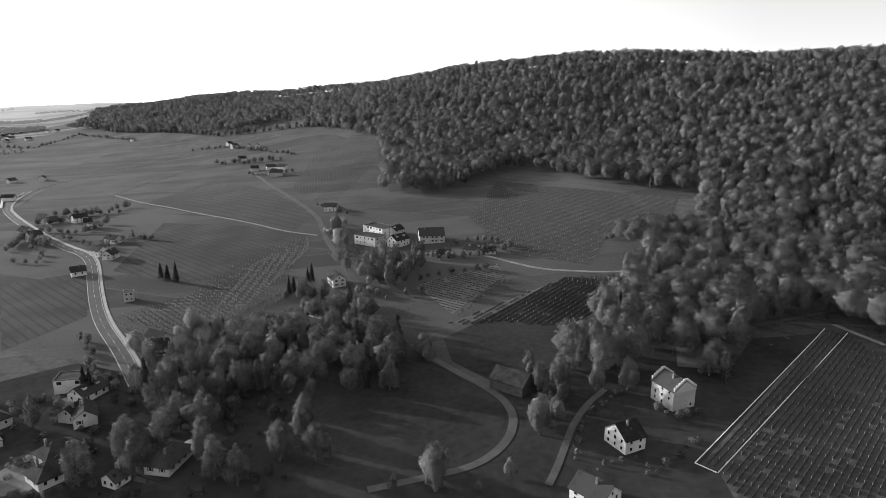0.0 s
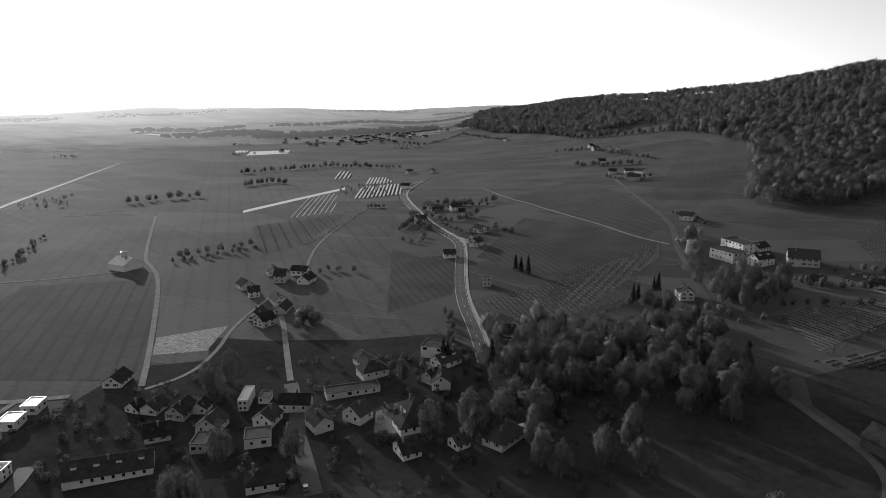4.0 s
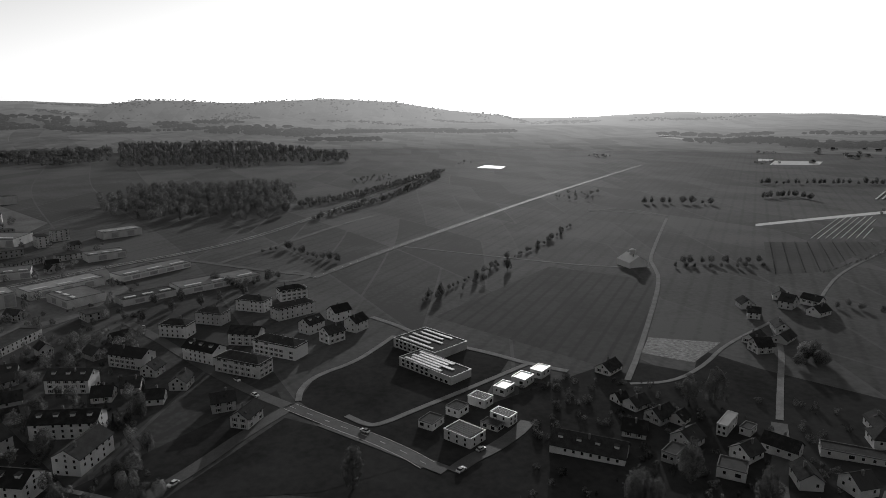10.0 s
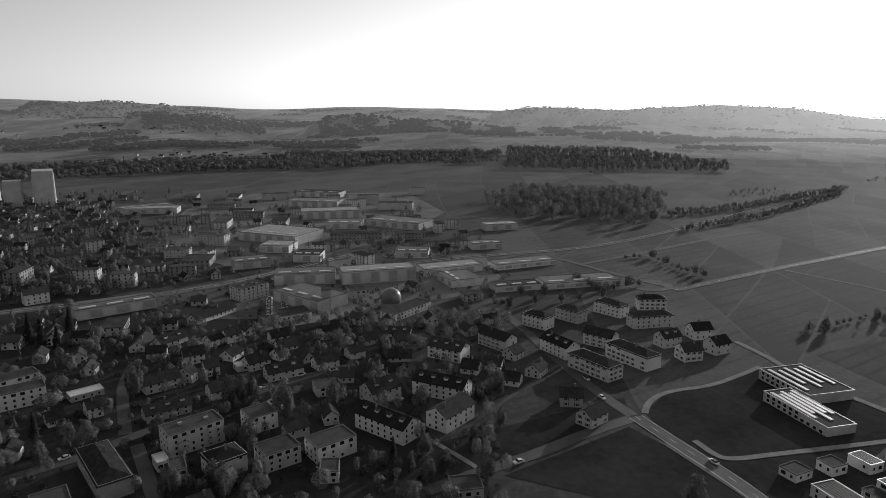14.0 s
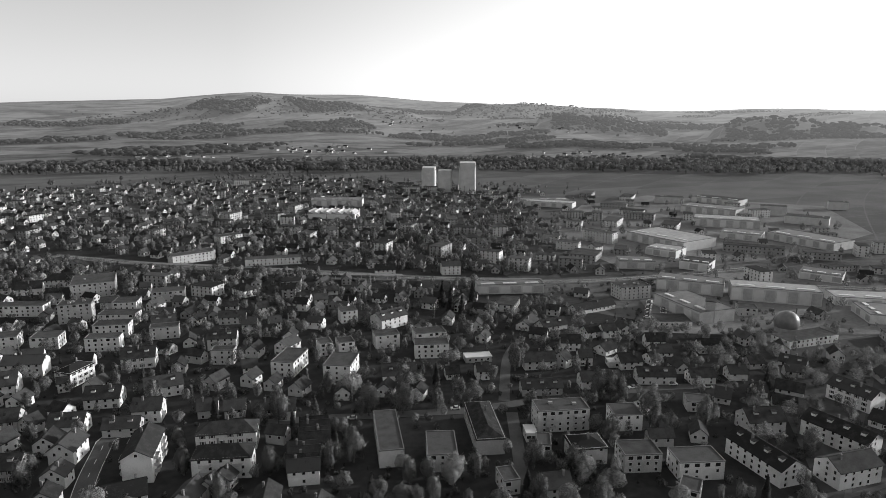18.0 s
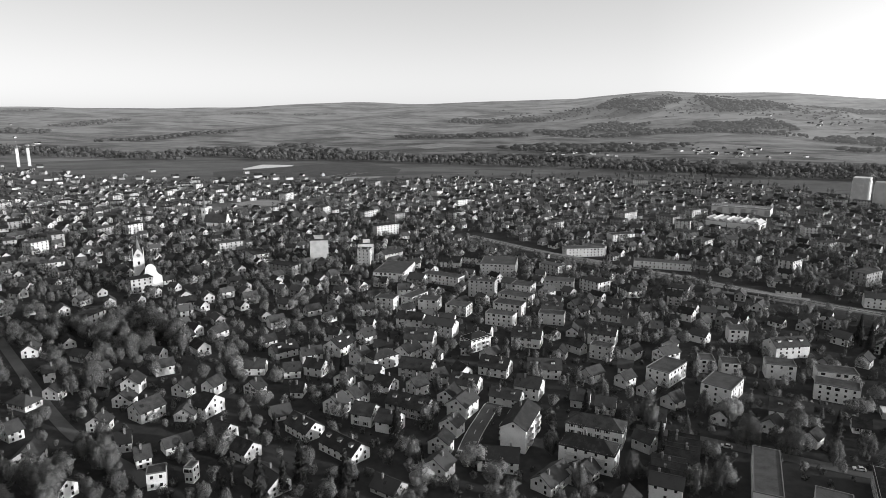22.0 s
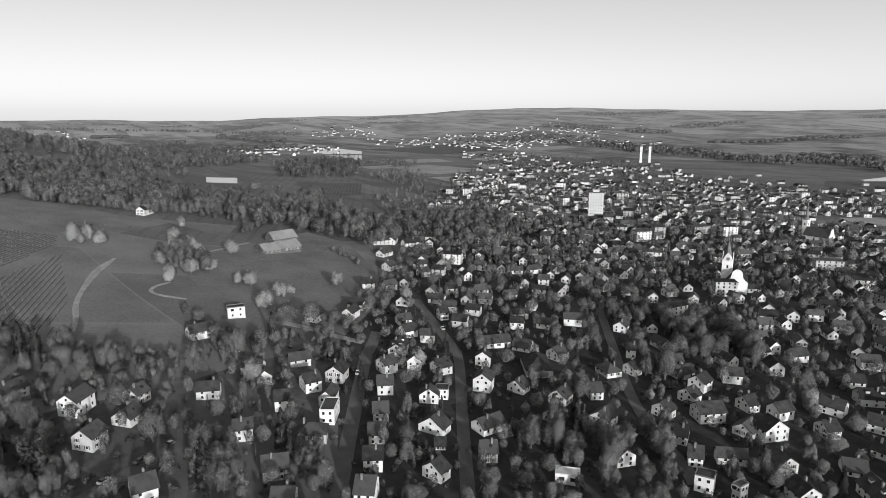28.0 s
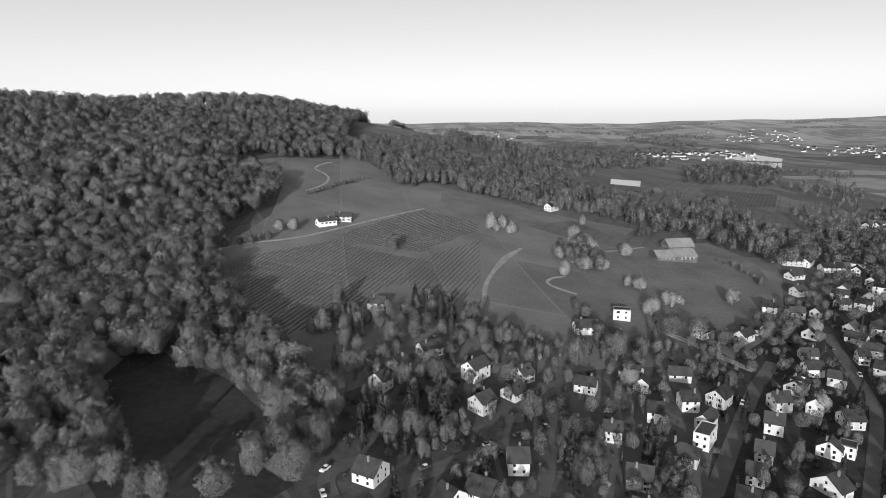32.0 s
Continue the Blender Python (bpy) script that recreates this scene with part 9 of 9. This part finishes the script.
# riverside woods across the plain, broken into stretches
def patchy(seed, least):
    return lambda x, y: np.sin(x / 97 + seed) * np.sin(y / 71 + 2 * seed) + 0.5 * np.sin((x + y) / 43 + seed) > least


band = ring_places([(100, 1650), (112, 1500), (125, 1480), (140, 1450), (150, 1420), (160, 1500), (170, 1570), (182, 1730), (192, 1820), (204, 2100), (212, 2400)])
band += ring_places([(212, 2560), (204, 2330), (192, 2060), (182, 1980), (170, 1840), (160, 1760), (150, 1720), (140, 1760), (125, 1850), (112, 1950), (100, 2050)])
p = scatter(band, 18, 31, patchy(1, -0.55))
woodland("woodland", "dark riverside woods across the plain", p, rng.uniform(9, 19, len(p)), 6, 1.8, 51, FARWOODS, 0.1, 7, wide=0.45)
rest = ring_places([(100, 1100), (100, 1900), (60, 2000), (40, 2000), (30, 1800), (26, 1200), (40, 700), (60, 900), (80, 950)])
p = scatter(rest, 15, 32, patchy(4, 1.15))
woodland("woodland", "scattered copses and hedgerows on the plain", p, rng.uniform(3, 8, len(p)), 8, 1.5, 52, FARWOODS, 0.1, 7)
east = ring_places([(222, 800), (230, 620), (240, 640), (250, 800), (256, 1000), (258, 1800), (240, 2000), (224, 1900)])
p = scatter(east, 19, 33, patchy(2, 0.45))
woodland("woodland", "hedgerows and copses on the plateau beyond the slope", p, rng.uniform(8, 14, len(p)), 8, 1.5, 53, FARWOODS, 0.1, 7)

# trees, hedges and shrubs between the houses
random.seed(9)
made, joined = 0, []
for k in range(14000):
    yaw, r = random.uniform(99, 262), 165 + 620 * random.random() ** 1.25
    if r > max(town_reach(yaw), 320 if yaw > 238 else 0) - 10:
        continue
    x, y = -r * math.sin(radians(yaw)), r * math.cos(radians(yaw))
    if not clear_of(x, y, 1.8) or yaw < 128 and r > 400 and random.random() < 0.85:
        continue
    BUILT.add(x, y, 1.6)
    if r < 330 and random.random() < 0.4:
        continue
    if made < 250 and r < 330 and random.random() < 0.7:
        u = random.random()
        kind = "con" if u < 0.14 else ("blo" if u < 0.22 else "dec")
        tree(x, y, {"con": random.uniform(8, 14), "blo": random.uniform(4, 6.5), "dec": random.uniform(6, 12)}[kind], kind, random.randrange(60), random.uniform(0.8, 1.15), random.uniform(0, 360))
        made += 1
    else:
        joined.append((x, y))
joined = np.array(joined[:4200])
woodland("garden_trees", "many small garden trees with spring leaves between houses", joined, rng.uniform(3.5, 10, len(joined)), 18, 1.25, 71, LEAF, 0.12, 7, wide=0.33)


more = []
while len(more) < 3000:
    yaw, r = random.uniform(100, 224), 500 + 1500 * random.random() ** 1.3
    x, y = -r * math.sin(radians(yaw)), r * math.cos(radians(yaw))
    if r < town_reach(yaw) + 60 and clear_of(x, y, 0.5) and (yaw > 131 or random.random() < 0.2):
        more.append((x, y))
more = np.array(more)
woodland("garden_trees", "far trees between the houses of the town", more, rng.uniform(5, 12, len(more)), 6, 1.7, 72, FARWOODS, 0.15, 7)


def shrubs(name, label, count, spots, seed, material, size):
    rng = np.random.default_rng(seed)
    rows, tries = [], 0
    while len(rows) < count and tries < 40000:
        tries += 1
        x, y = spots()
        if clear_of(x, y, 0.3):
            rows.append((x, y))
    p = np.array(rows)
    woodland(name, label, p, rng.uniform(1.3, 3.2, len(p)) * size, 9, 2.6, seed, material, 0.15, 6, 0.2, 0.6, 0.0)


def town_spot():
    while True:
        yaw, r = random.uniform(99, 265), random.uniform(165, 560)
        if r < max(town_reach(yaw), 300 if yaw > 238 else 0):
            return -r * math.sin(radians(yaw)), r * math.cos(radians(yaw))


def village_spot():
    yaw, r = random.uniform(14, 66), random.uniform(165, 300)
    return -r * math.sin(radians(yaw)), r * math.cos(radians(yaw))


shrubs("garden_shrubs", "hedges and shrubs in the gardens of the town", 2800, town_spot, 61, HEDGE, 1.0)
shrubs("garden_shrubs", "hedges and shrubs in the gardens of the village edge", 380, village_spot, 62, HEDGE, 1.1)


# ---- woods on the far hills ----
rng = np.random.default_rng(77)
# these woods glow with distance too: emission in place of haze
FARHILLWOOD = haze(foliage("haze_glow_woods", 0.05, 0.09), 1300, 4800, 0.15)
patches = []
for _ in range(85):
    yaw, r = rng.uniform(24, 260), rng.uniform(2080, 4560)
    wide, deep = rng.uniform(60, 330) * (0.6 if yaw > 222 else 1), rng.uniform(25, 90)
    n = int(wide * deep * 3.14 / 330)
    a, q = rng.uniform(0, 6.28, n), np.sqrt(rng.random(n))
    across, away = q * np.cos(a) * wide, q * np.sin(a) * deep
    s, c = math.sin(radians(yaw)), math.cos(radians(yaw))
    skew = rng.uniform(-0.35, 0.35)
    away = away + skew * across
    patches.append(np.column_stack([-(r + away) * s - across * c, (r + away) * c - across * s]))
for away, deep, line in HILLS:
    n = 700
    yaw, r = np.radians(rng.uniform(line[0][0] + 1, line[-1][0] - 1, n)), away + rng.normal(size=n) * deep * 0.3 - 130
    patches.append(np.column_stack([-r * np.sin(yaw), r * np.cos(yaw)])[np.sin(yaw * 90 + away) + np.sin(r / 60) > -0.6])
p = np.concatenate(patches)
p = p[np.hypot(p[:, 0], p[:, 1]) < 4690]
p = p[rng.permutation(len(p))[:10500]]
woodland("woodland", "dark woods on the far hills with a painted haze glow", p, rng.uniform(11, 19, len(p)) * np.where(np.hypot(p[:, 0], p[:, 1]) > 3200, 0.55, 1), 0, 0.5, 78, FARHILLWOOD, 0.1, 6, 0.16, 0.8)

# broad woods on the hills and along the river beyond the town: bearing, distance, half width, half depth
BANDS = ((170, 3418, 104, 60), (166, 3414, 167, 60), (162, 2887, 126, 60), (157.5, 3165, 139, 60), (148, 3038, 200, 110), (138, 2847, 254, 80),
         (127, 2287, 236, 90), (117.6, 3385, 356, 60), (113, 2868, 109, 70), (107.7, 2926, 156, 80), (115.6, 2244, 139, 60), (156, 3511, 205, 70),
         (148.5, 3546, 210, 70), (141, 3944, 431, 70), (166, 1740, 226, 36), (150, 1570, 250, 36), (126.7, 1650, 237, 36), (111, 1923, 267, 40))
patches = []
for yaw, r, wide, deep in BANDS:
    n = int(wide * deep * 3.14 / 170)
    a, q = rng.uniform(0, 6.28, n), np.sqrt(rng.random(n))
    across = q * np.cos(a) * wide
    away = q * np.sin(a) * deep + np.sin(across / wide * 4 + yaw) * deep * 0.5
    s, c = math.sin(radians(yaw)), math.cos(radians(yaw))
    patches.append(np.column_stack([-(r + away) * s - across * c, (r + away) * c - across * s]))
p = np.concatenate(patches)
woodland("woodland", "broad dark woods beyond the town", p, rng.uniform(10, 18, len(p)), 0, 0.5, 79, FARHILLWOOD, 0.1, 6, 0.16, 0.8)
